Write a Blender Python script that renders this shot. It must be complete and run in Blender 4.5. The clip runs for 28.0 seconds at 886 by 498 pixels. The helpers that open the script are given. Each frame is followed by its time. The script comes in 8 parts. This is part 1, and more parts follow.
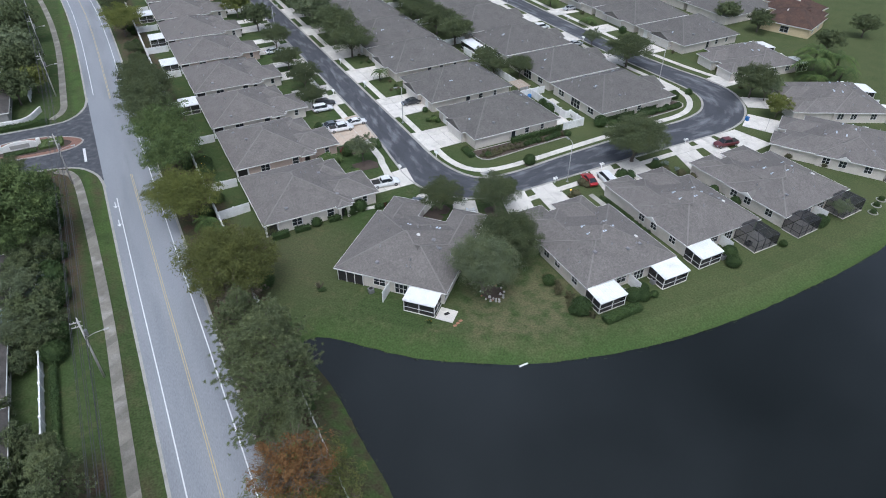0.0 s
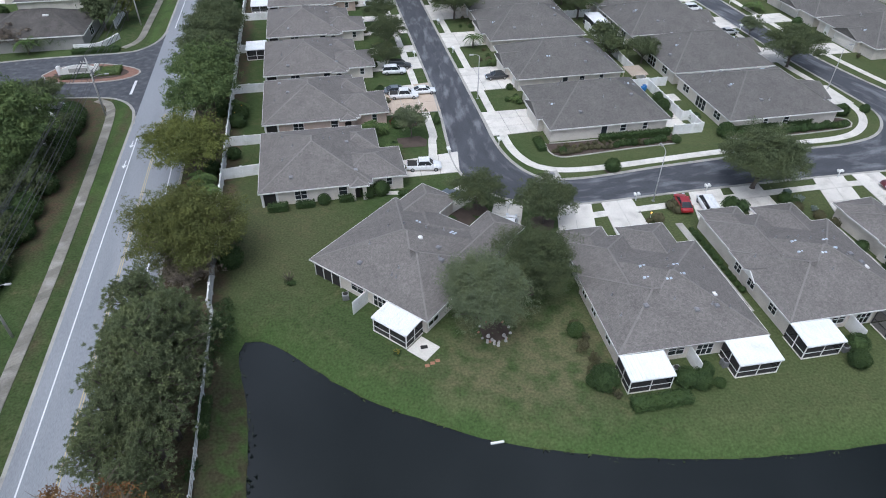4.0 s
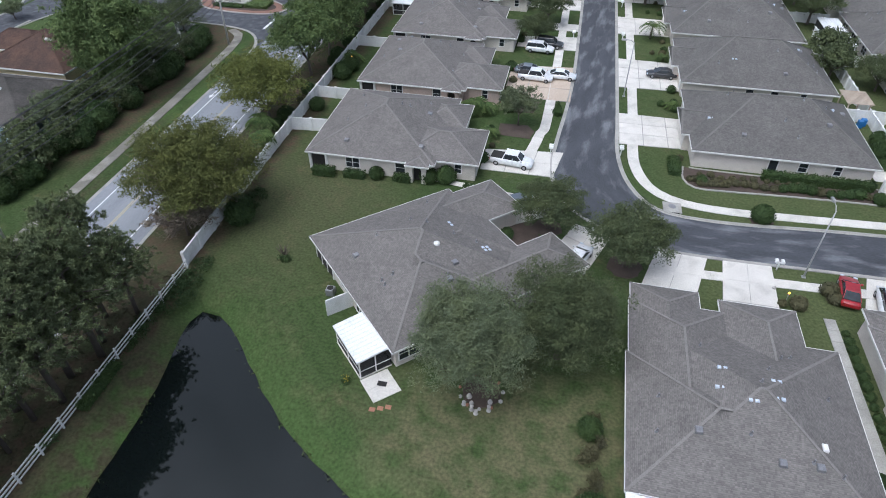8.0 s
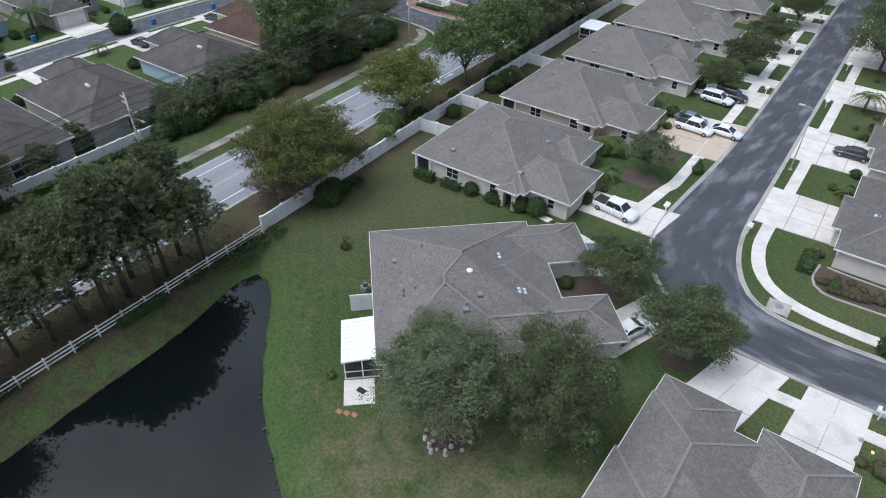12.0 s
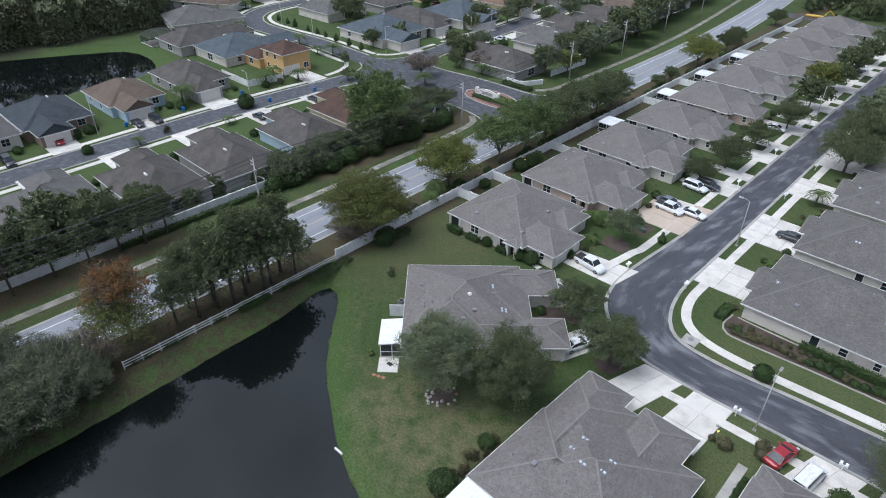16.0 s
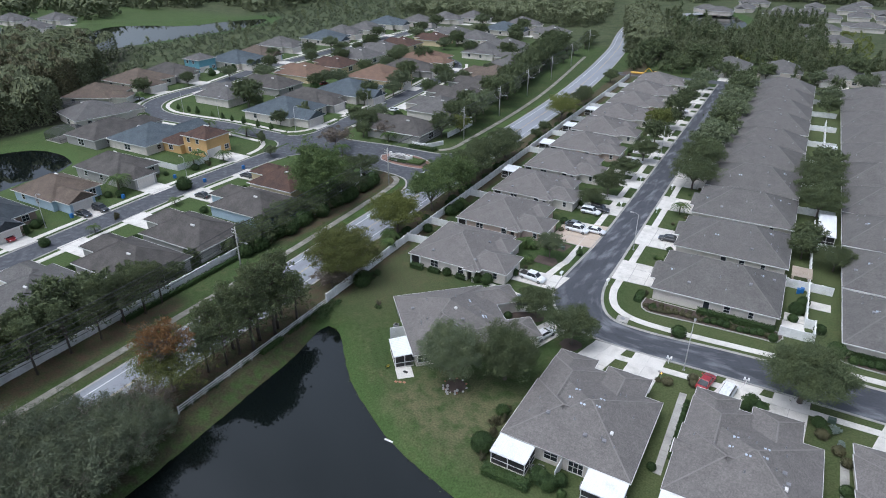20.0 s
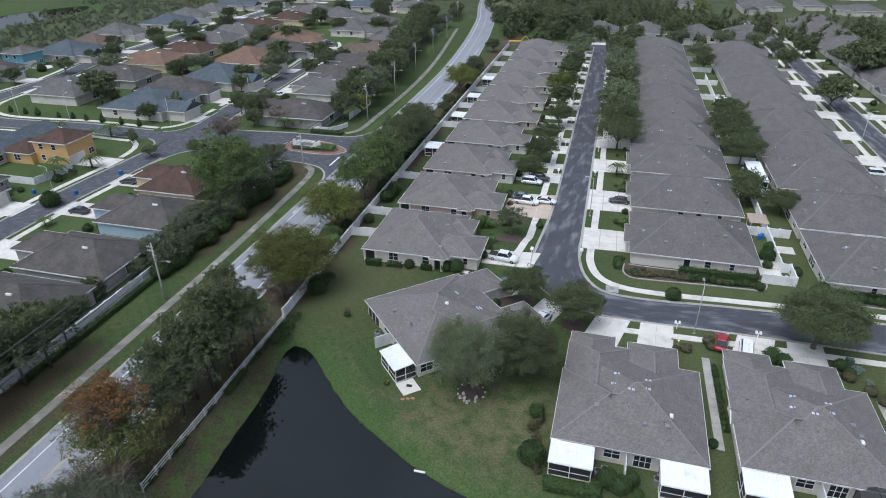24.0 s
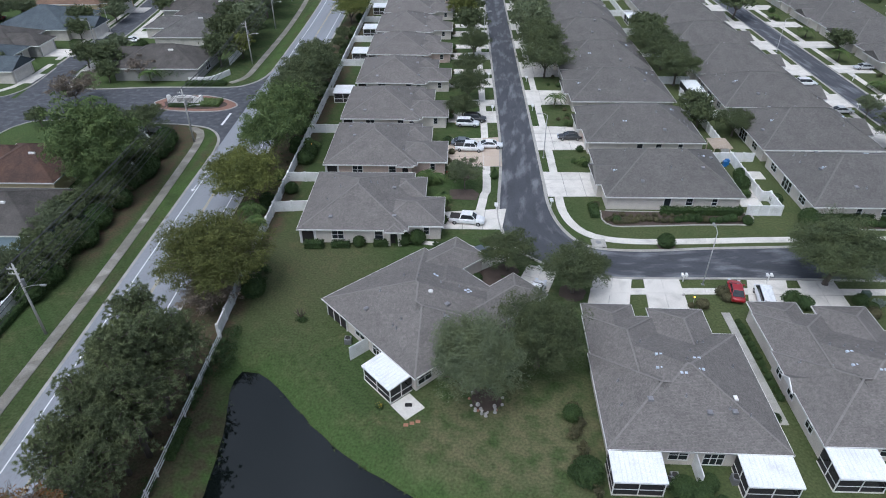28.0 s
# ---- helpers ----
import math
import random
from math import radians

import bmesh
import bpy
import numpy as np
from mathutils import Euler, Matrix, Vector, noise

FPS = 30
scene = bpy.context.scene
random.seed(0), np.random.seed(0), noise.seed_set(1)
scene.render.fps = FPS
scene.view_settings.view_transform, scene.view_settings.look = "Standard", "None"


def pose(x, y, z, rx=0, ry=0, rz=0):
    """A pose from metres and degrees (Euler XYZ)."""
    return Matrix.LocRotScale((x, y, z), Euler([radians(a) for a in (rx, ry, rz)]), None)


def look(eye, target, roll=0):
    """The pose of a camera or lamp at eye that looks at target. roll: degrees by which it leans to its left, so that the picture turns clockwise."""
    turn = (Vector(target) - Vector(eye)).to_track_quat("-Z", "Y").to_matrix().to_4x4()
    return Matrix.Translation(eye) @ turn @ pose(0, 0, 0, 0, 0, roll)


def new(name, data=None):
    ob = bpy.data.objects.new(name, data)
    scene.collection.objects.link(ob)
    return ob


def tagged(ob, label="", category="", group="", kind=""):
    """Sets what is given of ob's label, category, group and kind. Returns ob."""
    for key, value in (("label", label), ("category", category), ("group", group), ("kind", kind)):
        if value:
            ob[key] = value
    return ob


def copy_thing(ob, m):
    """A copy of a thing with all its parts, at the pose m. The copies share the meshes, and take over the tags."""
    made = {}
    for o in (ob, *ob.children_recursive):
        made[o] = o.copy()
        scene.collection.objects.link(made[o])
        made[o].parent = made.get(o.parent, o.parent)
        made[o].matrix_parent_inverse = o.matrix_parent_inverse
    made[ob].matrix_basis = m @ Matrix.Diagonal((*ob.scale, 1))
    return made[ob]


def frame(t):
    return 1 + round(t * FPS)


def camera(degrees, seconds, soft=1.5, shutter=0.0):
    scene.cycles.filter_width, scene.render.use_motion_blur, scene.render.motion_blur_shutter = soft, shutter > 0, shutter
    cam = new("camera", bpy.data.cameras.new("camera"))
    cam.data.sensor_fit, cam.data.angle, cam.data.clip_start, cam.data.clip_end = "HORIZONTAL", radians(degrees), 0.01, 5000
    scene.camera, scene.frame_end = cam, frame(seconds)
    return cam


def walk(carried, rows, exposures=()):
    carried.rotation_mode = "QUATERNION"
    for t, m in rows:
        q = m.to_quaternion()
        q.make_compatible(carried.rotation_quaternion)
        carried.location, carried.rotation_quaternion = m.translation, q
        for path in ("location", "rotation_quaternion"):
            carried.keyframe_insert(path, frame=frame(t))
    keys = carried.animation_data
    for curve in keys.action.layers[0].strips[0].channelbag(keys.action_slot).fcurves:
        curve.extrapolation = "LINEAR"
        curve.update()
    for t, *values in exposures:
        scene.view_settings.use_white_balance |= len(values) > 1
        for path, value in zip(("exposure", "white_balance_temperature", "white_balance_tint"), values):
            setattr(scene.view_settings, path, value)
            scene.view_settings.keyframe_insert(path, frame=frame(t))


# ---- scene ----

# A lakeside suburb of single-storey villas under an overcast evening sky.
# x east, y north (along the straight street, whose middle is x = 0), z up.

# ---- camera: seconds, x, y, z, yaw to the left of north, pitch, roll ----
PATH = [
    (0.0, -48.91, -91.96, 64.10, -27.98, -37.43, 0.22),
    (0.5, -45.85, -90.44, 62.69, -26.44, -37.72, 0.14),
    (1.0, -42.81, -88.95, 61.39, -24.79, -38.03, 0.17),
    (1.5, -39.71, -87.43, 60.09, -22.96, -38.31, 0.23),
    (2.0, -36.56, -85.89, 58.75, -20.94, -38.56, 0.32),
    (2.5, -33.40, -84.32, 57.37, -18.77, -38.76, 0.39),
    (3.0, -30.30, -82.77, 56.04, -16.50, -38.95, 0.44),
    (3.5, -27.22, -81.19, 54.71, -14.11, -39.05, 0.49),
    (4.0, -24.14, -79.67, 53.34, -11.57, -39.11, 0.50),
    (4.5, -21.17, -78.13, 51.94, -8.91, -39.15, 0.48),
    (5.0, -18.37, -76.46, 50.52, -6.16, -39.16, 0.45),
    (5.5, -15.73, -74.59, 49.11, -3.31, -39.20, 0.43),
    (6.0, -13.16, -72.54, 47.78, -0.41, -39.29, 0.42),
    (6.5, -10.71, -70.63, 46.68, 2.51, -39.42, 0.38),
    (7.0, -8.53, -68.58, 45.59, 5.46, -39.57, 0.34),
    (7.5, -6.51, -66.53, 44.50, 8.53, -39.69, 0.36),
    (8.0, -4.68, -64.47, 43.36, 11.56, -39.79, 0.37),
    (8.5, -2.84, -63.29, 42.86, 14.59, -39.75, 0.45),
    (9.0, -0.96, -62.63, 42.86, 17.60, -39.58, 0.49),
    (9.5, 0.89, -61.83, 42.86, 20.63, -39.36, 0.46),
    (10.0, 2.69, -60.81, 42.78, 23.69, -39.17, 0.41),
    (10.5, 4.43, -59.74, 42.70, 26.81, -38.96, 0.31),
    (11.0, 6.16, -58.67, 42.71, 29.79, -38.72, 0.28),
    (11.5, 7.63, -57.43, 42.72, 32.73, -38.59, 0.34),
    (12.0, 8.97, -56.09, 42.76, 35.65, -38.55, 0.49),
    (12.5, 10.20, -54.70, 42.74, 38.43, -38.43, 0.71),
    (13.0, 11.42, -53.84, 43.04, 40.80, -38.26, 0.80),
    (13.5, 12.85, -53.76, 43.84, 42.60, -38.05, 0.77),
    (14.0, 14.78, -54.77, 45.33, 43.81, -37.69, 0.71),
    (14.5, 17.58, -57.21, 47.66, 44.36, -37.06, 0.70),
    (15.0, 21.34, -61.33, 50.82, 44.27, -36.09, 0.75),
    (15.5, 25.29, -66.07, 54.11, 43.82, -34.82, 0.75),
    (16.0, 29.40, -71.44, 57.52, 43.12, -33.35, 0.70),
    (16.5, 33.33, -77.59, 60.93, 42.00, -31.89, 0.53),
    (17.0, 37.58, -85.17, 64.07, 40.60, -30.12, 0.40),
    (17.5, 40.36, -92.41, 66.29, 38.85, -28.42, 0.31),
    (18.0, 38.19, -94.23, 65.94, 36.98, -28.02, 0.30),
    (18.5, 35.46, -95.55, 65.14, 35.02, -27.79, 0.26),
    (19.0, 32.95, -96.95, 64.57, 33.07, -27.60, 0.18),
    (19.5, 30.41, -98.16, 63.99, 31.16, -27.45, 0.07),
    (20.0, 27.69, -99.05, 63.32, 29.22, -27.33, -0.02),
    (20.5, 24.84, -99.72, 62.60, 27.26, -27.22, -0.05),
    (21.0, 21.78, -100.12, 61.68, 25.30, -27.17, -0.04),
    (21.5, 18.75, -100.22, 61.03, 23.36, -27.22, -0.05),
    (22.0, 15.75, -99.90, 60.36, 21.49, -27.35, -0.09),
    (22.5, 12.92, -99.12, 59.65, 19.74, -27.56, -0.17),
    (23.0, 10.17, -97.98, 58.93, 18.08, -27.87, -0.26),
    (23.5, 7.50, -96.57, 58.21, 16.43, -28.27, -0.32),
    (24.0, 4.90, -95.00, 57.53, 14.77, -28.75, -0.34),
    (24.5, 2.42, -93.34, 56.94, 13.13, -29.31, -0.40),
    (25.0, 0.07, -91.48, 56.41, 11.50, -29.94, -0.42),
    (25.5, -2.07, -89.51, 55.80, 9.95, -30.57, -0.47),
    (26.0, -4.24, -87.31, 55.27, 8.28, -31.39, -0.46),
    (26.5, -6.33, -85.05, 54.80, 6.57, -32.30, -0.42),
    (27.0, -8.20, -82.71, 54.12, 4.90, -33.16, -0.36),
    (27.5, -9.94, -80.52, 53.43, 3.21, -33.97, -0.34),
    (28.0, -11.35, -78.62, 52.81, 1.66, -34.70, -0.27),
]


def aimed(x, y, z, yaw, pitch, roll):
    return pose(x, y, z, 0, 0, yaw) @ pose(0, 0, 0, 90 + pitch) @ pose(0, 0, 0, 0, 0, roll)


cam = camera(70.2, 28.0, soft=1.0)
walk(cam, [(row[0], aimed(*row[1:])) for row in PATH], [(0.0, 0.15, 5620, 9), (12.0, 0.21, 5640, 9), (19.0, 0.21, 5600, 9), (24.5, 0.10, 5600, 9), (28.0, 0.03, 5560, 9)])

# ---- world and light: thick evening cloud, soft light from high in the west ----
SUN_HEIGHT, SUN_TURN = 66, 215
world = bpy.data.worlds.new("overcast_sky")
world.use_nodes = True
scene.world = world
wn = world.node_tree
wn.nodes.clear()
sky = wn.nodes.new("ShaderNodeTexSky")
sky.sky_type = "NISHITA"
sky.sun_disc = False
sky.sun_elevation, sky.sun_rotation = radians(SUN_HEIGHT), radians(SUN_TURN)
sky.air_density, sky.dust_density, sky.ozone_density = 1.0, 6.0, 1.0
soft_sky = wn.nodes.new("ShaderNodeHueSaturation")
soft_sky.inputs["Saturation"].default_value = 0.5
clouds = wn.nodes.new("ShaderNodeTexNoise")
clouds.inputs["Scale"].default_value, clouds.inputs["Detail"].default_value = 2.2, 6.0
cloud_map = wn.nodes.new("ShaderNodeMapRange")
cloud_map.inputs["From Min"].default_value, cloud_map.inputs["From Max"].default_value = 0.3, 0.7
cloud_map.inputs["To Min"].default_value, cloud_map.inputs["To Max"].default_value = 0.45, 1.55
way = wn.nodes.new("ShaderNodeTexCoord")
cloudy = wn.nodes.new("ShaderNodeMixRGB")
cloudy.blend_type = "MULTIPLY"
cloudy.inputs[0].default_value = 1.0
back = wn.nodes.new("ShaderNodeBackground")
back.inputs["Strength"].default_value = 0.147
wout = wn.nodes.new("ShaderNodeOutputWorld")
wn.links.new(way.outputs["Generated"], clouds.inputs["Vector"])
wn.links.new(clouds.outputs["Fac"], cloud_map.inputs["Value"])
wn.links.new(sky.outputs[0], soft_sky.inputs["Color"])
wn.links.new(soft_sky.outputs[0], cloudy.inputs[1])
wn.links.new(cloud_map.outputs[0], cloudy.inputs[2])
wn.links.new(cloudy.outputs[0], back.inputs["Color"])
wn.links.new(back.outputs[0], wout.inputs["Surface"])

sun_data = bpy.data.lights.new("sun", "SUN")
sun_data.energy, sun_data.angle, sun_data.color = 0.5, radians(60), (1.0, 0.98, 0.96)
sun = new("sun", sun_data)
a, e = radians(SUN_TURN), radians(SUN_HEIGHT)
sun.matrix_world = look((math.sin(a) * math.cos(e) * 300, math.cos(a) * math.cos(e) * 300, math.sin(e) * 300), (0, 0, 0))

rnd = random.Random(7)


# ---- materials ----
def material(name, colour, colour2=None, scale=1.0, fine=12.0, rough=0.8, metal=0.0, bump=0.0, bump_scale=20.0, vary=0.0,
             stain=None, stain_scale=0.15, stain_amount=0.5, spread=0.25, coords="world", squash=(1, 1, 1), coat=0.0):
    """Two-scale noise between two colours, an optional third for stains, random shift per object, and fine relief."""
    m = bpy.data.materials.new(name)
    m.use_nodes = True
    nt = m.node_tree
    n, li = nt.nodes, nt.links
    bsdf = n["Principled BSDF"]
    bsdf.inputs["Roughness"].default_value, bsdf.inputs["Metallic"].default_value = rough, metal
    if coat:
        bsdf.inputs["Coat Weight"].default_value = coat
    if coords == "world":
        geo = n.new("ShaderNodeNewGeometry")
        vec = geo.outputs["Position"]
    else:
        geo = n.new("ShaderNodeTexCoord")
        vec = geo.outputs["UV" if coords == "uv" else "Object"]
    if squash != (1, 1, 1):
        mp = n.new("ShaderNodeMapping")
        mp.inputs["Scale"].default_value = squash
        li.new(vec, mp.inputs["Vector"])
        vec = mp.outputs["Vector"]

    def noise_at(s, detail=3.0):
        t = n.new("ShaderNodeTexNoise")
        t.inputs["Scale"].default_value, t.inputs["Detail"].default_value = s, detail
        li.new(vec, t.inputs["Vector"])
        return t.outputs["Fac"]

    def span(fac, lo, hi):
        r = n.new("ShaderNodeMapRange")
        r.inputs["From Min"].default_value, r.inputs["From Max"].default_value = lo, hi
        li.new(fac, r.inputs["Value"])
        return r.outputs[0]

    def mix(fac, x, y):
        k = n.new("ShaderNodeMix")
        k.data_type = "RGBA"
        if isinstance(fac, float):
            k.inputs[0].default_value = fac
        else:
            li.new(fac, k.inputs[0])
        for socket, v in ((k.inputs[6], x), (k.inputs[7], y)):
            if isinstance(v, tuple):
                socket.default_value = (*v, 1)
            else:
                li.new(v, socket)
        return k.outputs[2]

    colour2 = colour2 or tuple(c * 0.8 for c in colour)
    large = mix(span(noise_at(scale), 0.5 - spread, 0.5 + spread), colour, colour2)
    small = n.new("ShaderNodeMapRange")
    small.inputs["From Min"].default_value, small.inputs["From Max"].default_value = 0.25, 0.75
    small.inputs["To Min"].default_value, small.inputs["To Max"].default_value = 0.82, 1.18
    li.new(noise_at(fine, 2.0), small.inputs["Value"])
    out = n.new("ShaderNodeMixRGB")
    out.blend_type, out.inputs[0].default_value = "MULTIPLY", 1.0
    if stain:
        large = mix(span(noise_at(stain_scale, 5.0), 0.5, 0.5 + 0.5 * (1.01 - stain_amount)), large, stain)
    li.new(large, out.inputs[1])
    li.new(small.outputs[0], out.inputs[2])
    final = out.outputs[0]
    if vary:
        info = n.new("ShaderNodeObjectInfo")
        r = n.new("ShaderNodeMapRange")
        r.inputs["To Min"].default_value, r.inputs["To Max"].default_value = 1 - vary, 1 + vary
        li.new(info.outputs["Random"], r.inputs["Value"])
        v = n.new("ShaderNodeMixRGB")
        v.blend_type, v.inputs[0].default_value = "MULTIPLY", 1.0
        li.new(final, v.inputs[1])
        li.new(r.outputs[0], v.inputs[2])
        final = v.outputs[0]
    li.new(final, bsdf.inputs["Base Color"])
    if bump:
        b = n.new("ShaderNodeBump")
        b.inputs["Strength"].default_value, b.inputs["Distance"].default_value = bump, 0.03
        li.new(noise_at(bump_scale, 4.0), b.inputs["Height"])
        li.new(b.outputs[0], bsdf.inputs["Normal"])
    return m


def leaf_material(name, dark, light, vary=0.12):
    """Foliage: each leaf its own shade, patches of older and younger growth, each tree a little apart."""
    m = bpy.data.materials.new(name)
    m.use_nodes = True
    nt = m.node_tree
    n, li = nt.nodes, nt.links
    bsdf = n["Principled BSDF"]
    bsdf.inputs["Roughness"].default_value = 0.7
    bsdf.inputs["Specular IOR Level"].default_value = 0.12
    geo, info = n.new("ShaderNodeNewGeometry"), n.new("ShaderNodeObjectInfo")
    k = n.new("ShaderNodeMix")
    k.data_type = "RGBA"
    k.inputs[6].default_value, k.inputs[7].default_value = (*dark, 1), (*light, 1)
    li.new(geo.outputs["Random Per Island"], k.inputs[0])
    grown = n.new("ShaderNodeTexNoise")
    grown.inputs["Scale"].default_value, grown.inputs["Detail"].default_value = 0.55, 3.0
    li.new(geo.outputs["Position"], grown.inputs["Vector"])
    age = n.new("ShaderNodeMapRange")
    age.inputs["From Min"].default_value, age.inputs["From Max"].default_value = 0.4, 0.7
    age.inputs["To Max"].default_value = 0.38
    li.new(grown.outputs["Fac"], age.inputs["Value"])
    young = n.new("ShaderNodeMix")
    young.data_type = "RGBA"
    li.new(age.outputs[0], young.inputs[0])
    li.new(k.outputs[2], young.inputs[6])
    young.inputs[7].default_value = (min(1, light[0] * 1.12), light[1] * 1.05, light[2] * 0.72, 1)
    r = n.new("ShaderNodeMapRange")
    r.inputs["To Min"].default_value, r.inputs["To Max"].default_value = 1 - vary, 1 + vary
    li.new(info.outputs["Random"], r.inputs["Value"])
    v = n.new("ShaderNodeMixRGB")
    v.blend_type, v.inputs[0].default_value = "MULTIPLY", 1.0
    li.new(young.outputs[2], v.inputs[1])
    li.new(r.outputs[0], v.inputs[2])
    li.new(v.outputs[0], bsdf.inputs["Base Color"])
    return m


def shingle(name, dark, light):
    """Shingle courses: a shadow line painted into the colour under each course, every tab its own tone, weather streaks
    over all.
    """
    m = bpy.data.materials.new(name)
    m.use_nodes = True
    nt = m.node_tree
    n, li = nt.nodes, nt.links
    bsdf = n["Principled BSDF"]
    bsdf.inputs["Roughness"].default_value = 0.92
    bsdf.inputs["Specular IOR Level"].default_value = 0.2
    geo = n.new("ShaderNodeNewGeometry")
    cell = n.new("ShaderNodeMapping")
    cell.inputs["Scale"].default_value = (6.4, 6.4, 19.0)
    li.new(geo.outputs["Position"], cell.inputs["Vector"])
    floor = n.new("ShaderNodeVectorMath")
    floor.operation = "FLOOR"
    li.new(cell.outputs[0], floor.inputs[0])
    tab = n.new("ShaderNodeTexWhiteNoise")
    tab.noise_dimensions = "3D"
    li.new(floor.outputs[0], tab.inputs["Vector"])
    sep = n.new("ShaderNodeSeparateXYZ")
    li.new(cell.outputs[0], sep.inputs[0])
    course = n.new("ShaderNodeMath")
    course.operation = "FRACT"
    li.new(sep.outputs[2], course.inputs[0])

    def span(v, lo, hi, a, b):
        r = n.new("ShaderNodeMapRange")
        for k, x in (("From Min", lo), ("From Max", hi), ("To Min", a), ("To Max", b)):
            r.inputs[k].default_value = x
        li.new(v, r.inputs["Value"])
        return r.outputs[0]

    def noise_at(s, d=4.0):
        t = n.new("ShaderNodeTexNoise")
        t.inputs["Scale"].default_value, t.inputs["Detail"].default_value = s, d
        li.new(geo.outputs["Position"], t.inputs["Vector"])
        return t.outputs["Fac"]

    k = n.new("ShaderNodeMix")
    k.data_type = "RGBA"
    k.inputs[6].default_value, k.inputs[7].default_value = (*dark, 1), (*light, 1)
    li.new(span(noise_at(0.45), 0.3, 0.7, 0, 1), k.inputs[0])
    out = k.outputs[2]
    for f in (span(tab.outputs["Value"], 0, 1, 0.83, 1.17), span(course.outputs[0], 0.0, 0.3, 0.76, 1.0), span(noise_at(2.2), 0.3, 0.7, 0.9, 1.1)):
        v = n.new("ShaderNodeMixRGB")
        v.blend_type, v.inputs[0].default_value = "MULTIPLY", 1.0
        li.new(out, v.inputs[1])
        li.new(f, v.inputs[2])
        out = v.outputs[0]
    li.new(out, bsdf.inputs["Base Color"])
    b = n.new("ShaderNodeBump")
    b.inputs["Strength"].default_value, b.inputs["Distance"].default_value = 0.5, 0.02
    li.new(course.outputs[0], b.inputs["Height"])
    li.new(b.outputs[0], bsdf.inputs["Normal"])
    return m


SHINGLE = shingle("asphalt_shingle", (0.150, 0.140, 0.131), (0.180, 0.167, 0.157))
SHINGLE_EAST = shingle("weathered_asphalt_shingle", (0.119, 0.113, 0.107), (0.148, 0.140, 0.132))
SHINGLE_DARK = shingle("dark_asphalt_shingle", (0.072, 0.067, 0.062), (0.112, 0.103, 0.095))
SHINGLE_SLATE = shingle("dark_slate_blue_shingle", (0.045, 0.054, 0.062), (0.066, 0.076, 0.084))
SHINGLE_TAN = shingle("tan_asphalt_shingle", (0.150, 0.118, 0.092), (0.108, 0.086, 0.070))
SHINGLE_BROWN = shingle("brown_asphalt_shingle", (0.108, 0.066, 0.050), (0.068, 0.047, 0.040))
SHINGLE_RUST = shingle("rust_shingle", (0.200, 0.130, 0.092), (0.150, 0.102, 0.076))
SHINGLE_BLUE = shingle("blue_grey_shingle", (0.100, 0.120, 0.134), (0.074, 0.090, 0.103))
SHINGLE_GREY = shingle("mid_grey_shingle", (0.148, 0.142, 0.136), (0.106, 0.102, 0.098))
RIDGE = material("ridge_shingle", (0.212, 0.200, 0.186), (0.180, 0.169, 0.157), 2.0, 10.0, 0.9, bump=0.4)
RIDGE_EAST = material("weathered_ridge_shingle", (0.164, 0.156, 0.146), (0.140, 0.133, 0.124), 2.0, 10.0, 0.9, bump=0.4)
STUCCO = material("cream_stucco", (0.67, 0.62, 0.56), (0.61, 0.56, 0.50), 0.6, 18.0, 0.9, bump=0.3, bump_scale=40.0, stain=(0.47, 0.43, 0.38), stain_scale=0.5, stain_amount=0.4)
STUCCO_PINK = material("pink_beige_stucco", (0.56, 0.43, 0.36), (0.50, 0.39, 0.33), 0.6, 18.0, 0.9, bump=0.3, bump_scale=40.0, stain=(0.42, 0.34, 0.29), stain_scale=0.5, stain_amount=0.4)
STUCCO_BLUE = material("pale_blue_stucco", (0.42, 0.52, 0.60), (0.37, 0.47, 0.55), 0.6, 18.0, 0.9, bump=0.3, bump_scale=40.0)
STUCCO_OCHRE = material("ochre_stucco", (0.62, 0.40, 0.17), (0.55, 0.35, 0.15), 0.6, 18.0, 0.9, bump=0.3, bump_scale=40.0)
STUCCO_YELLOW = material("pale_yellow_stucco", (0.66, 0.54, 0.34), (0.60, 0.49, 0.31), 0.6, 18.0, 0.9, bump=0.3, bump_scale=40.0)
STUCCO_BROWN = material("brown_stucco", (0.27, 0.20, 0.16), (0.22, 0.165, 0.13), 0.6, 18.0, 0.9, bump=0.3, bump_scale=40.0)
STUCCO_GREY = material("grey_stucco", (0.36, 0.35, 0.33), (0.31, 0.30, 0.28), 0.6, 18.0, 0.9, bump=0.3, bump_scale=40.0)
STUCCO_TEAL = material("teal_stucco", (0.16, 0.34, 0.40), (0.13, 0.30, 0.36), 0.6, 18.0, 0.9, bump=0.3, bump_scale=40.0)
TRIM = material("white_trim_paint", (0.78, 0.77, 0.75), (0.70, 0.69, 0.66), 1.5, 20.0, 0.55)
VINYL = material("white_vinyl", (0.83, 0.83, 0.82), (0.74, 0.74, 0.72), 0.8, 14.0, 0.45, stain=(0.55, 0.55, 0.50), stain_scale=0.7, stain_amount=0.35)
ALUMINIUM_ROOF = material("white_aluminium_roof_panel", (0.79, 0.80, 0.805), (0.71, 0.72, 0.725), 0.7, 9.0, 0.4, stain=(0.62, 0.62, 0.60), stain_scale=0.6, stain_amount=0.35)
GLASS = material("dark_window_glass", (0.02, 0.025, 0.03), (0.035, 0.04, 0.045), 0.4, 3.0, 0.08)
# near-black: real black parts, and painted shade where openings are not built
DARK = material("black_matt_and_recess_shade", (0.018, 0.017, 0.016), (0.03, 0.028, 0.026), 1.0, 8.0, 0.9)
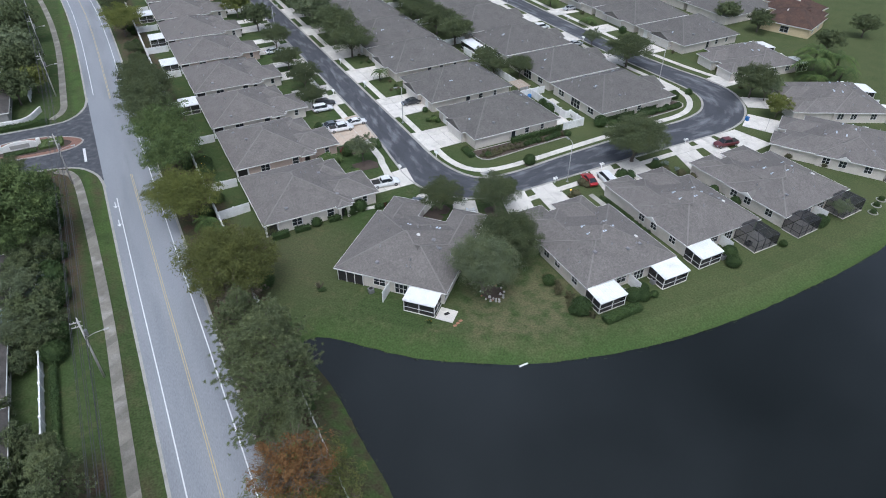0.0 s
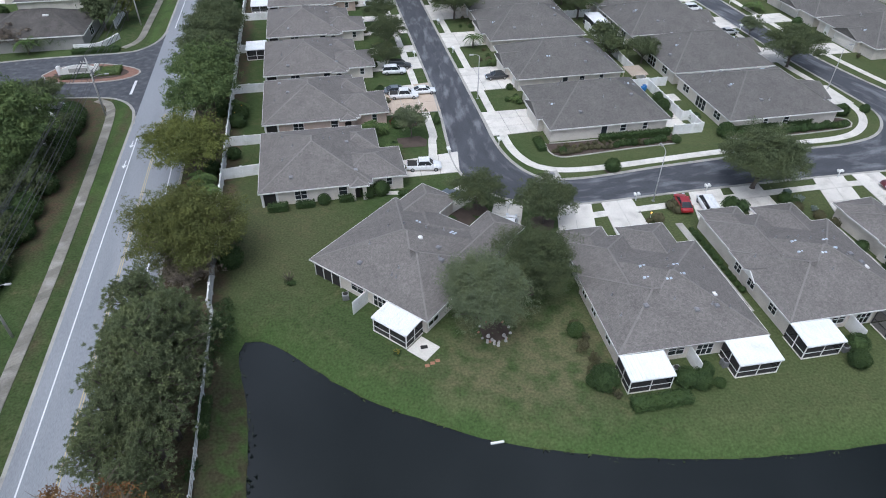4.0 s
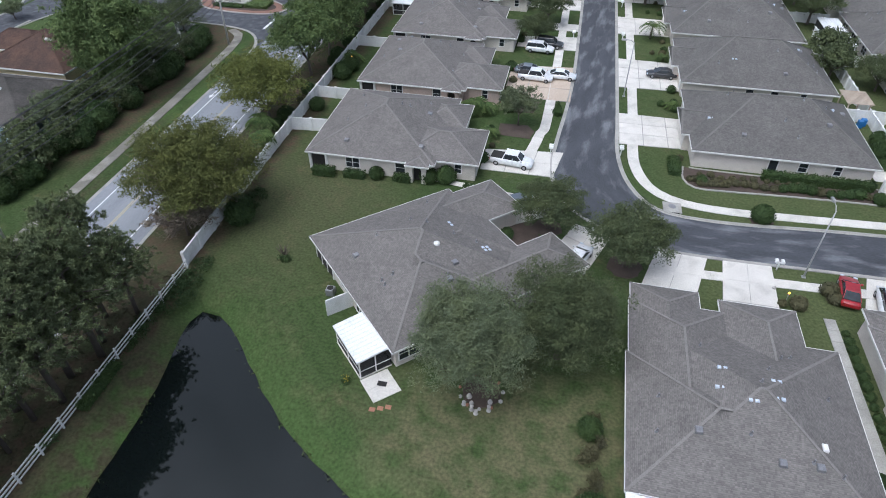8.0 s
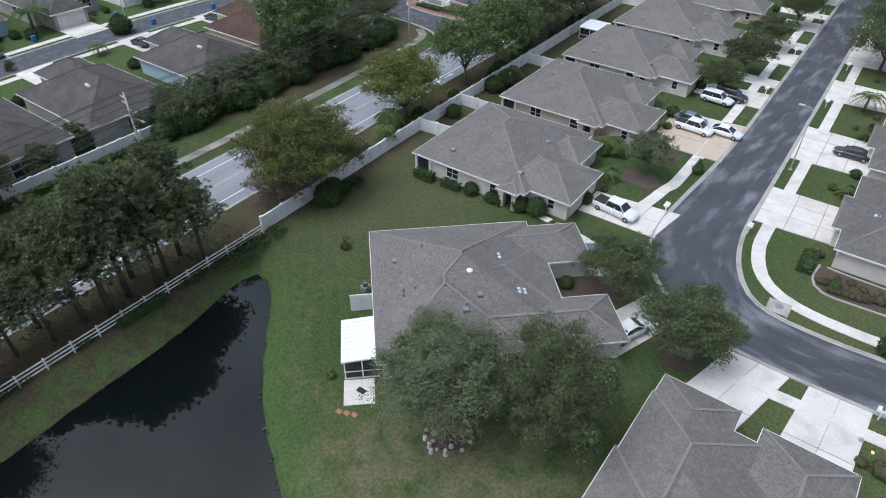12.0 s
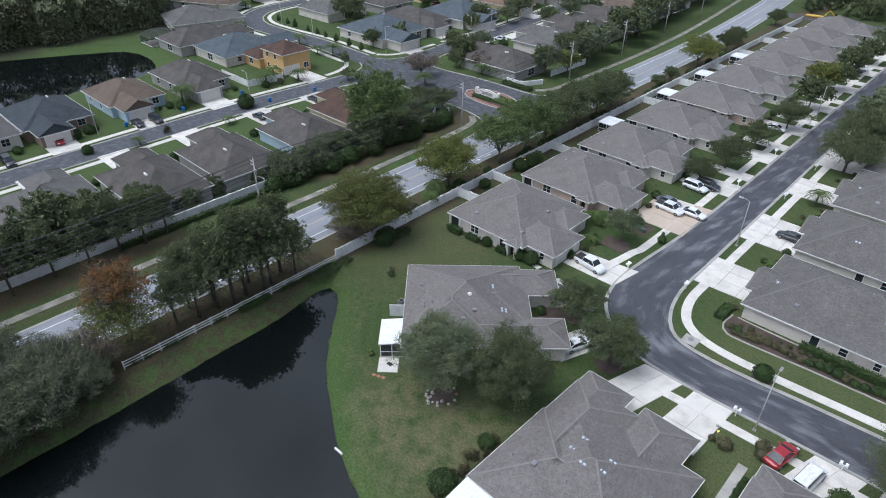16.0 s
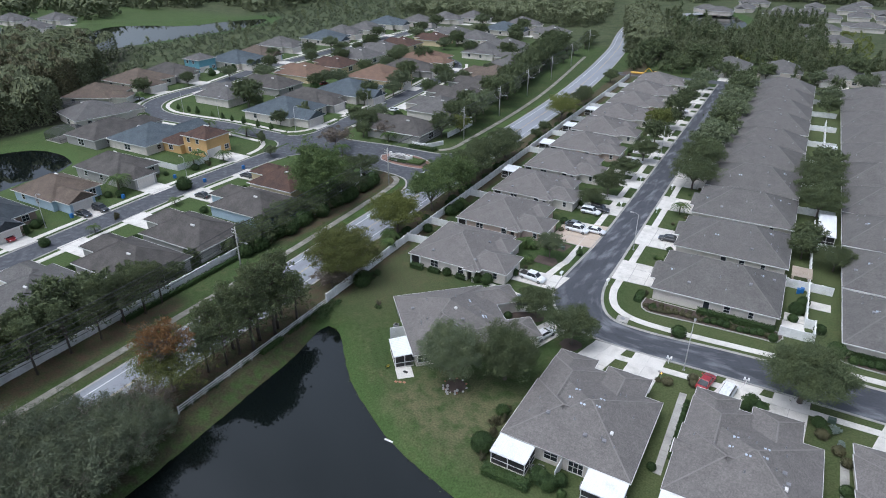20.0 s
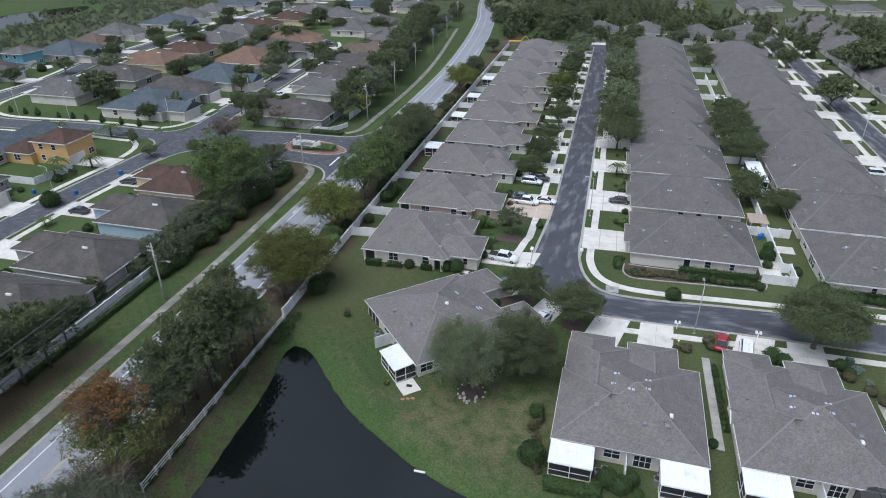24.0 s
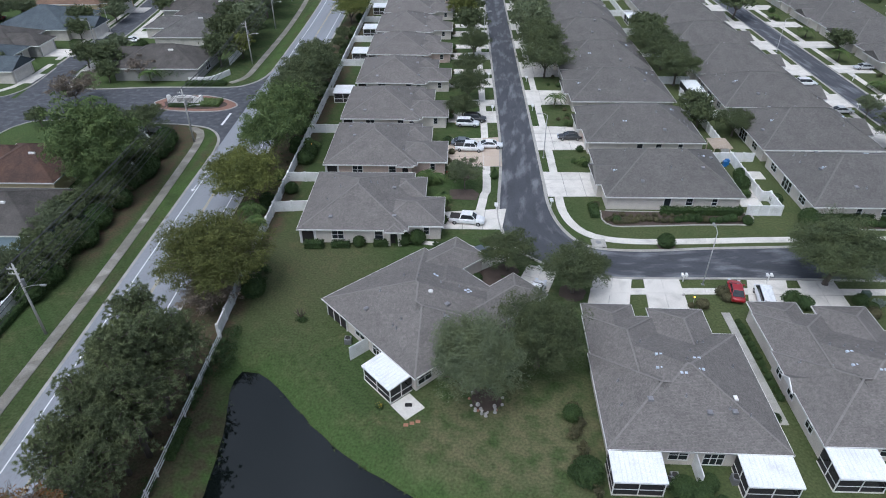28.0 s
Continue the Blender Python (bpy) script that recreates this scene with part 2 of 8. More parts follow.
BLACK_FRAME = material("black_aluminium", (0.02, 0.02, 0.022), (0.03, 0.03, 0.032), 1.0, 8.0, 0.5)
GARAGE = material("garage_door_paint", (0.70, 0.67, 0.62), (0.62, 0.59, 0.54), 1.0, 16.0, 0.6)
ASPHALT = material("old_asphalt", (0.050, 0.053, 0.061), (0.074, 0.079, 0.090), 0.8, 9.0, 0.85, bump=0.25, bump_scale=30.0,
                   stain=(0.13, 0.135, 0.147), stain_scale=0.7, stain_amount=0.48, spread=0.16)
STREET = material("streaked_dark_asphalt", (0.044, 0.047, 0.055), (0.066, 0.070, 0.081), 0.55, 7.0, 0.85, bump=0.25, bump_scale=30.0,
                  stain=(0.165, 0.170, 0.185), stain_scale=0.5, stain_amount=0.64, spread=0.2, coords="uv", squash=(0.34, 1.2, 1))
ROAD = material("worn_grey_road", (0.225, 0.238, 0.262), (0.265, 0.278, 0.30), 0.12, 6.0, 0.85, bump=0.2, bump_scale=25.0,
                stain=(0.19, 0.20, 0.215), stain_scale=0.08, stain_amount=0.5, squash=(3, 0.35, 1))
CONCRETE = material("pale_concrete", (0.65, 0.62, 0.57), (0.56, 0.534, 0.49), 0.35, 10.0, 0.9, bump=0.25, bump_scale=30.0, vary=0.06,
                    stain=(0.42, 0.40, 0.36), stain_scale=0.5, stain_amount=0.4)
CONCRETE_TAN = material("tan_paver_drive", (0.46, 0.37, 0.29), (0.50, 0.42, 0.34), 0.5, 8.0, 0.9, bump=0.3, bump_scale=12.0)
KERB = material("kerb_concrete", (0.40, 0.385, 0.35), (0.32, 0.31, 0.285), 0.5, 10.0, 0.9, bump=0.3, stain=(0.22, 0.215, 0.2), stain_scale=0.4, stain_amount=0.45)
OLD_WALK = material("stained_old_concrete", (0.25, 0.235, 0.20), (0.17, 0.16, 0.135), 0.4, 8.0, 0.95, bump=0.3, vary=0.18,
                    stain=(0.40, 0.38, 0.345), stain_scale=0.35, stain_amount=0.4)
PAINT_WHITE = material("white_road_paint", (0.72, 0.73, 0.74), (0.60, 0.61, 0.62), 0.8, 12.0, 0.7)
PAINT_YELLOW = material("faded_yellow_paint", (0.50, 0.40, 0.20), (0.40, 0.34, 0.21), 0.8, 12.0, 0.7)
MULCH = material("brown_mulch", (0.060, 0.043, 0.034), (0.088, 0.066, 0.053), 0.8, 14.0, 0.95, bump=0.8, bump_scale=14.0)
BARK = material("grey_brown_bark", (0.12, 0.10, 0.083), (0.085, 0.07, 0.058), 2.0, 16.0, 0.95, bump=0.7, bump_scale=18.0)
STEEL = material("galvanised_steel", (0.42, 0.42, 0.42), (0.34, 0.34, 0.34), 2.0, 12.0, 0.45, 0.6)
POLE_CONCRETE = material("pale_concrete_pole", (0.48, 0.47, 0.45), (0.40, 0.39, 0.37), 0.8, 9.0, 0.85)
CABLE = material("black_cable", (0.03, 0.03, 0.032), (0.04, 0.04, 0.042), 1.0, 4.0, 0.6)
RUBBER = material("tyre_rubber", (0.018, 0.018, 0.018), (0.028, 0.027, 0.026), 3.0, 20.0, 0.85)
METAL_GREY = material("vent_metal", (0.30, 0.30, 0.31), (0.22, 0.22, 0.23), 3.0, 12.0, 0.5, 0.5)
SKYLIGHT = material("skylight_acrylic", (0.60, 0.66, 0.74), (0.50, 0.56, 0.64), 2.0, 6.0, 0.25)
LIVE_OAK = leaf_material("live_oak_leaves", (0.058, 0.076, 0.038), (0.108, 0.132, 0.068))
GREY_OAK = leaf_material("grey_green_leaves", (0.082, 0.104, 0.060), (0.150, 0.178, 0.106))
PINE_LEAF = leaf_material("pine_needles", (0.088, 0.112, 0.058), (0.158, 0.186, 0.098))
OLIVE_LEAF = leaf_material("olive_autumn_leaves", (0.068, 0.082, 0.026), (0.128, 0.140, 0.048))
YELLOW_LEAF = leaf_material("yellow_green_leaves", (0.084, 0.108, 0.030), (0.175, 0.192, 0.060))
RUST_LEAF = leaf_material("rust_cypress_leaves", (0.125, 0.068, 0.030), (0.215, 0.120, 0.050))
BRIGHT_LEAF = leaf_material("bright_green_leaves", (0.05, 0.085, 0.03), (0.14, 0.185, 0.075))
BARE_TWIG = leaf_material("bare_grey_twigs", (0.10, 0.085, 0.07), (0.20, 0.17, 0.145))
PALM_LEAF = leaf_material("palm_fronds", (0.035, 0.065, 0.02), (0.10, 0.14, 0.05))
HEDGE_LEAF = leaf_material("clipped_hedge_leaves", (0.024, 0.045, 0.018), (0.062, 0.095, 0.036))
SCRUB_LEAF = leaf_material("dark_scrub_leaves", (0.080, 0.096, 0.062), (0.122, 0.142, 0.094))
WOOD_LEAF = leaf_material("dark_wood_leaves", (0.108, 0.124, 0.070), (0.142, 0.160, 0.092))
SHRUB_LEAF = leaf_material("brownish_shrub_leaves", (0.056, 0.058, 0.032), (0.105, 0.100, 0.060))
RED_LEAF = leaf_material("dark_red_leaves", (0.09, 0.012, 0.012), (0.17, 0.03, 0.028))
BLUE_LEAF = leaf_material("silvery_leaves", (0.12, 0.155, 0.14), (0.22, 0.26, 0.235))


def ground_material():
    """Mown grass with mowing streaks and dry patches; bare leaf litter beside the road and under the trees; scrub far off."""
    m = bpy.data.materials.new("lawn_and_litter")
    m.use_nodes = True
    nt = m.node_tree
    n, li = nt.nodes, nt.links
    bsdf = n["Principled BSDF"]
    bsdf.inputs["Roughness"].default_value = 0.95
    bsdf.inputs["Specular IOR Level"].default_value = 0.15
    geo = n.new("ShaderNodeNewGeometry")
    sep = n.new("ShaderNodeSeparateXYZ")
    li.new(geo.outputs["Position"], sep.inputs[0])

    def noise_at(s, d=3.0):
        t = n.new("ShaderNodeTexNoise")
        t.inputs["Scale"].default_value, t.inputs["Detail"].default_value = s, d
        li.new(geo.outputs["Position"], t.inputs["Vector"])
        return t.outputs["Fac"]

    def span(v, lo, hi, a=0.0, b=1.0):
        r = n.new("ShaderNodeMapRange")
        for k, x in (("From Min", lo), ("From Max", hi), ("To Min", a), ("To Max", b)):
            r.inputs[k].default_value = x
        li.new(v, r.inputs["Value"])
        return r.outputs[0]

    def calc(op, x, y):
        k = n.new("ShaderNodeMath")
        k.operation = op
        for s, v in zip(k.inputs, (x, y)):
            if isinstance(v, (int, float)):
                s.default_value = v
            else:
                li.new(v, s)
        return k.outputs[0]

    def mix(fac, x, y):
        k = n.new("ShaderNodeMix")
        k.data_type = "RGBA"
        li.new(fac, k.inputs[0])
        for socket, v in ((k.inputs[6], x), (k.inputs[7], y)):
            if isinstance(v, tuple):
                socket.default_value = (*v, 1)
            else:
                li.new(v, socket)
        return k.outputs[2]

    def band(value, lo, hi, soft):
        return calc("MULTIPLY", span(value, lo - soft, lo + soft), span(value, hi - soft, hi + soft, 1.0, 0.0))

    grass = mix(span(noise_at(0.09, 4.0), 0.36, 0.64), (0.043, 0.072, 0.023), (0.065, 0.085, 0.033))
    grass = mix(span(noise_at(0.33, 5.0), 0.5, 0.8), grass, (0.106, 0.099, 0.049))
    grass = mix(span(noise_at(1.1, 5.0), 0.38, 0.7), grass, (0.041, 0.065, 0.021))
    wob = calc("MULTIPLY", calc("SUBTRACT", noise_at(0.18, 3.0), 0.5), 9.0)
    # dry, worn lawn behind the house in the bend
    dx = calc("SUBTRACT", calc("ADD", sep.outputs[0], wob), -4.0)
    dy = calc("SUBTRACT", calc("ADD", sep.outputs[1], wob), -36.0)
    r2 = calc("ADD", calc("MULTIPLY", dx, dx), calc("MULTIPLY", calc("MULTIPLY", dy, dy), 2.2))
    worn = calc("MULTIPLY", span(r2, 40.0, 260.0, 1.0, 0.0), span(noise_at(0.5, 5.0), 0.36, 0.56))
    grass = mix(calc("MULTIPLY", worn, 0.52), grass, (0.165, 0.140, 0.085))
    # shaded poor lawn between the two houses
    dx2 = calc("SUBTRACT", sep.outputs[0], -34.0)
    dy2 = calc("SUBTRACT", sep.outputs[1], -8.0)
    r3 = calc("ADD", calc("MULTIPLY", calc("ADD", dx2, wob), calc("ADD", dx2, wob)), calc("MULTIPLY", dy2, calc("MULTIPLY", dy2, 0.7)))
    grass = mix(calc("MULTIPLY", span(r3, 10.0, 220.0, 1.0, 0.0), 0.5), grass, (0.098, 0.088, 0.050))
    # the drier, paler lawns of the eastern half
    pale = calc("MULTIPLY", span(calc("ADD", sep.outputs[0], wob), 4.0, 14.0), span(noise_at(0.25, 4.0), 0.3, 0.6, 0.35, 0.85))
    grass = mix(pale, grass, (0.083, 0.097, 0.041))
    # mowing streaks down to the water, and the lush strip on its bank
    streak = n.new("ShaderNodeTexWave")
    streak.inputs["Scale"].default_value, streak.inputs["Distortion"].default_value, streak.inputs["Detail"].default_value = 0.28, 3.0, 2.0
    streak.bands_direction = "DIAGONAL"
    li.new(geo.outputs["Position"], streak.inputs["Vector"])
    grass = mix(span(streak.outputs["Fac"], 0.2, 1.0, 0.0, 0.22), grass, (0.072, 0.097, 0.038))
    grass = mix(calc("MULTIPLY", span(sep.outputs[2], 0.0, -1.1), 0.7), grass, (0.056, 0.098, 0.028))
    # well-watered verge west of the road
    lush = calc("MULTIPLY", band(sep.outputs[0], -61.2, -57.0, 0.5), calc("MULTIPLY", span(sep.outputs[1], -6.0, 8.0), span(noise_at(0.3, 4.0), 0.3, 0.55)))
    grass = mix(calc("MULTIPLY", lush, 0.8), grass, (0.072, 0.116, 0.034))
    # watered lawns of the western estate
    wet = calc("MULTIPLY", span(sep.outputs[0], -72.0, -76.0), span(noise_at(0.12, 4.0), 0.3, 0.6, 0.25, 0.85))
    grass = mix(calc("MULTIPLY", wet, 0.8), grass, (0.070, 0.104, 0.036))
    # poor shaded grass on the bank under the pines
    bank = calc("MULTIPLY", band(calc("ADD", sep.outputs[0], calc("MULTIPLY", wob, 0.2)), -42.0, -34.8, 0.7), span(sep.outputs[1], -27.0, -33.0))
    grass = mix(calc("MULTIPLY", bank, span(noise_at(0.6, 5.0), 0.36, 0.58)), grass, (0.058, 0.054, 0.030))
    litter_a = band(calc("ADD", sep.outputs[0], calc("MULTIPLY", wob, 0.3)), -47.2, -38.9, 0.6)
    litter_b = calc("MULTIPLY", band(calc("ADD", sep.outputs[0], calc("MULTIPLY", wob, 0.25)), -71.5, -63.2, 0.8), calc("MAXIMUM", span(sep.outputs[1], -33.0, -37.0), span(sep.outputs[1], -10.0, -4.0)))
    litter_c = calc("MULTIPLY", band(calc("ADD", sep.outputs[0], calc("MULTIPLY", wob, 0.3)), -60.0, -58.6, 0.6), span(noise_at(0.05), 0.45, 0.6))
    litter_b = calc("MULTIPLY", litter_b, span(sep.outputs[1], 60.0, 44.0))
    litter = calc("MAXIMUM", calc("MAXIMUM", litter_a, litter_b), calc("MULTIPLY", litter_c, 0.8))
    litter = calc("MULTIPLY", litter, span(noise_at(0.4, 5.0), 0.24, 0.44))
    soil = mix(span(noise_at(0.7, 4.0), 0.35, 0.65), (0.085, 0.060, 0.040), (0.065, 0.068, 0.035))
    colour = mix(litter, grass, soil)
    # rough scrub away to the north-west
    far = calc("MAXIMUM", band(sep.outputs[0], -352.0, -228.0, 5.0), span(calc("ADD", sep.outputs[1], wob), 262.0, 285.0))
    scrub = mix(span(noise_at(0.06, 6.0), 0.35, 0.65), (0.080, 0.092, 0.046), (0.054, 0.070, 0.031))
    scrub = mix(span(noise_at(0.9, 4.0), 0.58, 0.7), scrub, (0.115, 0.118, 0.075))
    scrub = mix(span(noise_at(0.22, 4.0), 0.52, 0.66), scrub, (0.040, 0.052, 0.026))
    colour = mix(far, colour, scrub)
    colour = mix(calc("MULTIPLY", far, span(sep.outputs[2], -0.02, -0.12)), colour, (0.055, 0.088, 0.030))
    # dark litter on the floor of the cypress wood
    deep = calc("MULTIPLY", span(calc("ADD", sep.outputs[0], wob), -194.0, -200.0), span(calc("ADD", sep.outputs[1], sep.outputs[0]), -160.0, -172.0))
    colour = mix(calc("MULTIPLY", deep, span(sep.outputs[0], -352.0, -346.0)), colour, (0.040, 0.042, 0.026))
    tiny = n.new("ShaderNodeMixRGB")
    tiny.blend_type, tiny.inputs[0].default_value = "MULTIPLY", 1.0
    li.new(colour, tiny.inputs[1])
    li.new(span(noise_at(3.6, 5.0), 0.28, 0.72, 0.68, 1.32), tiny.inputs[2])
    li.new(tiny.outputs[0], bsdf.inputs["Base Color"])
    b = n.new("ShaderNodeBump")
    b.inputs["Strength"].default_value, b.inputs["Distance"].default_value = 0.6, 0.06
    li.new(noise_at(7.0, 4.0), b.inputs["Height"])
    li.new(b.outputs[0], bsdf.inputs["Normal"])
    return m


def water_material():
    m = bpy.data.materials.new("dark_pond_water")
    m.use_nodes = True
    n, li = m.node_tree.nodes, m.node_tree.links
    bsdf = n["Principled BSDF"]
    bsdf.inputs["Base Color"].default_value = (0.004, 0.006, 0.006, 1)
    bsdf.inputs["Roughness"].default_value = 0.03
    bsdf.inputs["IOR"].default_value = 1.64
    bsdf.inputs["Specular Tint"].default_value = (1.0, 0.98, 0.90, 1)
    geo = n.new("ShaderNodeNewGeometry")
    t = n.new("ShaderNodeTexNoise")
    t.inputs["Scale"].default_value, t.inputs["Detail"].default_value = 1.3, 3.0
    li.new(geo.outputs["Position"], t.inputs["Vector"])
    b = n.new("ShaderNodeBump")
    b.inputs["Strength"].default_value, b.inputs["Distance"].default_value = 0.06, 0.02
    li.new(t.outputs["Fac"], b.inputs["Height"])
    li.new(b.outputs[0], bsdf.inputs["Normal"])
    return m


def screen_material(closeness):
    """Fine black insect mesh: half see-through."""
    m = bpy.data.materials.new("insect_screen")
    m.use_nodes = True
    n, li = m.node_tree.nodes, m.node_tree.links
    bsdf = n["Principled BSDF"]
    bsdf.inputs["Base Color"].default_value = (0.02, 0.02, 0.022, 1)
    bsdf.inputs["Roughness"].default_value = 0.8
    bsdf.inputs["Alpha"].default_value = closeness
    return m


GROUND, WATER, SCREEN, SCREEN_FINE = ground_material(), water_material(), screen_material(0.84), screen_material(0.66)


def paint(name, colour):
    return material(name, colour, tuple(c * 0.92 for c in colour), 0.6, 3.0, 0.3, coat=0.6)


CAR_WHITE, CAR_BLACK, CAR_RED = paint("white_car_paint", (0.74, 0.75, 0.76)), paint("black_car_paint", (0.02, 0.021, 0.024)), paint("red_car_paint", (0.30, 0.012, 0.018))
CAR_GREY, CAR_MAROON, CAR_SILVER = paint("grey_blue_car_paint", (0.10, 0.12, 0.15)), paint("maroon_car_paint", (0.10, 0.014, 0.018)), paint("silver_car_paint", (0.42, 0.43, 0.44))


# ---- building blocks ----
class Mesh:
    """Vertices and faces collected for one mesh."""

    def __init__(self):
        self.v, self.f = [], []

    def face(self, *points):
        i = len(self.v)
        self.v += [tuple(p) for p in points]
        self.f.append(tuple(range(i, i + len(points))))
        return self

    def box(self, x0, x1, y0, y1, z0, z1):
        i = len(self.v)
        self.v += [(x, y, z) for z in (z0, z1) for y in (y0, y1) for x in (x0, x1)]
        self.f += [tuple(i + k for k in q) for q in ((0, 2, 3, 1), (4, 5, 7, 6), (0, 1, 5, 4), (2, 6, 7, 3), (0, 4, 6, 2), (1, 3, 7, 5))]
        return self

    def soft_box(self, x0, x1, y0, y1, z0, z1, b):
        """A box with its upper edges cut off."""
        i = len(self.v)
        self.v += [(x, y, z0) for x, y in ((x0, y0), (x1, y0), (x1, y1), (x0, y1))]
        self.v += [(x, y, z1 - b) for x, y in ((x0, y0), (x1, y0), (x1, y1), (x0, y1))]
        self.v += [(x, y, z1) for x, y in ((x0 + b, y0 + b), (x1 - b, y0 + b), (x1 - b, y1 - b), (x0 + b, y1 - b))]
        for k in (0, 4):
            self.f += [(i + k + j, i + k + (j + 1) % 4, i + k + 4 + (j + 1) % 4, i + k + 4 + j) for j in range(4)]
        self.f += [(i + 3, i + 2, i + 1, i), (i + 8, i + 9, i + 10, i + 11)]
        return self

    def bar(self, p, q, w, h):
        """A square bar from p to q, w wide and h high."""
        p, q = Vector(p), Vector(q)
        d = (q - p).normalized()
        s = d.cross(Vector((0, 0, 1)))
        s = (Vector((1, 0, 0)) if s.length < 1e-4 else s.normalized()) * w / 2
        u = s.cross(d).normalized() * h / 2
        i = len(self.v)
        self.v += [tuple(e + a * s + b * u) for e in (p, q) for a, b in ((-1, -1), (1, -1), (1, 1), (-1, 1))]
        self.f += [(i, i + 1, i + 2, i + 3), (i + 7, i + 6, i + 5, i + 4)] + [(i + k, i + 4 + k, i + 4 + (k + 1) % 4, i + (k + 1) % 4) for k in range(4)]
        return self

    def tube(self, points, radii, sides=8, cap=True):
        i, rings = len(self.v), []
        points = [Vector(p) for p in points]
        for k, (p, r) in enumerate(zip(points, radii)):
            d = (points[min(k + 1, len(points) - 1)] - points[max(k - 1, 0)]).normalized()
            s = d.cross(Vector((0.3, 1, 0.2))).normalized()
            u = s.cross(d)
            self.v += [tuple(p + r * (math.cos(t) * s + math.sin(t) * u)) for t in (math.tau * j / sides for j in range(sides))]
        for k in range(len(points) - 1):
            self.f += [(i + k * sides + j, i + k * sides + (j + 1) % sides, i + (k + 1) * sides + (j + 1) % sides, i + (k + 1) * sides + j) for j in range(sides)]
        if cap:
            self.f += [tuple(i + j for j in reversed(range(sides))), tuple(i + (len(points) - 1) * sides + j for j in range(sides))]
        return self

    def slab(self, outline, z0, z1):
        """A flat plate with any outline, counter-clockwise."""
        i, k = len(self.v), len(outline)
        self.v += [(x, y, z1) for x, y in outline] + [(x, y, z0) for x, y in outline]
        self.f.append(tuple(range(i, i + k)))
        self.f += [(i + j, i + k + j, i + k + (j + 1) % k, i + (j + 1) % k) for j in range(k)]
        return self

    def ribbon(self, left, right, z0, z1):
        """A plate between two lines of as many points."""
        i, k = len(self.v), len(left)
        self.v += [(x, y, z1) for x, y in left] + [(x, y, z1) for x, y in right] + [(x, y, z0) for x, y in left] + [(x, y, z0) for x, y in right]
        for j in range(k - 1):
            self.f += [(i + j, i + k + j, i + k + j + 1, i + j + 1), (i + j + 1, i + 2 * k + j + 1, i + 2 * k + j, i + j), (i + k + j, i + 3 * k + j, i + 3 * k + j + 1, i + k + j + 1)]
        for j in (0, k - 1):
            self.f.append((i + j, i + 2 * k + j, i + 3 * k + j, i + k + j))
        return self

    def lattice(self, xs, zs, hollow, y0, y1):
        """One connected frame: a plate over the grid xs by zs with the cells in hollow left open."""
        i, k, n = len(self.v), len(xs), len(xs) * len(zs)
        self.v += [(x, y, z) for y in (y0, y1) for z in zs for x in xs]
        full = {(a, b) for a in range(k - 1) for b in range(len(zs) - 1)} - set(hollow)
        for a, b in sorted(full):
            p, q, r, s = i + b * k + a, i + b * k + a + 1, i + (b + 1) * k + a + 1, i + (b + 1) * k + a
            self.f += [(p, q, r, s), (s + n, r + n, q + n, p + n)]
            for other, u, w in (((a, b - 1), p, q), ((a + 1, b), q, r), ((a, b + 1), r, s), ((a - 1, b), s, p)):
                if other not in full:
                    self.f.append((w, u, u + n, w + n))
        return self

    def data(self, name, mat, smooth=False):
        me = bpy.data.meshes.new(name)
        me.from_pydata(self.v, [], self.f)
        me.materials.append(mat)
        if smooth:
            me.polygons.foreach_set("use_smooth", [True] * len(me.polygons))
        me.update()
        return me


def part(name, mesh, mat, parent, label="", smooth=False):
    ob = new(name, mesh.data(name, mat, smooth) if isinstance(mesh, Mesh) else mesh)
    ob.parent = parent
    if label:
        tagged(ob, label)
    return ob


def thing(name, label, category, group="", kind="", mesh=None, mat=None, smooth=False):
    ob = new(name, mesh.data(name, mat, smooth) if mesh else None)
    return tagged(ob, label, category, group, kind)


def structure(name, mesh, mat, label, category, smooth=False):
    return thing(name, label, category, kind="structure", mesh=mesh, mat=mat, smooth=smooth)


def smooth_line(points, step=1.5):
    """A Catmull-Rom line through the points."""
    p = [Vector((*q, 0)) for q in points]
    p = [2 * p[0] - p[1]] + p + [2 * p[-1] - p[-2]]
    out = []
    for a, b, c, d in zip(p, p[1:], p[2:], p[3:]):
        n = max(1, int((c - b).length / step))
        for k in range(n):
            t = k / n
            q = 0.5 * (2 * b + (c - a) * t + (2 * a - 5 * b + 4 * c - d) * t * t + (3 * b - a - 3 * c + d) * t**3)
            out.append((q.x, q.y))
    out.append((p[-2].x, p[-2].y))
    return out


def shifted(line, d):
    """The line moved d to its right."""
    out = []
    for k, (x, y) in enumerate(line):
        (xa, ya), (xb, yb) = line[max(k - 1, 0)], line[min(k + 1, len(line) - 1)]
        n = math.hypot(xb - xa, yb - ya) or 1
        out.append((x + d * (yb - ya) / n, y - d * (xb - xa) / n))
    return out


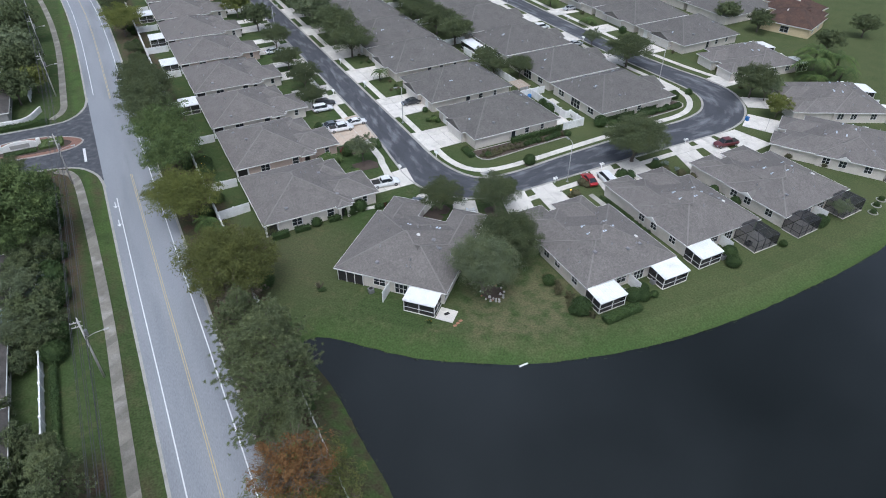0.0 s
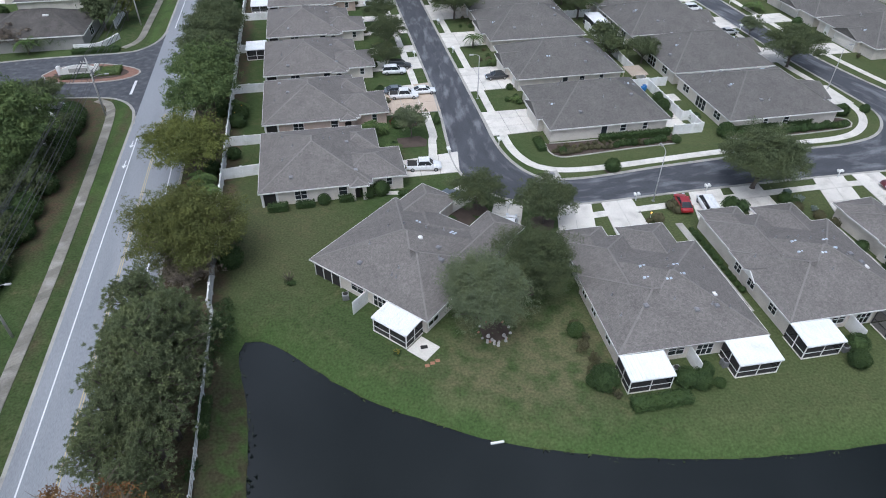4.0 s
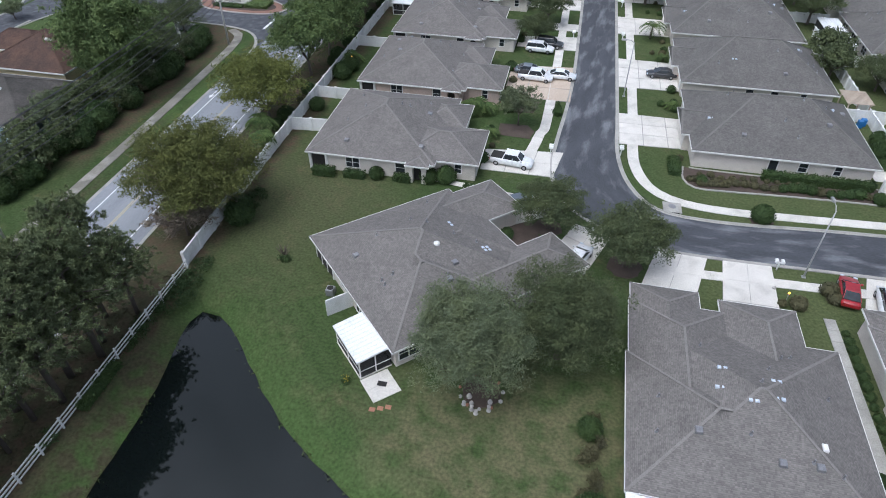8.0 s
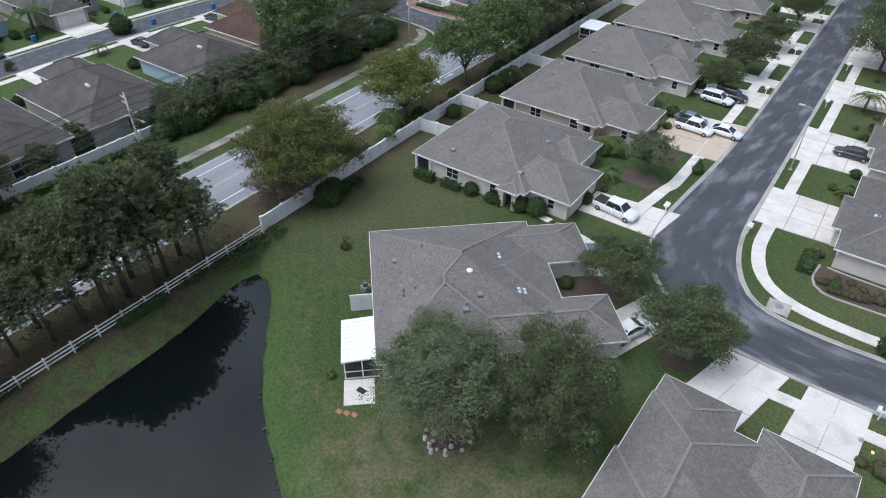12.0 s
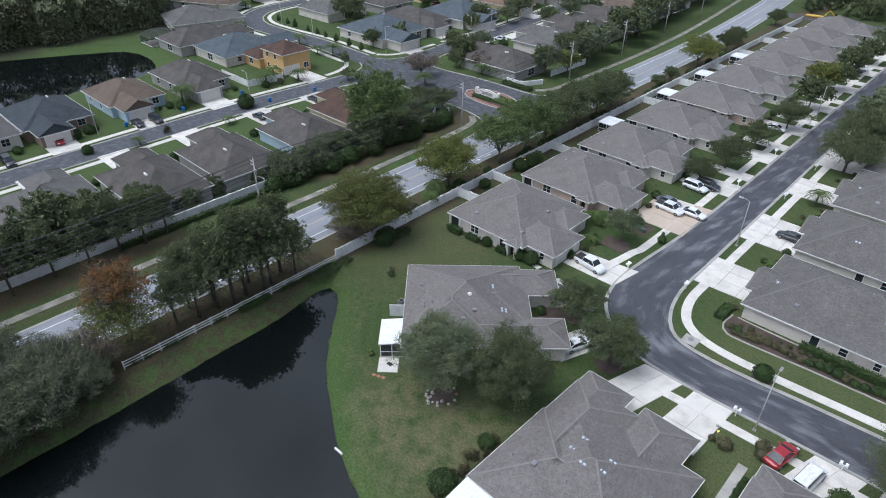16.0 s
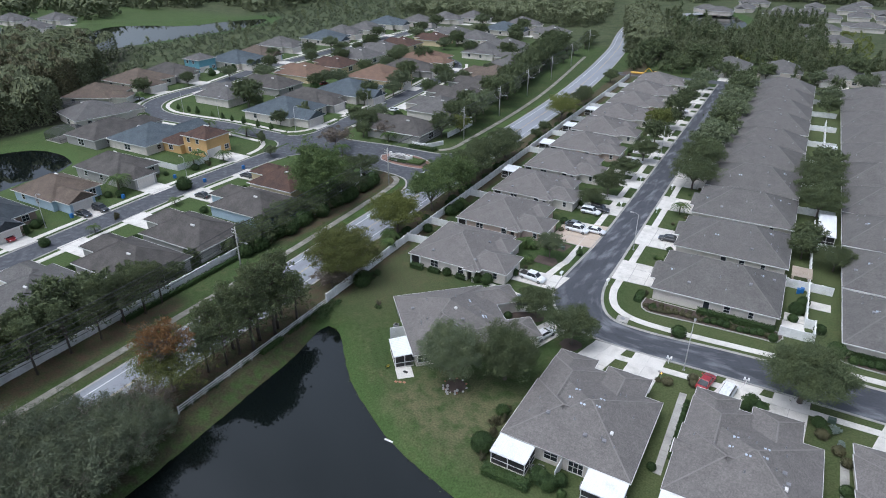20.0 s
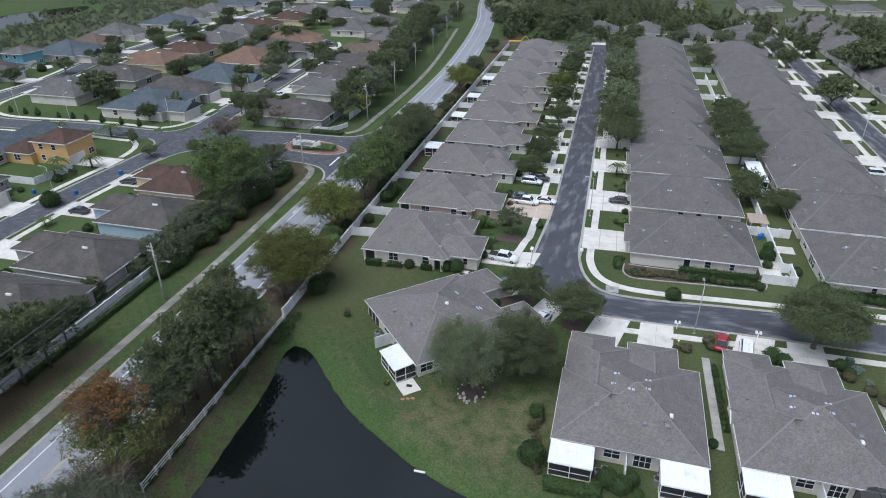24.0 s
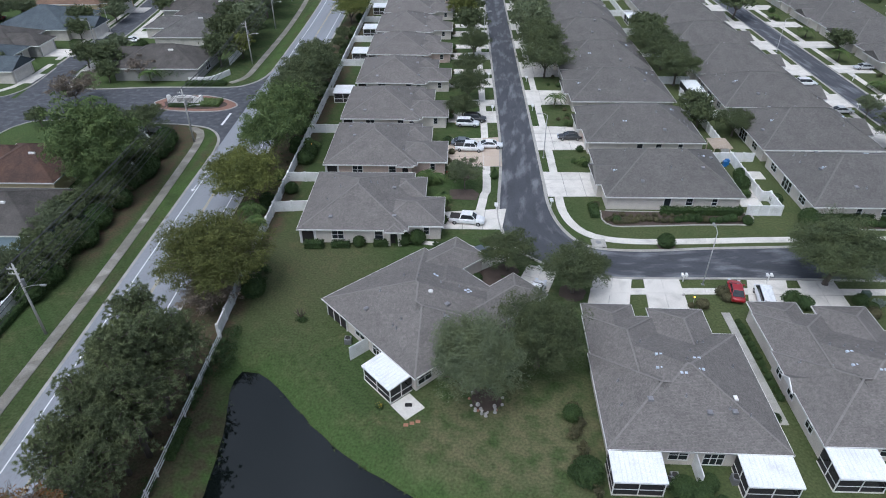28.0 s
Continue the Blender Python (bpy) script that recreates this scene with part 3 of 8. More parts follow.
# ---- ground, ponds ----
POND = smooth_line([(-36.6, -26.2), (-34.6, -26.4), (-31.5, -28.8), (-28.0, -32.6), (-24.0, -36.6), (-18.5, -40.4), (-10.8, -44.8), (-2.3, -47.9), (7, -50.2), (15.5, -51.5),
                    (26, -52.2), (40, -52.2), (57, -51.2), (75, -48), (96, -47), (112, -60), (112, -100), (90, -130), (40, -142), (-10, -140), (-33, -128), (-35.4, -105), (-35.2, -84),
                    (-35.2, -70), (-35.3, -58), (-35.7, -48), (-35.9, -38), (-36.9, -32), (-37.4, -28)], 1.6)
POND_WEST = smooth_line([(-157, -41), (-153, -34), (-153.6, -22), (-155.6, -12), (-155, -2), (-158.6, 4.7), (-171.7, 8.2), (-182, 6), (-188, -3), (-193, -13), (-198, -24), (-204, -42), (-196, -64), (-176, -72), (-162, -58)], 4)
POND_FAR = smooth_line([(-322, 76), (-324, 99), (-323.6, 128), (-322, 155), (-318, 197), (-320, 250), (-338, 276), (-352, 250), (-360, 222), (-388, 208), (-402, 188), (-376, 152), (-349, 128), (-341, 97), (-335, 78)], 6)
POND_NORTH = smooth_line([(-56, 400), (-52, 452), (-34, 470), (-14, 424), (-20, 388), (-38, 390)], 5)


def build_ground():
    bm = bmesh.new()
    edges = []

    def ring(points, z):
        vs = [bm.verts.new((x, y, z)) for x, y in points]
        return vs, [bm.edges.new((a, b)) for a, b in zip(vs, vs[1:] + vs[:1])]

    far = [(-2600, -700), (2600, -700), (2600, 3600), (-2600, 3600)]
    edges += ring(far, 0)[1]
    for pond, bank in ((POND[:-1] if POND[0] == POND[-1] else POND, 4.0), (POND_WEST, 5.0), (POND_FAR, 13.0), (POND_NORTH, 9.0)):
        cx, cy = sum(x for x, _ in pond) / len(pond), sum(y for _, y in pond) / len(pond)
        area = sum(a[0] * b[1] - b[0] * a[1] for a, b in zip(pond, pond[1:] + pond[:1]))
        side = 1 if area > 0 else -1
        loop = pond + pond[:1]
        n = len(pond)

        def moved(d):
            out = []
            for k in range(n):
                (xa, ya), (xb, yb) = pond[k - 1], pond[(k + 1) % n]
                m = math.hypot(xb - xa, yb - ya) or 1
                out.append((pond[k][0] + side * d * (yb - ya) / m, pond[k][1] - side * d * (xb - xa) / m))
            return out

        width = [bank if not (x < -30 and y < -20 and x > -45) else 3.2 for x, y in pond]
        outer = [(p[0] + (o[0] - p[0]) * w / bank, p[1] + (o[1] - p[1]) * w / bank) for p, o, w in zip(pond, moved(bank), width)]
        mid = [(p[0] + (o[0] - p[0]) * w / bank, p[1] + (o[1] - p[1]) * w / bank) for p, o, w in zip(pond, moved(bank * 0.45), width)]
        va, ea = ring(outer, 0)
        edges += ea
        vm = [bm.verts.new((x, y, -0.55)) for x, y in mid]
        vb = [bm.verts.new((x + rnd.uniform(-0.12, 0.12), y + rnd.uniform(-0.12, 0.12), -1.15)) for x, y in pond]
        vc = [bm.verts.new((x, y, -2.0)) for x, y in moved(-1.5)]
        for u, w in ((va, vm), (vm, vb), (vb, vc)):
            for k in range(n):
                bm.faces.new((u[k], u[(k + 1) % n], w[(k + 1) % n], w[k]))
    bmesh.ops.triangle_fill(bm, use_beauty=True, use_dissolve=False, edges=edges)
    bmesh.ops.recalc_face_normals(bm, faces=bm.faces)
    me = bpy.data.meshes.new("ground")
    bm.to_mesh(me)
    bm.free()
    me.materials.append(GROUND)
    ob = new("ground", me)
    if sum(p.normal.z for p in me.polygons) < 0:
        me.flip_normals()
    return tagged(ob, "mown green lawn with dry brown patches sloping to the ponds", "ground", kind="structure")


build_ground()
for name, outline in (("pond", POND), ("pond_west", POND_WEST), ("pond_far", POND_FAR), ("pond_north", POND_NORTH)):
    xs, ys = [p[0] for p in outline], [p[1] for p in outline]
    structure("water" if name == "pond" else "water_" + name[5:], Mesh().face((min(xs) - 2, min(ys) - 2, -1.25), (max(xs) + 2, min(ys) - 2, -1.25), (max(xs) + 2, max(ys) + 2, -1.25), (min(xs) - 2, max(ys) + 2, -1.25)),
              WATER, "still dark pond water reflecting the cloudy sky", "pond")


# ---- streets, kerbs, pavements, drives ----
def even(line, n):
    """n points at even steps along the line."""
    d = [0.0]
    for a, b in zip(line, line[1:]):
        d.append(d[-1] + math.dist(a, b))
    want = np.linspace(0, d[-1], n)
    return list(zip(np.interp(want, d, [p[0] for p in line]), np.interp(want, d, [p[1] for p in line])))


OUTER = smooth_line([(-3.1, 206), (-3.1, 120), (-3.1, 60), (-3.2, 34), (-3.7, 22), (-4.4, 13), (-4.7, 6.5), (-3.9, 0.8), (-1.5, -3.3), (2.2, -6.4), (6, -8.0), (10, -8.6), (16, -8.7), (26, -8.5), (40, -8.5), (58, -8.8), (66, -8.8),
                     (74, -6.6), (80.3, -1.3), (84.0, 6), (84.2, 14), (82.3, 24), (80.9, 36), (80.7, 60), (80.7, 150), (80.7, 300)])
INNER = smooth_line([(3.1, 206), (3.1, 120), (3.1, 60), (3.1, 22), (3.0, 13), (3.4, 7.6), (4.5, 3.2), (6.4, -0.3), (9.0, -2.0), (13, -2.5), (18, -2.4), (25, -1.8), (32, -1.4), (43, -0.9), (55, -0.8), (62, -0.7), (69, 1.0), (74, 5.4),
                     (75.9, 11), (75.6, 20), (74.7, 36), (74.5, 60), (74.5, 150), (74.5, 300)])
structure("road_loop", Mesh().ribbon(even(INNER, 420), even(OUTER, 420), -0.3, 0.02), STREET, "dark patched asphalt of the loop street", "road")
# lengthwise and crosswise metres over the street, for its wheel tracks
loop_mesh = bpy.data.meshes["road_loop"]
loop_uv = loop_mesh.uv_layers.new(name="metres")
run_on = [0.0]
for p, q in zip(even(INNER, 420), even(INNER, 420)[1:]):
    run_on.append(run_on[-1] + math.dist(p, q))
for lp in loop_mesh.loops:
    side, k = divmod(lp.vertex_index % 840, 420)
    loop_uv.data[lp.index].uv = (run_on[k], 6.2 * side)



def kerb(name, line, side, top=0.11, width=0.5):
    a, b, c = line, shifted(line, side * width * 0.55), shifted(line, side * width)
    m = Mesh()
    for u, w, z in ((a, b, 0.045), (b, c, top)):
        m.ribbon(u if side > 0 else w, w if side > 0 else u, -0.2, z)
    return structure(name, m, KERB, "pale concrete kerb and gutter along the asphalt", "kerb")


kerb("kerb_1", OUTER, 1)
kerb("kerb_2", INNER, -1)

ROAD_MID = smooth_line([(-52.2, -230), (-52.2, -60), (-52.6, 0), (-53.0, 60), (-53.2, 120), (-54.6, 160), (-58.5, 208), (-62.5, 244), (-67.5, 280), (-77, 330), (-82, 372), (-80, 400), (-68, 436), (-46, 470)], 4)
structure("road_main", Mesh().ribbon(shifted(ROAD_MID, -4.95), shifted(ROAD_MID, 4.95), -0.3, 0.03), ROAD, "worn pale grey two-lane road with bicycle lanes", "road")
kerb("kerb_3", shifted(ROAD_MID, 4.95), 1, 0.06, 0.4)
ROAD_W = shifted(ROAD_MID, -4.95)
kerb("kerb_4", [p for p in ROAD_W if p[1] < 33], -1, 0.06, 0.4)
kerb("kerb_5", [p for p in ROAD_W if p[1] > 69], -1, 0.06, 0.4)


def stripe(name, line, width, mat, z=0.034, label="painted road line"):
    return structure(name, Mesh().ribbon(shifted(line, -width / 2), shifted(line, width / 2), z - 0.003, z), mat, label, "road marking")


stripe("line_east", [p for p in shifted(ROAD_MID, 3.45) if p[1] < 195], 0.16, PAINT_WHITE, label="long white edge line on grey road")
stripe("line_west_1", [p for p in shifted(ROAD_MID, -3.45) if p[1] < 26], 0.16, PAINT_WHITE, label="long white edge line on grey road")
stripe("line_west_2", [p for p in shifted(ROAD_MID, -3.45) if p[1] > 76], 0.16, PAINT_WHITE, label="long white edge line on grey road")
for k, o in enumerate((-0.13, 0.13)):
    stripe("line_yellow_%d" % (k + 1), [p for p in shifted(ROAD_MID, o) if p[1] < 34], 0.1, PAINT_YELLOW, label="faded double yellow centre line")
    stripe("line_yellow_%d" % (k + 3), [p for p in shifted(ROAD_MID, o) if p[1] > 72], 0.1, PAINT_YELLOW, label="faded double yellow centre line")


def arrow(x, y, turn, z=0.036):
    m = Mesh().slab([(-0.08, -1.2), (0.08, -1.2), (0.08, 0.3), (0.4, 0.3), (0, 1.2), (-0.4, 0.3), (-0.08, 0.3)], z - 0.004, z)
    ob = structure("road_arrow", m, PAINT_WHITE, "white painted arrow in the bicycle lane", "road marking")
    ob.matrix_world = pose(x, y, 0, 0, 0, turn)


for x, y, turn in ((-56.7, 15, 180), (-48.6, 22, 0), (-56.7, 21.5, 180), (-48.6, 25.5, 0)):
    arrow(x, y, turn)

# entrance of the western estate, with its island
ENTRY_N = smooth_line([(-57.7, 75), (-58.8, 69), (-61.5, 64.6), (-66, 62.8), (-82, 62.6), (-98, 61.2), (-104, 64), (-106.4, 74)])
ENTRY_S = smooth_line([(-57.5, 29), (-58.6, 35), (-61.5, 39.4), (-66, 41.4), (-74, 42.4), (-96, 43.6), (-102.6, 41), (-105.4, 31)])
structure("road_entrance", Mesh().ribbon(even(ENTRY_S, 60), even(ENTRY_N, 60), -0.3, 0.024), ASPHALT, "dark asphalt entrance road of the western estate", "road")
kerb("kerb_6", ENTRY_N, 1)
kerb("kerb_7", ENTRY_S, -1)
WEST_STREET = smooth_line([(-108.0, -150), (-108.8, -60), (-109.6, -30), (-110.4, -8), (-110.4, 10), (-109.2, 28), (-108.4, 44), (-108.6, 58), (-110.4, 74), (-111.4, 92), (-112.4, 112), (-115.7, 145), (-120.8, 176), (-129, 192), (-146, 204)], 4)
structure("road_west_1", Mesh().ribbon(shifted(WEST_STREET, -3.5), shifted(WEST_STREET, 3.5), -0.3, 0.021), ASPHALT, "dark asphalt side street", "road")
WEST_CURVE = smooth_line([(-106, 52.3), (-122, 51.8), (-145, 52.8), (-163, 51.3), (-177, 51.4), (-188, 56.0), (-195.5, 66), (-197.4, 80), (-196.8, 92), (-200, 110), (-204, 128), (-204, 157), (-203, 220), (-200, 300)], 4)
structure("road_west_2", Mesh().ribbon(shifted(WEST_CURVE, -3.4), shifted(WEST_CURVE, 3.4), -0.3, 0.018), ASPHALT, "dark asphalt side street in a bend", "road")
for k, (line, side) in enumerate((([p for p in WEST_STREET if p[1] < 38], 1), ([p for p in WEST_STREET if p[1] < 42], -1), ([p for p in WEST_CURVE if p[0] < -118], 1), ([p for p in WEST_CURVE if p[0] < -118], -1))):
    kerb("kerb_%d" % (8 + k), shifted(line, side * 3.5), side)
CORNER_S = smooth_line([(-118.4, 48.4), (-115.4, 46.8), (-113.2, 43.4), (-112.4, 38)])
CORNER_N = smooth_line([(-118.4, 55.4), (-115.2, 57.0), (-113.2, 61), (-113.0, 66), (-113.9, 76)])
structure("road_junction", Mesh().ribbon(even(CORNER_S, 24), even(CORNER_N, 24), -0.3, 0.0195), ASPHALT, "dark asphalt where the estate streets meet", "road")
kerb("kerb_12", CORNER_S, -1)
kerb("kerb_13", CORNER_N, 1)
for k, side in enumerate((1, -1)):
    kerb("kerb_%d" % (14 + k), shifted([p for p in WEST_STREET if 76 < p[1] < 185], side * 3.5), side)
NORTH_CROSS = [(-56, 206), (-30, 208.5), (0, 209), (40, 209), (80, 209)]
structure("road_north", Mesh().ribbon(shifted(smooth_line(NORTH_CROSS, 4), -3.6), shifted(smooth_line(NORTH_CROSS, 4), 3.6), -0.3, 0.026), ASPHALT, "dark asphalt cross street", "road")


def walkway(name, line, width, mat, label, near, z=0.07, panel=1.5):
    """Concrete slabs with open joints; those in the near stretch are objects of their own."""
    n = max(2, int(sum(math.dist(a, b) for a, b in zip(line, line[1:])) / panel))
    left, right = even(shifted(line, -width / 2), n + 1), even(shifted(line, width / 2), n + 1)
    rest, base = Mesh(), Mesh()
    owner = structure(name, base.ribbon(left, right, -0.2, z - 0.03), mat, label, "pavement")
    for k in range(n):
        def at(a, b, t):
            return (a[0] + (b[0] - a[0]) * t, a[1] + (b[1] - a[1]) * t)
        quad = [at(left[k], left[k + 1], 0.012), at(right[k], right[k + 1], 0.012), at(right[k], right[k + 1], 0.988), at(left[k], left[k + 1], 0.988)]
        h = z + rnd.uniform(-0.006, 0.008)
        if near(left[k]):
            part("slab", Mesh().slab(quad, z - 0.04, h), mat, owner)
        else:
            rest.slab(quad, z - 0.04, h)
    if rest.v:
        tagged(part("slab_row", rest, mat, owner), kind="stuff")
    return owner


WALK_E = smooth_line([(5.7, 200), (5.7, 60), (5.5, 20), (5.3, 12), (5.5, 7.8), (6.8, 3.8), (9.0, 1.5), (12.2, 0.4), (16, 0.1), (21, 0.2), (30, 0.7), (38, 1.1), (50, 1.5), (62, 1.6), (68, 3.8), (72, 8.4), (72.9, 14), (72.4, 24), (71.8, 40), (71.6, 120), (71.6, 290)])
walkway("pavement_1", WALK_E, 1.4, CONCRETE, "pale concrete pavement slabs along the lawn", lambda p: p[1] < 50 and p[0] < 66)
WALK_W = smooth_line([(-6.4, 200), (-6.4, 100), (-6.4, 24), (-7.2, 13), (-8.3, 6.5)])
walkway("pavement_2", WALK_W, 1.4, CONCRETE, "pale concrete pavement slabs beside the drives", lambda p: p[1] < 60)
WALK_S = smooth_line([(6.5, -12.2), (12, -11.9), (30, -11.5), (50, -11.4), (60, -11.8)])
walkway("pavement_3", WALK_S, 1.3, CONCRETE, "pale concrete pavement slabs crossing the drives", lambda p: True)
walkway("pavement_4", smooth_line([(-60.9, -120), (-60.8, -36), (-60.7, -10), (-61.6, 20), (-62.8, 36), (-66, 40)]), 1.5, OLD_WALK, "stained old concrete pavement in rough grass", lambda p: -70 < p[1])
walkway("pavement_5", smooth_line([(-66, 66), (-63.5, 70), (-63, 80), (-63, 120), (-66, 165), (-75, 240)]), 1.5, OLD_WALK, "stained old concrete pavement beside the road", lambda p: False)
walkway("pavement_6", smooth_line([(84, 300), (84, 60), (84.2, 40), (86, 24), (88, 14)]), 1.4, CONCRETE, "pale concrete pavement of the eastern street", lambda p: False)
for k, (o, low, high) in enumerate(((-5.7, -150, 34), (5.7, -150, 32), (5.7, 78, 190), (-5.7, 80, 190))):
    walkway("pavement_%d" % (7 + k), shifted([p for p in WEST_STREET if low <= p[1] <= high], o), 1.4, CONCRETE, "pale concrete pavement of the western street", lambda p: False, panel=3)
walkway("pavement_11", shifted([p for p in WEST_CURVE if p[0] < -121], 6.0), 1.4, CONCRETE, "pale concrete pavement round the bend", lambda p: False, panel=3)
walkway("pavement_12", shifted([p for p in WEST_CURVE if p[0] < -121], -6.0), 1.4, CONCRETE, "pale concrete pavement outside the bend", lambda p: False, panel=3)

walkway("pavement_13", smooth_line([(-121, 45.9), (-118.2, 43.4), (-116.3, 39.5), (-115.6, 34)]), 1.4, CONCRETE, "pale concrete pavement round the corner", lambda p: False, panel=3)
walkway("pavement_14", smooth_line([(-121, 57.9), (-118, 60.2), (-116.2, 65), (-116.4, 79)]), 1.4, CONCRETE, "pale concrete pavement round the corner", lambda p: False, panel=3)


def drive(outline, mat=CONCRETE, cuts=(2, 3), label="pale concrete drive with saw-cut joints"):
    """A drive over four corners (street end first), cut into slabs."""
    a, b, c, d = [Vector((*p, 0)) for p in outline]
    owner = structure("driveway", Mesh().slab([tuple(p.xy) for p in (a, b, c, d)], -0.2, 0.045), KERB, label, "driveway")
    nu, nv = cuts
    for i in range(nu):
        for j in range(nv):
            def at(u, v):
                return tuple(((a * (1 - u) + b * u) * (1 - v) + (d * (1 - u) + c * u) * v).xy)
            e = 0.006
            q = [at(i / nu + e, j / nv + e), at((i + 1) / nu - e, j / nv + e), at((i + 1) / nu - e, (j + 1) / nv - e), at(i / nu + e, (j + 1) / nv - e)]
            part("slab", Mesh().slab(q, 0.0, 0.088 + rnd.uniform(-0.003, 0.004)), mat, owner)
    return owner


# east side drives, and those of the row beyond
for k in range(9):
    y = 8.9 + 20.1 * k
    off, wide = (4.6, 8.4) if k % 2 == 0 else (2.2, 10.6)
    drive([(3.55, y + off + wide + 0.2), (3.55, y + off - 0.3), (13.2, y + off), (13.2, y + off + wide)], cuts=(3, 3))
    drive([(74.0, y + 4), (74.0, y + 12), (65.5, y + 11.6), (65.5, y + 4.4)], cuts=(2, 3))
# west side drives
for k in range(10):
    y = -1.4 + 20.3 * k
    if k == 1:
        drive([(-3.5, 24.0), (-3.5, 36.5), (-13.6, 35.5), (-13.6, 24.0)], CONCRETE_TAN, (3, 3), "tan paved double drive")
    else:
        drive([(-4.6 if k == 0 else -3.55, y + 4.4), (-3.6, y + 10.6), (-13.8, y + 9.4), (-13.8, y + 4.4)], cuts=(2, 3))
    if k > 0:
        drive([(-3.55, y + 13.5), (-3.55, y + 17.0), (-13.0, y + 17), (-13.0, y + 13.5)], cuts=(1, 3))
# south side: each pair of villas has two fanned drives
for x0, w in ((3.4, 1.0), (24.3, 1.0), (45.4, 1.0)):
    drive([(x0 + 3.9, -9.0), (x0 + 9.2, -9.0), (x0 + 6.6, -18.6), (x0 + 1.0, -18.6)][::1], cuts=(2, 3))
    drive([(x0 + 10.7, -9.0), (x0 + 15.6, -9.0), (x0 + 15.0, -18.6), (x0 + 9.6, -18.6)], cuts=(2, 3))
# drives of the last villas
for x in (-1.7, 20.4, 44.0):
    drive([(x - 3.2, 212.7), (x + 3.2, 212.7), (x + 3.0, 227.0), (x - 3.0, 227.0)][::-1], cuts=(1, 2))
# drives of the villa in the bend
drive([(-5.0, -0.4), (-3.4, -4.4), (-11.0, -9.6), (-13.4, -6.2)], cuts=(2, 3))
drive([(-1.4, -6.0), (2.6, -7.6), (-0.8, -16.4), (-4.4, -13.4)], cuts=(2, 3))


# ---- houses ----
SLOPE = 0.40


def hip(w, x0, x1, y0, y1, z, mats, owner, slope=SLOPE, gable="", top_label="", caps_on=True):
    """A hipped roof over a rectangle (eaves given), with ridge caps, fascia and soffit. gable: sides (n, s, e, w) that end upright."""
    lx, ly = x1 - x0, y1 - y0
    along_x = lx >= ly
    h = min(lx, ly) / 2 * slope
    inset = min(lx, ly) / 2
    if along_x:
        ym = (y0 + y1) / 2
        ra = (x0 + (0 if "w" in gable else inset), ym, z + h)
        rb = (x1 - (0 if "e" in gable else inset), ym, z + h)
        sw, se, ne, nw = (x0, y0, z), (x1, y0, z), (x1, y1, z), (x0, y1, z)
        planes = [(sw, se, rb, ra), (ne, nw, ra, rb), (nw, sw, ra), (se, ne, rb)]
        hips = [(sw, ra), (nw, ra), (se, rb), (ne, rb)]
    else:
        xm = (x0 + x1) / 2
        ra = (xm, y0 + (0 if "s" in gable else inset), z + h)
        rb = (xm, y1 - (0 if "n" in gable else inset), z + h)
        sw, se, ne, nw = (x0, y0, z), (x1, y0, z), (x1, y1, z), (x0, y1, z)
        planes = [(sw, se, ra), (se, ne, rb, ra), (ne, nw, rb), (nw, sw, ra, rb)]
        hips = [(sw, ra), (se, ra), (ne, rb), (nw, rb)]
    m = Mesh()
    for p in planes:
        m.face(*p)
    m.face((x0, y0, z - 0.02), (x0, y1, z - 0.02), (x1, y1, z - 0.02), (x1, y0, z - 0.02))
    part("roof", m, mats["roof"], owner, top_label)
    caps = Mesh()
    for p, q in hips + [(ra, rb)]:
        if math.dist(p, q) > 0.3:
            caps.bar((*p[:2], p[2] + 0.012), (*q[:2], q[2] + 0.012), 0.24, 0.03)
    if caps_on:
        part("ridge_cap", caps, mats["ridge"], owner, "paler line of ridge shingles")
    t = 0.05
    f = Mesh()
    f.box(x0 - t, x1 + t, y0 - t, y0, z - 0.19, z + 0.012).box(x0 - t, x1 + t, y1, y1 + t, z - 0.19, z + 0.012)
    f.box(x0 - t, x0, y0, y1, z - 0.19, z + 0.012).box(x1, x1 + t, y0, y1, z - 0.19, z + 0.012)
    part("fascia", f, TRIM, owner, "white painted fascia board")
    return z + h


def window(owner, x, y, facing, wide=1.7, high=1.3, sill=0.85, bars=2, mat=None, shutters=False):
    """A framed window on a wall; facing: n, s, e or w."""
    turn = {"s": 0, "e": 90, "n": 180, "w": 270}[facing]
    m = pose(x, y, 0, 0, 0, turn)
    f = Mesh()
    a, t = wide / 2, 0.09
    xs, zs = [-a - t, -a], [sill - t, sill, sill + high / 2 - 0.02, sill + high / 2 + 0.02, sill + high, sill + high + t]
    for k in range(1, bars):
        u = -a + wide * k / bars
        xs += [u - 0.035, u + 0.035]
    xs += [a, a + t]
    f.lattice(xs, zs, [(1 + 2 * k, r) for k in range(bars) for r in (1, 3)], -0.07, 0.05)
    p = part("window", f, TRIM, owner, "white framed window")
    p.matrix_local = m
    for k in range(bars):
        u0, u1 = -a + wide * k / bars + 0.03, -a + wide * (k + 1) / bars - 0.03
        part("pane", Mesh().box(u0, u1, -0.02, 0.0, sill + 0.02, sill + high - 0.02), GLASS, p)
    return p


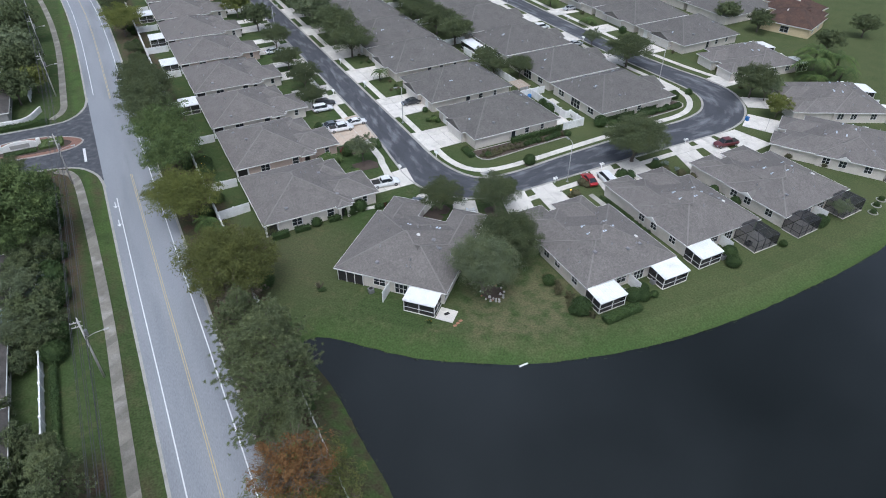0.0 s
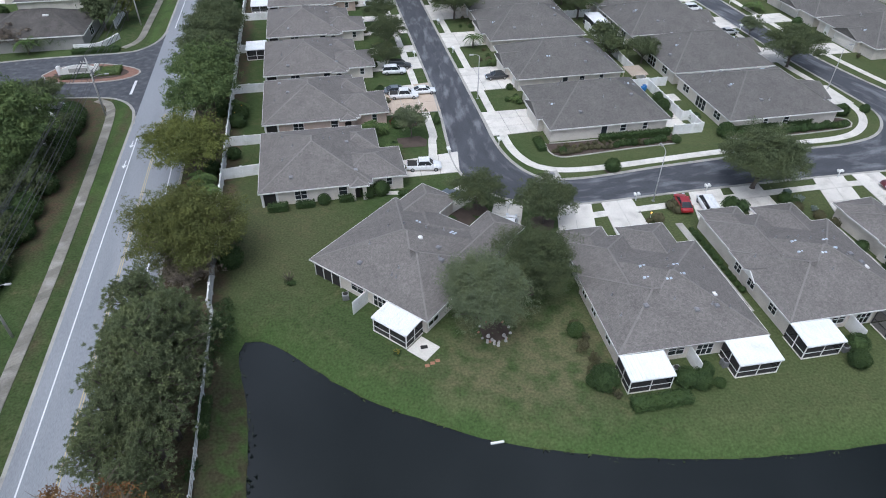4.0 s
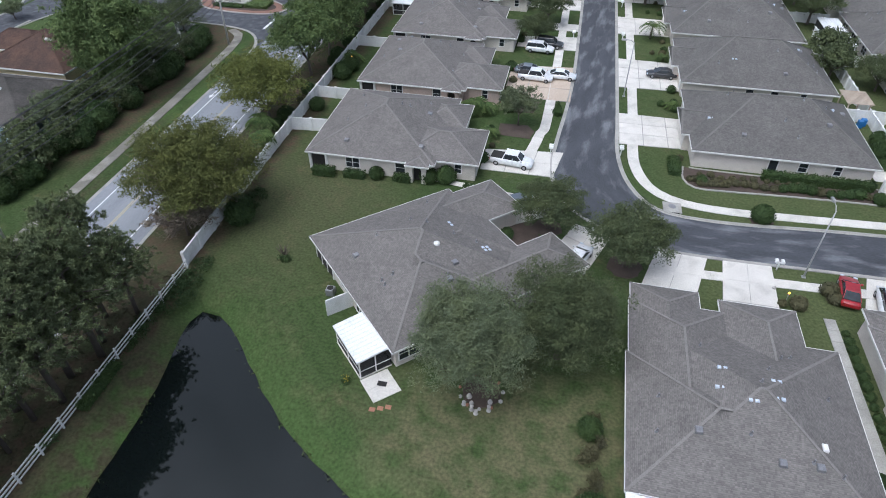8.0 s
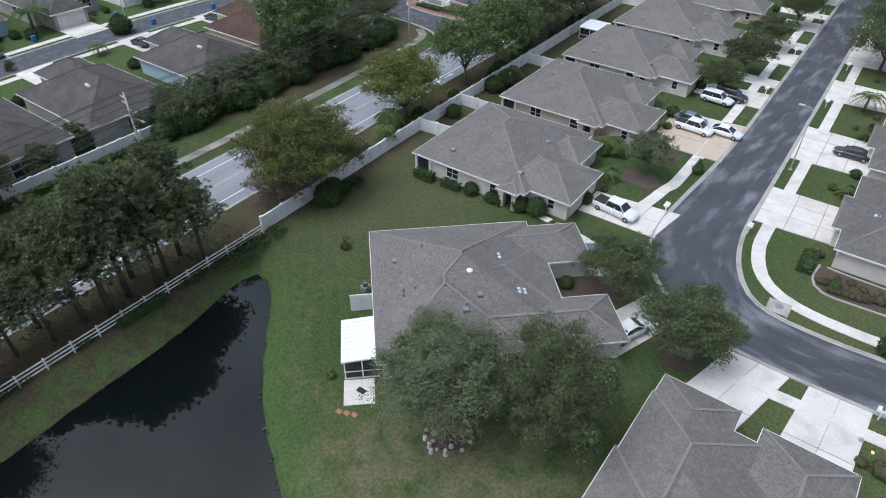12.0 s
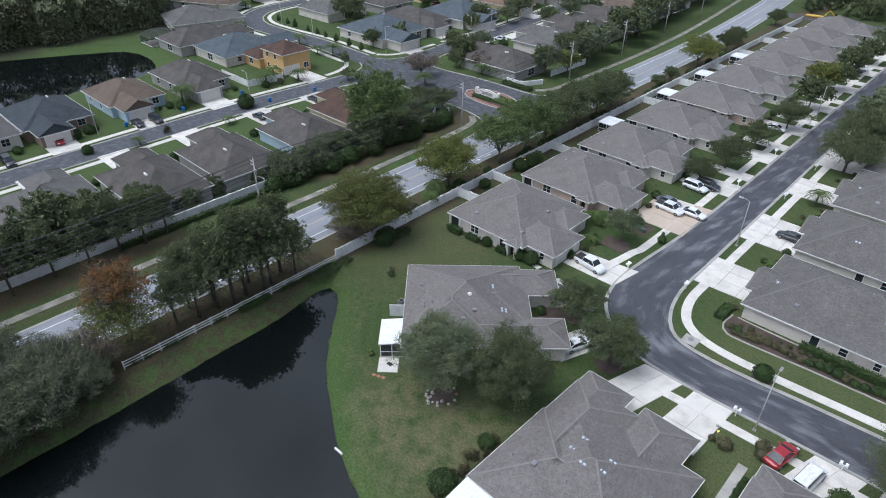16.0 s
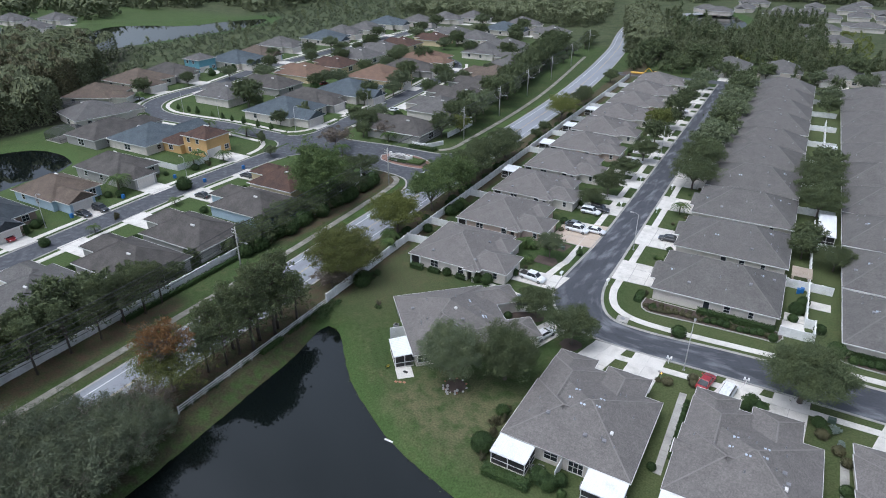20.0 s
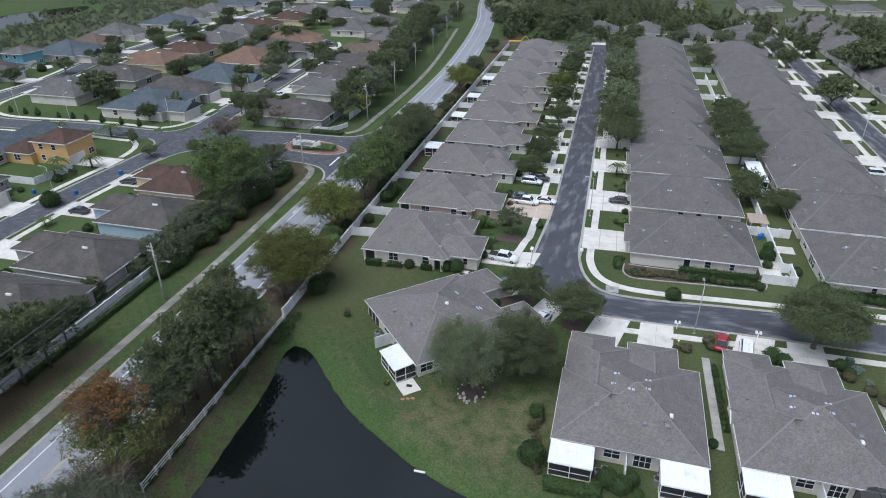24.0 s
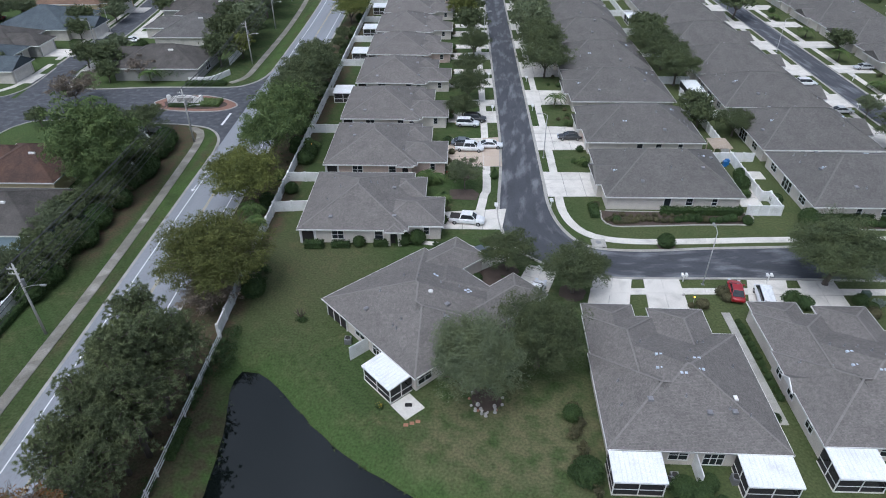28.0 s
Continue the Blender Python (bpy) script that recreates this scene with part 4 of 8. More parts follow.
def entrance_door(owner, x, y, facing, mat, wide=1.0):
    turn = {"s": 0, "e": 90, "n": 180, "w": 270}[facing]
    d = Mesh().box(-wide / 2, wide / 2, -0.05, 0.02, 0.05, 2.1).box(-wide / 2 + 0.12, wide / 2 - 0.12, -0.065, 0.0, 0.25, 0.95).box(-wide / 2 + 0.12, wide / 2 - 0.12, -0.065, 0.0, 1.1, 1.95)
    p = part("door", d, mat, owner)
    p.matrix_local = pose(x, y, 0, 0, 0, turn)
    part("door_frame", Mesh().box(-wide / 2 - 0.1, -wide / 2, -0.07, 0.02, 0.05, 2.2).box(wide / 2, wide / 2 + 0.1, -0.07, 0.02, 0.05, 2.2).box(-wide / 2, wide / 2, -0.07, 0.02, 2.1, 2.2), TRIM, p)


def garage_door(owner, x, y, facing, wide=4.9, high=2.15):
    turn = {"s": 0, "e": 90, "n": 180, "w": 270}[facing]
    d = Mesh()
    for k in range(4):
        d.soft_box(-wide / 2, wide / 2, -0.05, 0.02, 0.05 + k * high / 4, 0.05 + (k + 1) * high / 4 - 0.015, 0.01)
    for k in range(4):
        for j in range(6):
            u = -wide / 2 + wide * (j + 0.5) / 6
            d.box(u - wide / 15, u + wide / 15, -0.062, -0.04, 0.12 + k * high / 4, (k + 1) * high / 4 - 0.06)
    p = part("garage_door", d, GARAGE, owner, "pale panelled garage door")
    p.matrix_local = pose(x, y, 0, 0, 0, turn)
    part("door_frame", Mesh().box(-wide / 2 - 0.14, -wide / 2, -0.07, 0.02, 0.0, high + 0.2).box(wide / 2, wide / 2 + 0.14, -0.07, 0.02, 0.0, high + 0.2).box(-wide / 2, wide / 2, -0.07, 0.02, high + 0.05, high + 0.2), TRIM, p)


def walls(owner, x0, x1, y0, y1, z, mat, label=""):
    """The outside walls of a rectangle, closed above by the ceiling, with a darker plinth."""
    t = 0.2
    m = Mesh()
    m.box(x0, x1, y0, y0 + t, 0, z).box(x0, x1, y1 - t, y1, 0, z).box(x0, x0 + t, y0 + t, y1 - t, 0, z).box(x1 - t, x1, y0 + t, y1 - t, 0, z)
    part("wall", m, mat, owner, label)
    part("ceiling_board", Mesh().box(x0 + t, x1 - t, y0 + t, y1 - t, z - 0.1, z), TRIM, owner)


def roof_height(x, y, rects, slope=SLOPE, z=2.6):
    """The height of the highest hip over a place."""
    best = None
    for x0, x1, y0, y1 in rects:
        d = min(x - x0, x1 - x, y - y0, y1 - y)
        if d >= 0:
            best = max(best or 0, z + d * slope)
    return best


def roof_bits(owner, rects, rng, pipes=5, boxes=3, lights=0, slope=SLOPE):
    """Vent pipes, box vents and small tube skylights."""
    x0, x1 = min(r[0] for r in rects), max(r[1] for r in rects)
    y0, y1 = min(r[2] for r in rects), max(r[3] for r in rects)
    for kind, count in (("vent_pipe", pipes), ("roof_vent", boxes), ("skylight", lights)):
        made = 0
        for _ in range(60):
            if made == count:
                break
            x, y = rng.uniform(x0 + 2, x1 - 2), rng.uniform(y0 + 2, y1 - 2)
            h = roof_height(x, y, rects, slope)
            if h is None or h < 3.3:
                continue
            made += 1
            if kind == "vent_pipe":
                part(kind, Mesh().tube([(x, y, h - 0.2), (x, y, h + 0.35)], [0.07, 0.07], 8).tube([(x, y, h - 0.1), (x, y, h + 0.06)], [0.2, 0.12], 8), METAL_GREY, owner)
            elif kind == "roof_vent":
                part(kind, Mesh().soft_box(x - 0.28, x + 0.28, y - 0.28, y + 0.28, h - 0.2, h + 0.2, 0.06), METAL_GREY, owner, "grey box vent")
            else:
                for dx in (-0.24, 0.24):
                    part(kind, Mesh().soft_box(x + dx - 0.15, x + dx + 0.15, y - 0.14, y + 0.14, h - 0.25, h + 0.1, 0.05), SKYLIGHT, owner, "small bluish domed vent")


def screen_porch(owner, x0, x1, y0, y1, z_high, z_low, screened=True):
    """A white panel roof falling to the south on posts, with black screens between them."""
    m = Mesh()
    n = max(3, int((x1 - x0) / 0.45))
    for k in range(n):
        a, b = x0 + (x1 - x0) * k / n, x0 + (x1 - x0) * (k + 1) / n
        m.face((a, y0, z_low), (b - 0.07, y0, z_low), (b - 0.07, y1, z_high), (a, y1, z_high))
        m.face((b - 0.07, y0, z_low), (b - 0.045, y0, z_low + 0.05), (b - 0.045, y1, z_high + 0.05), (b - 0.07, y1, z_high))
        m.face((b - 0.045, y0, z_low + 0.05), (b - 0.015, y0, z_low + 0.05), (b - 0.015, y1, z_high + 0.05), (b - 0.045, y1, z_high + 0.05))
        m.face((b - 0.015, y0, z_low + 0.05), (b, y0, z_low), (b, y1, z_high), (b - 0.015, y1, z_high + 0.05))
    m.face((x0, y1, z_high - 0.08), (x1, y1, z_high - 0.08), (x1, y0, z_low - 0.08), (x0, y0, z_low - 0.08))
    m.box(x0, x1, y0 - 0.05, y0, z_low - 0.16, z_low + 0.02)
    m.bar((x0, y0, z_low - 0.04), (x0, y1, z_high - 0.04), 0.06, 0.14).bar((x1, y0, z_low - 0.04), (x1, y1, z_high - 0.04), 0.06, 0.14)
    roof = part("porch_roof", m, ALUMINIUM_ROOF, owner, "ribbed white aluminium porch roof")
    part("porch_floor", Mesh().box(x0 + 0.05, x1 - 0.05, y0 + 0.1, y1, -0.05, 0.12), CONCRETE, roof)
    xa, xb, ya = x0 + 0.12, x1 - 0.12, y0 + 0.18
    posts = [(xa, ya), ((xa + xb) / 2, ya), (xb, ya), (xa, (ya + y1) / 2), (xb, (ya + y1) / 2)]
    for x, y in posts:
        top = z_low + (z_high - z_low) * (y - y0) / (y1 - y0) - 0.08
        part("post", Mesh().box(x - 0.05, x + 0.05, y - 0.05, y + 0.05, 0.1, top), TRIM, roof)
    part("rail", Mesh().box(xa, xb, ya - 0.03, ya + 0.03, 0.85, 0.93).box(xa - 0.03, xa + 0.03, ya, y1, 0.85, 0.93).box(xb - 0.03, xb + 0.03, ya, y1, 0.85, 0.93), TRIM, roof)
    if screened:
        part("screen", Mesh().face((xa, ya, 0.1), (xb, ya, 0.1), (xb, ya, z_low - 0.1), (xa, ya, z_low - 0.1)), SCREEN, roof)
        for x in (xa, xb):
            part("screen", Mesh().face((x, ya, 0.1), (x, y1, 0.1), (x, y1, z_high - 0.1), (x, ya, z_low - 0.1)), SCREEN, roof)


STYLE = {"roof": SHINGLE, "ridge": RIDGE}
EAST_STYLE = {"roof": SHINGLE_EAST, "ridge": RIDGE_EAST}


def cage(owner, x0, x1, y0, y1, wall, peak):
    """A black aluminium pool-cage lanai: framed screens on three sides and a hipped screen roof."""
    base = part("lanai_floor", Mesh().box(x0 - 0.1, x1 + 0.1, y0 - 0.1, y1, -0.05, 0.1), CONCRETE, owner)
    n = 3
    ix, iy = (x1 - x0) / n, (y1 - y0) / 2
    xm, ym = [x0 + ix, x1 - ix], y0 + iy * 0.8
    bars = [((x0 + ix * k, y0, 0.1), (x0 + ix * k, y0, wall)) for k in range(n + 1)] + [((x, y0 + iy * k, 0.1), (x, y0 + iy * k, wall)) for x in (x0, x1) for k in (1, 2)]
    bars += [((x0, y0, z), (x1, y0, z)) for z in (0.95, wall)] + [((x, y0, z), (x, y1, z)) for x in (x0, x1) for z in (0.95, wall)]
    bars += [((x0, y0, wall), (xm[0], ym, peak)), ((x1, y0, wall), (xm[1], ym, peak)), ((xm[0], ym, peak), (xm[1], ym, peak)), ((xm[0], ym, peak), (xm[0], y1, peak)), ((xm[1], ym, peak), (xm[1], y1, peak)), ((x0, y1, wall), (xm[0], y1, peak)), ((x1, y1, wall), (xm[1], y1, peak)), ((xm[0], y0, wall), (xm[0], ym, peak)), ((xm[1], y0, wall), (xm[1], ym, peak))]
    for p, q in bars:
        part("frame_bar", Mesh().bar(p, q, 0.07, 0.07) if p[:2] != q[:2] else Mesh().box(p[0] - 0.04, p[0] + 0.04, p[1] - 0.04, p[1] + 0.04, p[2], q[2]), BLACK_FRAME, base)
    for f in (((x0, y0, 0.1), (x1, y0, 0.1), (x1, y0, wall), (x0, y0, wall)), ((x0, y0, 0.1), (x0, y1, 0.1), (x0, y1, wall), (x0, y0, wall)), ((x1, y0, 0.1), (x1, y1, 0.1), (x1, y1, wall), (x1, y0, wall)),
              ((x0, y0, wall), (x1, y0, wall), (xm[1], ym, peak), (xm[0], ym, peak)), ((x0, y0, wall), (xm[0], ym, peak), (xm[0], y1, peak), (x0, y1, wall)), ((x1, y0, wall), (xm[1], ym, peak), (xm[1], y1, peak), (x1, y1, wall)),
              ((xm[0], ym, peak), (xm[1], ym, peak), (xm[1], y1, peak), (xm[0], y1, peak))):
        part("screen", Mesh().face(*f), SCREEN_FINE, base)


def duplex(label, kind="plain", seed=1, walls_mat=STUCCO):
    """A pair of villas under one roof; local x along the pond side (0 to 18.4), y away from the pond; two garages at the far end.
    The villa in the bend is the mirror image."""
    h = thing("villa_pair", label, "house", "villas by the pond")
    flip = kind == "bend"

    def X(*xs):
        return sorted((18.4 - x for x in xs)) if flip else list(xs)

    def one(x):
        return X(x)[0]

    z, s = 2.6, SLOPE
    if flip:
        rects = [(6.0, 18.4, 0, 13.1), (0.0, 17.35, 0, 16.9), (0.9, 7.2, 5.0, 22.1), (12.3, 18.3, 5.0, 21.9), (4.4, 14.0, 6.0, 17.5)]
        lines = [((0.9, 22.1, 0), (4.05, 18.95, 1.26)), ((7.2, 22.1, 0), (4.05, 18.95, 1.26)), ((4.05, 18.95, 1.26), (4.05, 13.6, 1.26)), ((12.3, 21.9, 0), (15.3, 18.9, 1.2)), ((18.3, 21.9, 0), (15.3, 18.9, 1.2)),
                 ((15.3, 18.9, 1.2), (15.3, 10.2, 1.2)), ((9.2, 12.7, 1.92), (9.2, 10, 1.92))]
    else:
        rects = [(0, 12.4, 0, 13.1), (1.05, 18.4, 0, 16.9), (0.4, 6.9, 5.0, 21.9), (8.7, 15.7, 7.0, 21.3), (0.25, 9.2, 5.0, 19.7)]
        lines = [((0.4, 21.9, 0), (3.65, 18.65, 1.3)), ((6.9, 21.9, 0), (3.65, 18.65, 1.3)), ((8.7, 21.3, 0), (12.2, 17.8, 1.4)), ((15.7, 21.3, 0), (12.2, 17.8, 1.4)), ((12.2, 17.8, 1.4), (12.2, 13.4, 1.4)),
                 ((4.7, 15.2, 1.79), (4.7, 8.7, 1.79)), ((9.2, 19.7, 0), (4.7, 15.2, 1.79)), ((0.25, 19.7, 0), (4.7, 15.2, 1.79))]
    for k, r in enumerate(rects):
        hip(h, *r, z - (0.006, 0.0, 0.009, 0.012, 0.015)[k], STYLE, h, caps_on=False)
    main = [((0, 0), (6.55, 6.55)), ((0, 13.1), (6.55, 6.55)), ((6.55, 6.55), (7.6, 6.55)), ((7.6, 6.55), (9.5, 8.45)), ((9.5, 8.45), (9.95, 8.45)), ((18.4, 0), (9.95, 8.45)), ((18.4, 16.9), (9.95, 8.45))]
    lines += [((one(p[0]), p[1], min(p[0], p[1], 6.55 if p[0] < 7 else 8.45, 0 if p[1] > 13 else 9) * s), (one(q[0]), q[1], q[1] * s)) for p, q in main]
    for p, q in lines:
        if p[2] == 0 and p[1] > 0 and p[0] in (0, 18.4):
            p = (p[0], p[1], 0)
        part("ridge_cap", Mesh().bar((p[0], p[1], z + p[2] + 0.02), (q[0], q[1], z + q[2] + 0.02), 0.22, 0.03), RIDGE, h)
    walls(h, *X(0.5, 17.9), 0.5, 12.6, z - 0.03, walls_mat)
    walls(h, *X(8.0, 17.9), 12.6, 16.4, z - 0.035, walls_mat)
    if flip:
        walls(h, 1.4, 6.7, 16.4, 21.6, z - 0.04, walls_mat)
        walls(h, 12.8, 17.8, 12.6, 21.4, z - 0.05, walls_mat)
        walls(h, 6.7, 12.8, 14.0, 17.0, z - 0.06, walls_mat)
        garage_door(h, 4.05, 21.6, "n", 4.4)
        garage_door(h, 15.3, 21.4, "n", 4.2)
        entrance_door(h, 10.0, 17.0, "n", TRIM)
    else:
        walls(h, 0.85, 6.4, 12.6, 21.4, z - 0.04, walls_mat)
        walls(h, 9.2, 15.2, 16.4, 20.8, z - 0.05, walls_mat)
        walls(h, 6.4, 9.2, 12.6, 19.2, z - 0.06, walls_mat)
        garage_door(h, 3.6, 21.4, "n", 4.6)
        garage_door(h, 12.2, 20.8, "n", 4.6)
        entrance_door(h, 7.6, 19.2, "n", TRIM)
    window(h, 7.4, 0.5, "s", 1.9, 1.4, 0.8, 2)
    window(h, 11.0, 0.5, "s", 2.0, 1.9, 0.2, 3)
    part("privacy_fence", Mesh().box(9.0, 9.1, -2.2, 0.48, 0, 2.0), VINYL, h, "white vinyl divider")
    w_side, e_side = (0.5, 17.9)
    for y in (3.5, 8.0, 11.0):
        window(h, w_side, y, "w", 1.3, 1.3, 0.85, 2)
        window(h, e_side, y + 1.6, "e", 1.3, 1.3, 0.85, 2)
    if flip:
        screen_porch(h, 12.6, 17.6, -2.9, 0.28, 2.5, 2.25)
        part("lanai_screen", Mesh().box(0.40, 0.47, 0.45, 5.0, 0.1, 2.35).box(0.45, 4.6, 0.40, 0.47, 0.1, 2.35), DARK, h, "black screened corner lanai")
        for x in (0.42, 1.85, 3.25, 4.65):
            part("lanai_post", Mesh().box(x - 0.05, x + 0.05, 0.34, 0.44, 0, 2.5), TRIM, h)
        window(h, 17.9, 1.8, "e", 1.9, 1.5, 0.7, 2)
        part("roof_vent", Mesh().tube([(10.6, 9.0, 4.6), (10.6, 9.0, 5.4), (10.6, 9.0, 5.55)], [0.3, 0.3, 0.1], 14), TRIM, h, "round white turbine vent", smooth=False)
    else:
        if kind == "caged":
            cage(h, 0.3, 5.6, -3.0, 0.28, 2.35, 2.75)
            cage(h, 12.4, 18.0, -3.4, 0.28, 2.35, 2.9)
        else:
            screen_porch(h, 0.1, 5.3, -3.3, 0.28, 2.5, 2.2)
            if kind == "half":
                cage(h, 12.6, 18.2, -4.2, 0.28, 2.35, 3.0)
            else:
                screen_porch(h, 12.9, 18.2, -3.3, 0.28, 2.5, 2.2)
        # side entry under a small gable
        if kind != "plain":
            part("entry_gable", Mesh().face((-0.3, 6.8, 2.6), (-0.3, 9.4, 2.6), (-0.3, 8.1, 3.4)).bar((-0.35, 6.7, 2.58), (-0.35, 8.1, 3.44), 0.12, 0.14).bar((-0.35, 8.1, 3.44), (-0.35, 9.5, 2.58), 0.12, 0.14), TRIM, h, "small white entry gable")
            part("entry_roof", Mesh().face((-0.4, 6.6, 2.6), (2.4, 8.1, 3.5), (-0.4, 8.1, 3.5)).face((-0.4, 9.6, 2.6), (-0.4, 8.1, 3.5), (2.4, 8.1, 3.5)), STYLE["roof"], h)
    roof_bits(h, rects[:2], random.Random(seed), 11, 3, 4 if flip else 0)
    for x, y in () if flip else ((7.2, 10.7), (6.9, 8.8), (11.1, 9.9), (11.0, 8.1), (9.0, 7.5)):
        top = roof_height(x, y, rects)
        for dx in (-0.24, 0.24):
            part("skylight", Mesh().soft_box(x + dx - 0.15, x + dx + 0.15, y - 0.13, y + 0.13, top - 0.3, top + 0.1, 0.05), SKYLIGHT, h, "small bluish domed vent")
    if not flip:
        top = roof_height(14.0, 5.3, rects)
        part("roof_vent", Mesh().soft_box(13.8, 14.2, 5.0, 5.6, top - 0.3, top + 0.22, 0.05), TRIM, h, "white box vent")
    return h


def street_villa(label, seed=1, flip=False, walls_mat=STUCCO, detail=True):
    """A broad villa: local x from its garage front (0) back to 22, y from 0 to 15.6."""
    h = thing("villa", label, "house", "villas along the street")
    z, yy = 2.6, (lambda y: 15.6 - y) if flip else (lambda y: y)
    rects = [(0.0, 22, 0, 15.6)]
    hip(h, *rects[0], z, EAST_STYLE, h, slope=0.55)
    g0, g1 = sorted((yy(3.6), yy(10.4)))
    rects.append((-0.9, 6.0, g0, g1))
    hip(h, -0.9, 7.0, g0, g1, z + 0.004, EAST_STYLE, h, slope=0.46, gable="w")
    gy = (g0 + g1) / 2
    part("gable", Mesh().face((-0.75, g0 + 0.2, z), (-0.75, g1 - 0.2, z), (-0.75, gy, z + (g1 - g0) / 2 * 0.46 - 0.12)), walls_mat, h, "cream stucco gable over the garage")
    walls(h, 0.5, 21.5, 0.5, 15.1, z - 0.03, walls_mat)
    walls(h, -0.4, 0.5, g0 + 0.4, g1 - 0.4, z - 0.05, walls_mat)
    garage_door(h, -0.4, gy, "w", 4.9)
    entrance_door(h, 0.5, yy(12.6), "w", TRIM)
    if detail:
        for x, w in ((13.5, 1.0), (17.5, 0.8)):
            window(h, x, 0.5, "s", w, 1.2, 0.9, 1)
            window(h, x - 3, 15.1, "n", w, 1.2, 0.9, 1)
        entrance_door(h, 10.0, 0.5, "s", GLASS)
        for y in (3.0, 12.0):
            window(h, 21.5, y, "e", 1.6, 1.3, 0.8, 2)
        window(h, 21.5, 7.5, "e", 2.6, 2.0, 0.1, 3)
    roof_bits(h, [rects[0]], random.Random(seed), 7, 3, 2, 0.55)
    return h


def far_villa(label, seed):
    """The street villa as the far rows show it: roof, walls and garage alone."""
    h = thing("villa", label, "house", "villas along the street")
    z = 2.6
    hip(h, 0.0, 22, 0, 15.6, z, EAST_STYLE, h, slope=0.55)
    hip(h, -0.9, 7.0, 4.4, 11.2, z + 0.004, EAST_STYLE, h, slope=0.46, gable="w")
    part("gable", Mesh().face((-0.75, 4.6, z), (-0.75, 11.0, z), (-0.75, 7.8, z + 1.45)), STUCCO, h)
    walls(h, 0.5, 21.5, 0.5, 15.1, z - 0.03, STUCCO)
    garage_door(h, 0.5, 7.8, "w", 4.9)
    roof_bits(h, [(0, 22, 0, 15.6)], random.Random(seed), 2, 2, 0, 0.55)
    return h


def road_villa(label, seed=1, walls_mat=STUCCO, detail=True):
    """A villa whose garage wing faces east: local x from 0 (rear) to 21.5, y from 0 to 18."""
    h = thing("villa", label, "house", "villas between road and street")
    z = 2.6
    rects = [(0, 16.4, 0, 18.0), (11.5, 21.6, 1.2, 9.9), (12.0, 18.5, 9.5, 16.5)]
    hip(h, *rects[0], z, STYLE, h)
    hip(h, *rects[1], z - 0.004, STYLE, h)
    hip(h, *rects[2], z - 0.008, STYLE, h)
    walls(h, 0.5, 15.9, 0.5, 17.5, z - 0.03, walls_mat)
    walls(h, 15.9, 21.1, 1.7, 9.4, z - 0.04, walls_mat)
    walls(h, 15.9, 18.0, 10.0, 16.0, z - 0.05, walls_mat)
    garage_door(h, 21.1, 5.5, "e", 4.9)
    entrance_door(h, 18.0, 12.0, "e", TRIM)
    window(h, 5.9, 0.5, "s", 1.7, 1.4, 0.75, 2)
    window(h, 12.0, 0.5, "s", 1.2, 1.4, 0.75, 1)
    # arched porch on the south side
    arch = Mesh()
    arch.box(13.3, 13.75, -0.3, 0.5, 0, 2.5).box(14.85, 15.4, -0.3, 0.5, 0, 2.5)
    for k in range(8):
        t0, t1 = math.pi * k / 8, math.pi * (k + 1) / 8
        xa, xb = 14.3 - 0.55 * math.cos(t0), 14.3 - 0.55 * math.cos(t1)
        za, zb = 1.85 + 0.45 * math.sin(t0), 1.85 + 0.45 * math.sin(t1)
        arch.face((xa, -0.3, za), (xb, -0.3, zb), (xb, -0.3, 2.5), (xa, -0.3, 2.5))
        arch.face((xa, -0.3, za), (xa, 0.5, za), (xb, 0.5, zb), (xb, -0.3, zb))
    part("porch_arch", arch, walls_mat, h, "cream stucco arched porch")
    # dark board on the solid wall, standing for the shade inside the arch
    part("porch_recess", Mesh().box(13.75, 14.85, 0.42, 0.47, 0.05, 2.3), DARK, h)
    hip(h, 12.9, 15.8, -0.7, 3.0, z + 0.05, STYLE, h, slope=0.3)
    # flat dark boards on the walls paint the shade of an open corner
    part("lanai_recess", Mesh().box(0.6, 2.4, 0.44, 0.49, 0.1, 2.35).box(0.44, 0.49, 0.6, 5.5, 0.1, 2.35), DARK, h, "flat dark panels standing for the shade of a corner porch")
    part("porch_column", Mesh().box(0.25, 0.55, 0.25, 0.55, 0, 2.45), TRIM, h)
    part("porch_column", Mesh().box(2.35, 2.65, 0.3, 0.55, 0, 2.45), TRIM, h)
    if detail:
        window(h, 6.0, 17.5, "n", 1.7, 1.4, 0.75, 2)
        window(h, 0.5, 12.0, "w", 2.4, 2.0, 0.1, 3)
        window(h, 19.0, 1.7, "s", 0.8, 1.2, 0.9, 1)
    roof_bits(h, rects, random.Random(seed), 6, 3)
    return h


def place(ob, x, y, turn=0, label=""):
    ob.matrix_basis = pose(x, y, 0, 0, 0, turn)
    if label:
        tagged(ob, label)
    return ob


PAIR = "cream stucco villa pair with grey-brown shingle roof"
place(duplex(PAIR + " in the bend", "bend", 3), -28.4, -17.4, -47)
pair = place(duplex(PAIR + " and white porches", "plain", 5), 3.2, -39.5, -1)
half = place(duplex("cream villa pair with a white porch and black lanai cage", "half", 6), 24.1, -38.7, -0.5)
caged = place(duplex("cream villa pair with two black screened lanai cages", "caged", 7), 45.3, -40.6, 3)
for ob in (pair, half):
    ob.matrix_basis = ob.matrix_basis @ Matrix.Diagonal((0.955 if ob == pair else 0.925, 1, 1, 1))
copy_thing(caged, pose(76.6, -39.2, 0, 0, 0, 32))
copy_thing(pair, pose(101.5, -23.5, 0, 0, 0, 62))
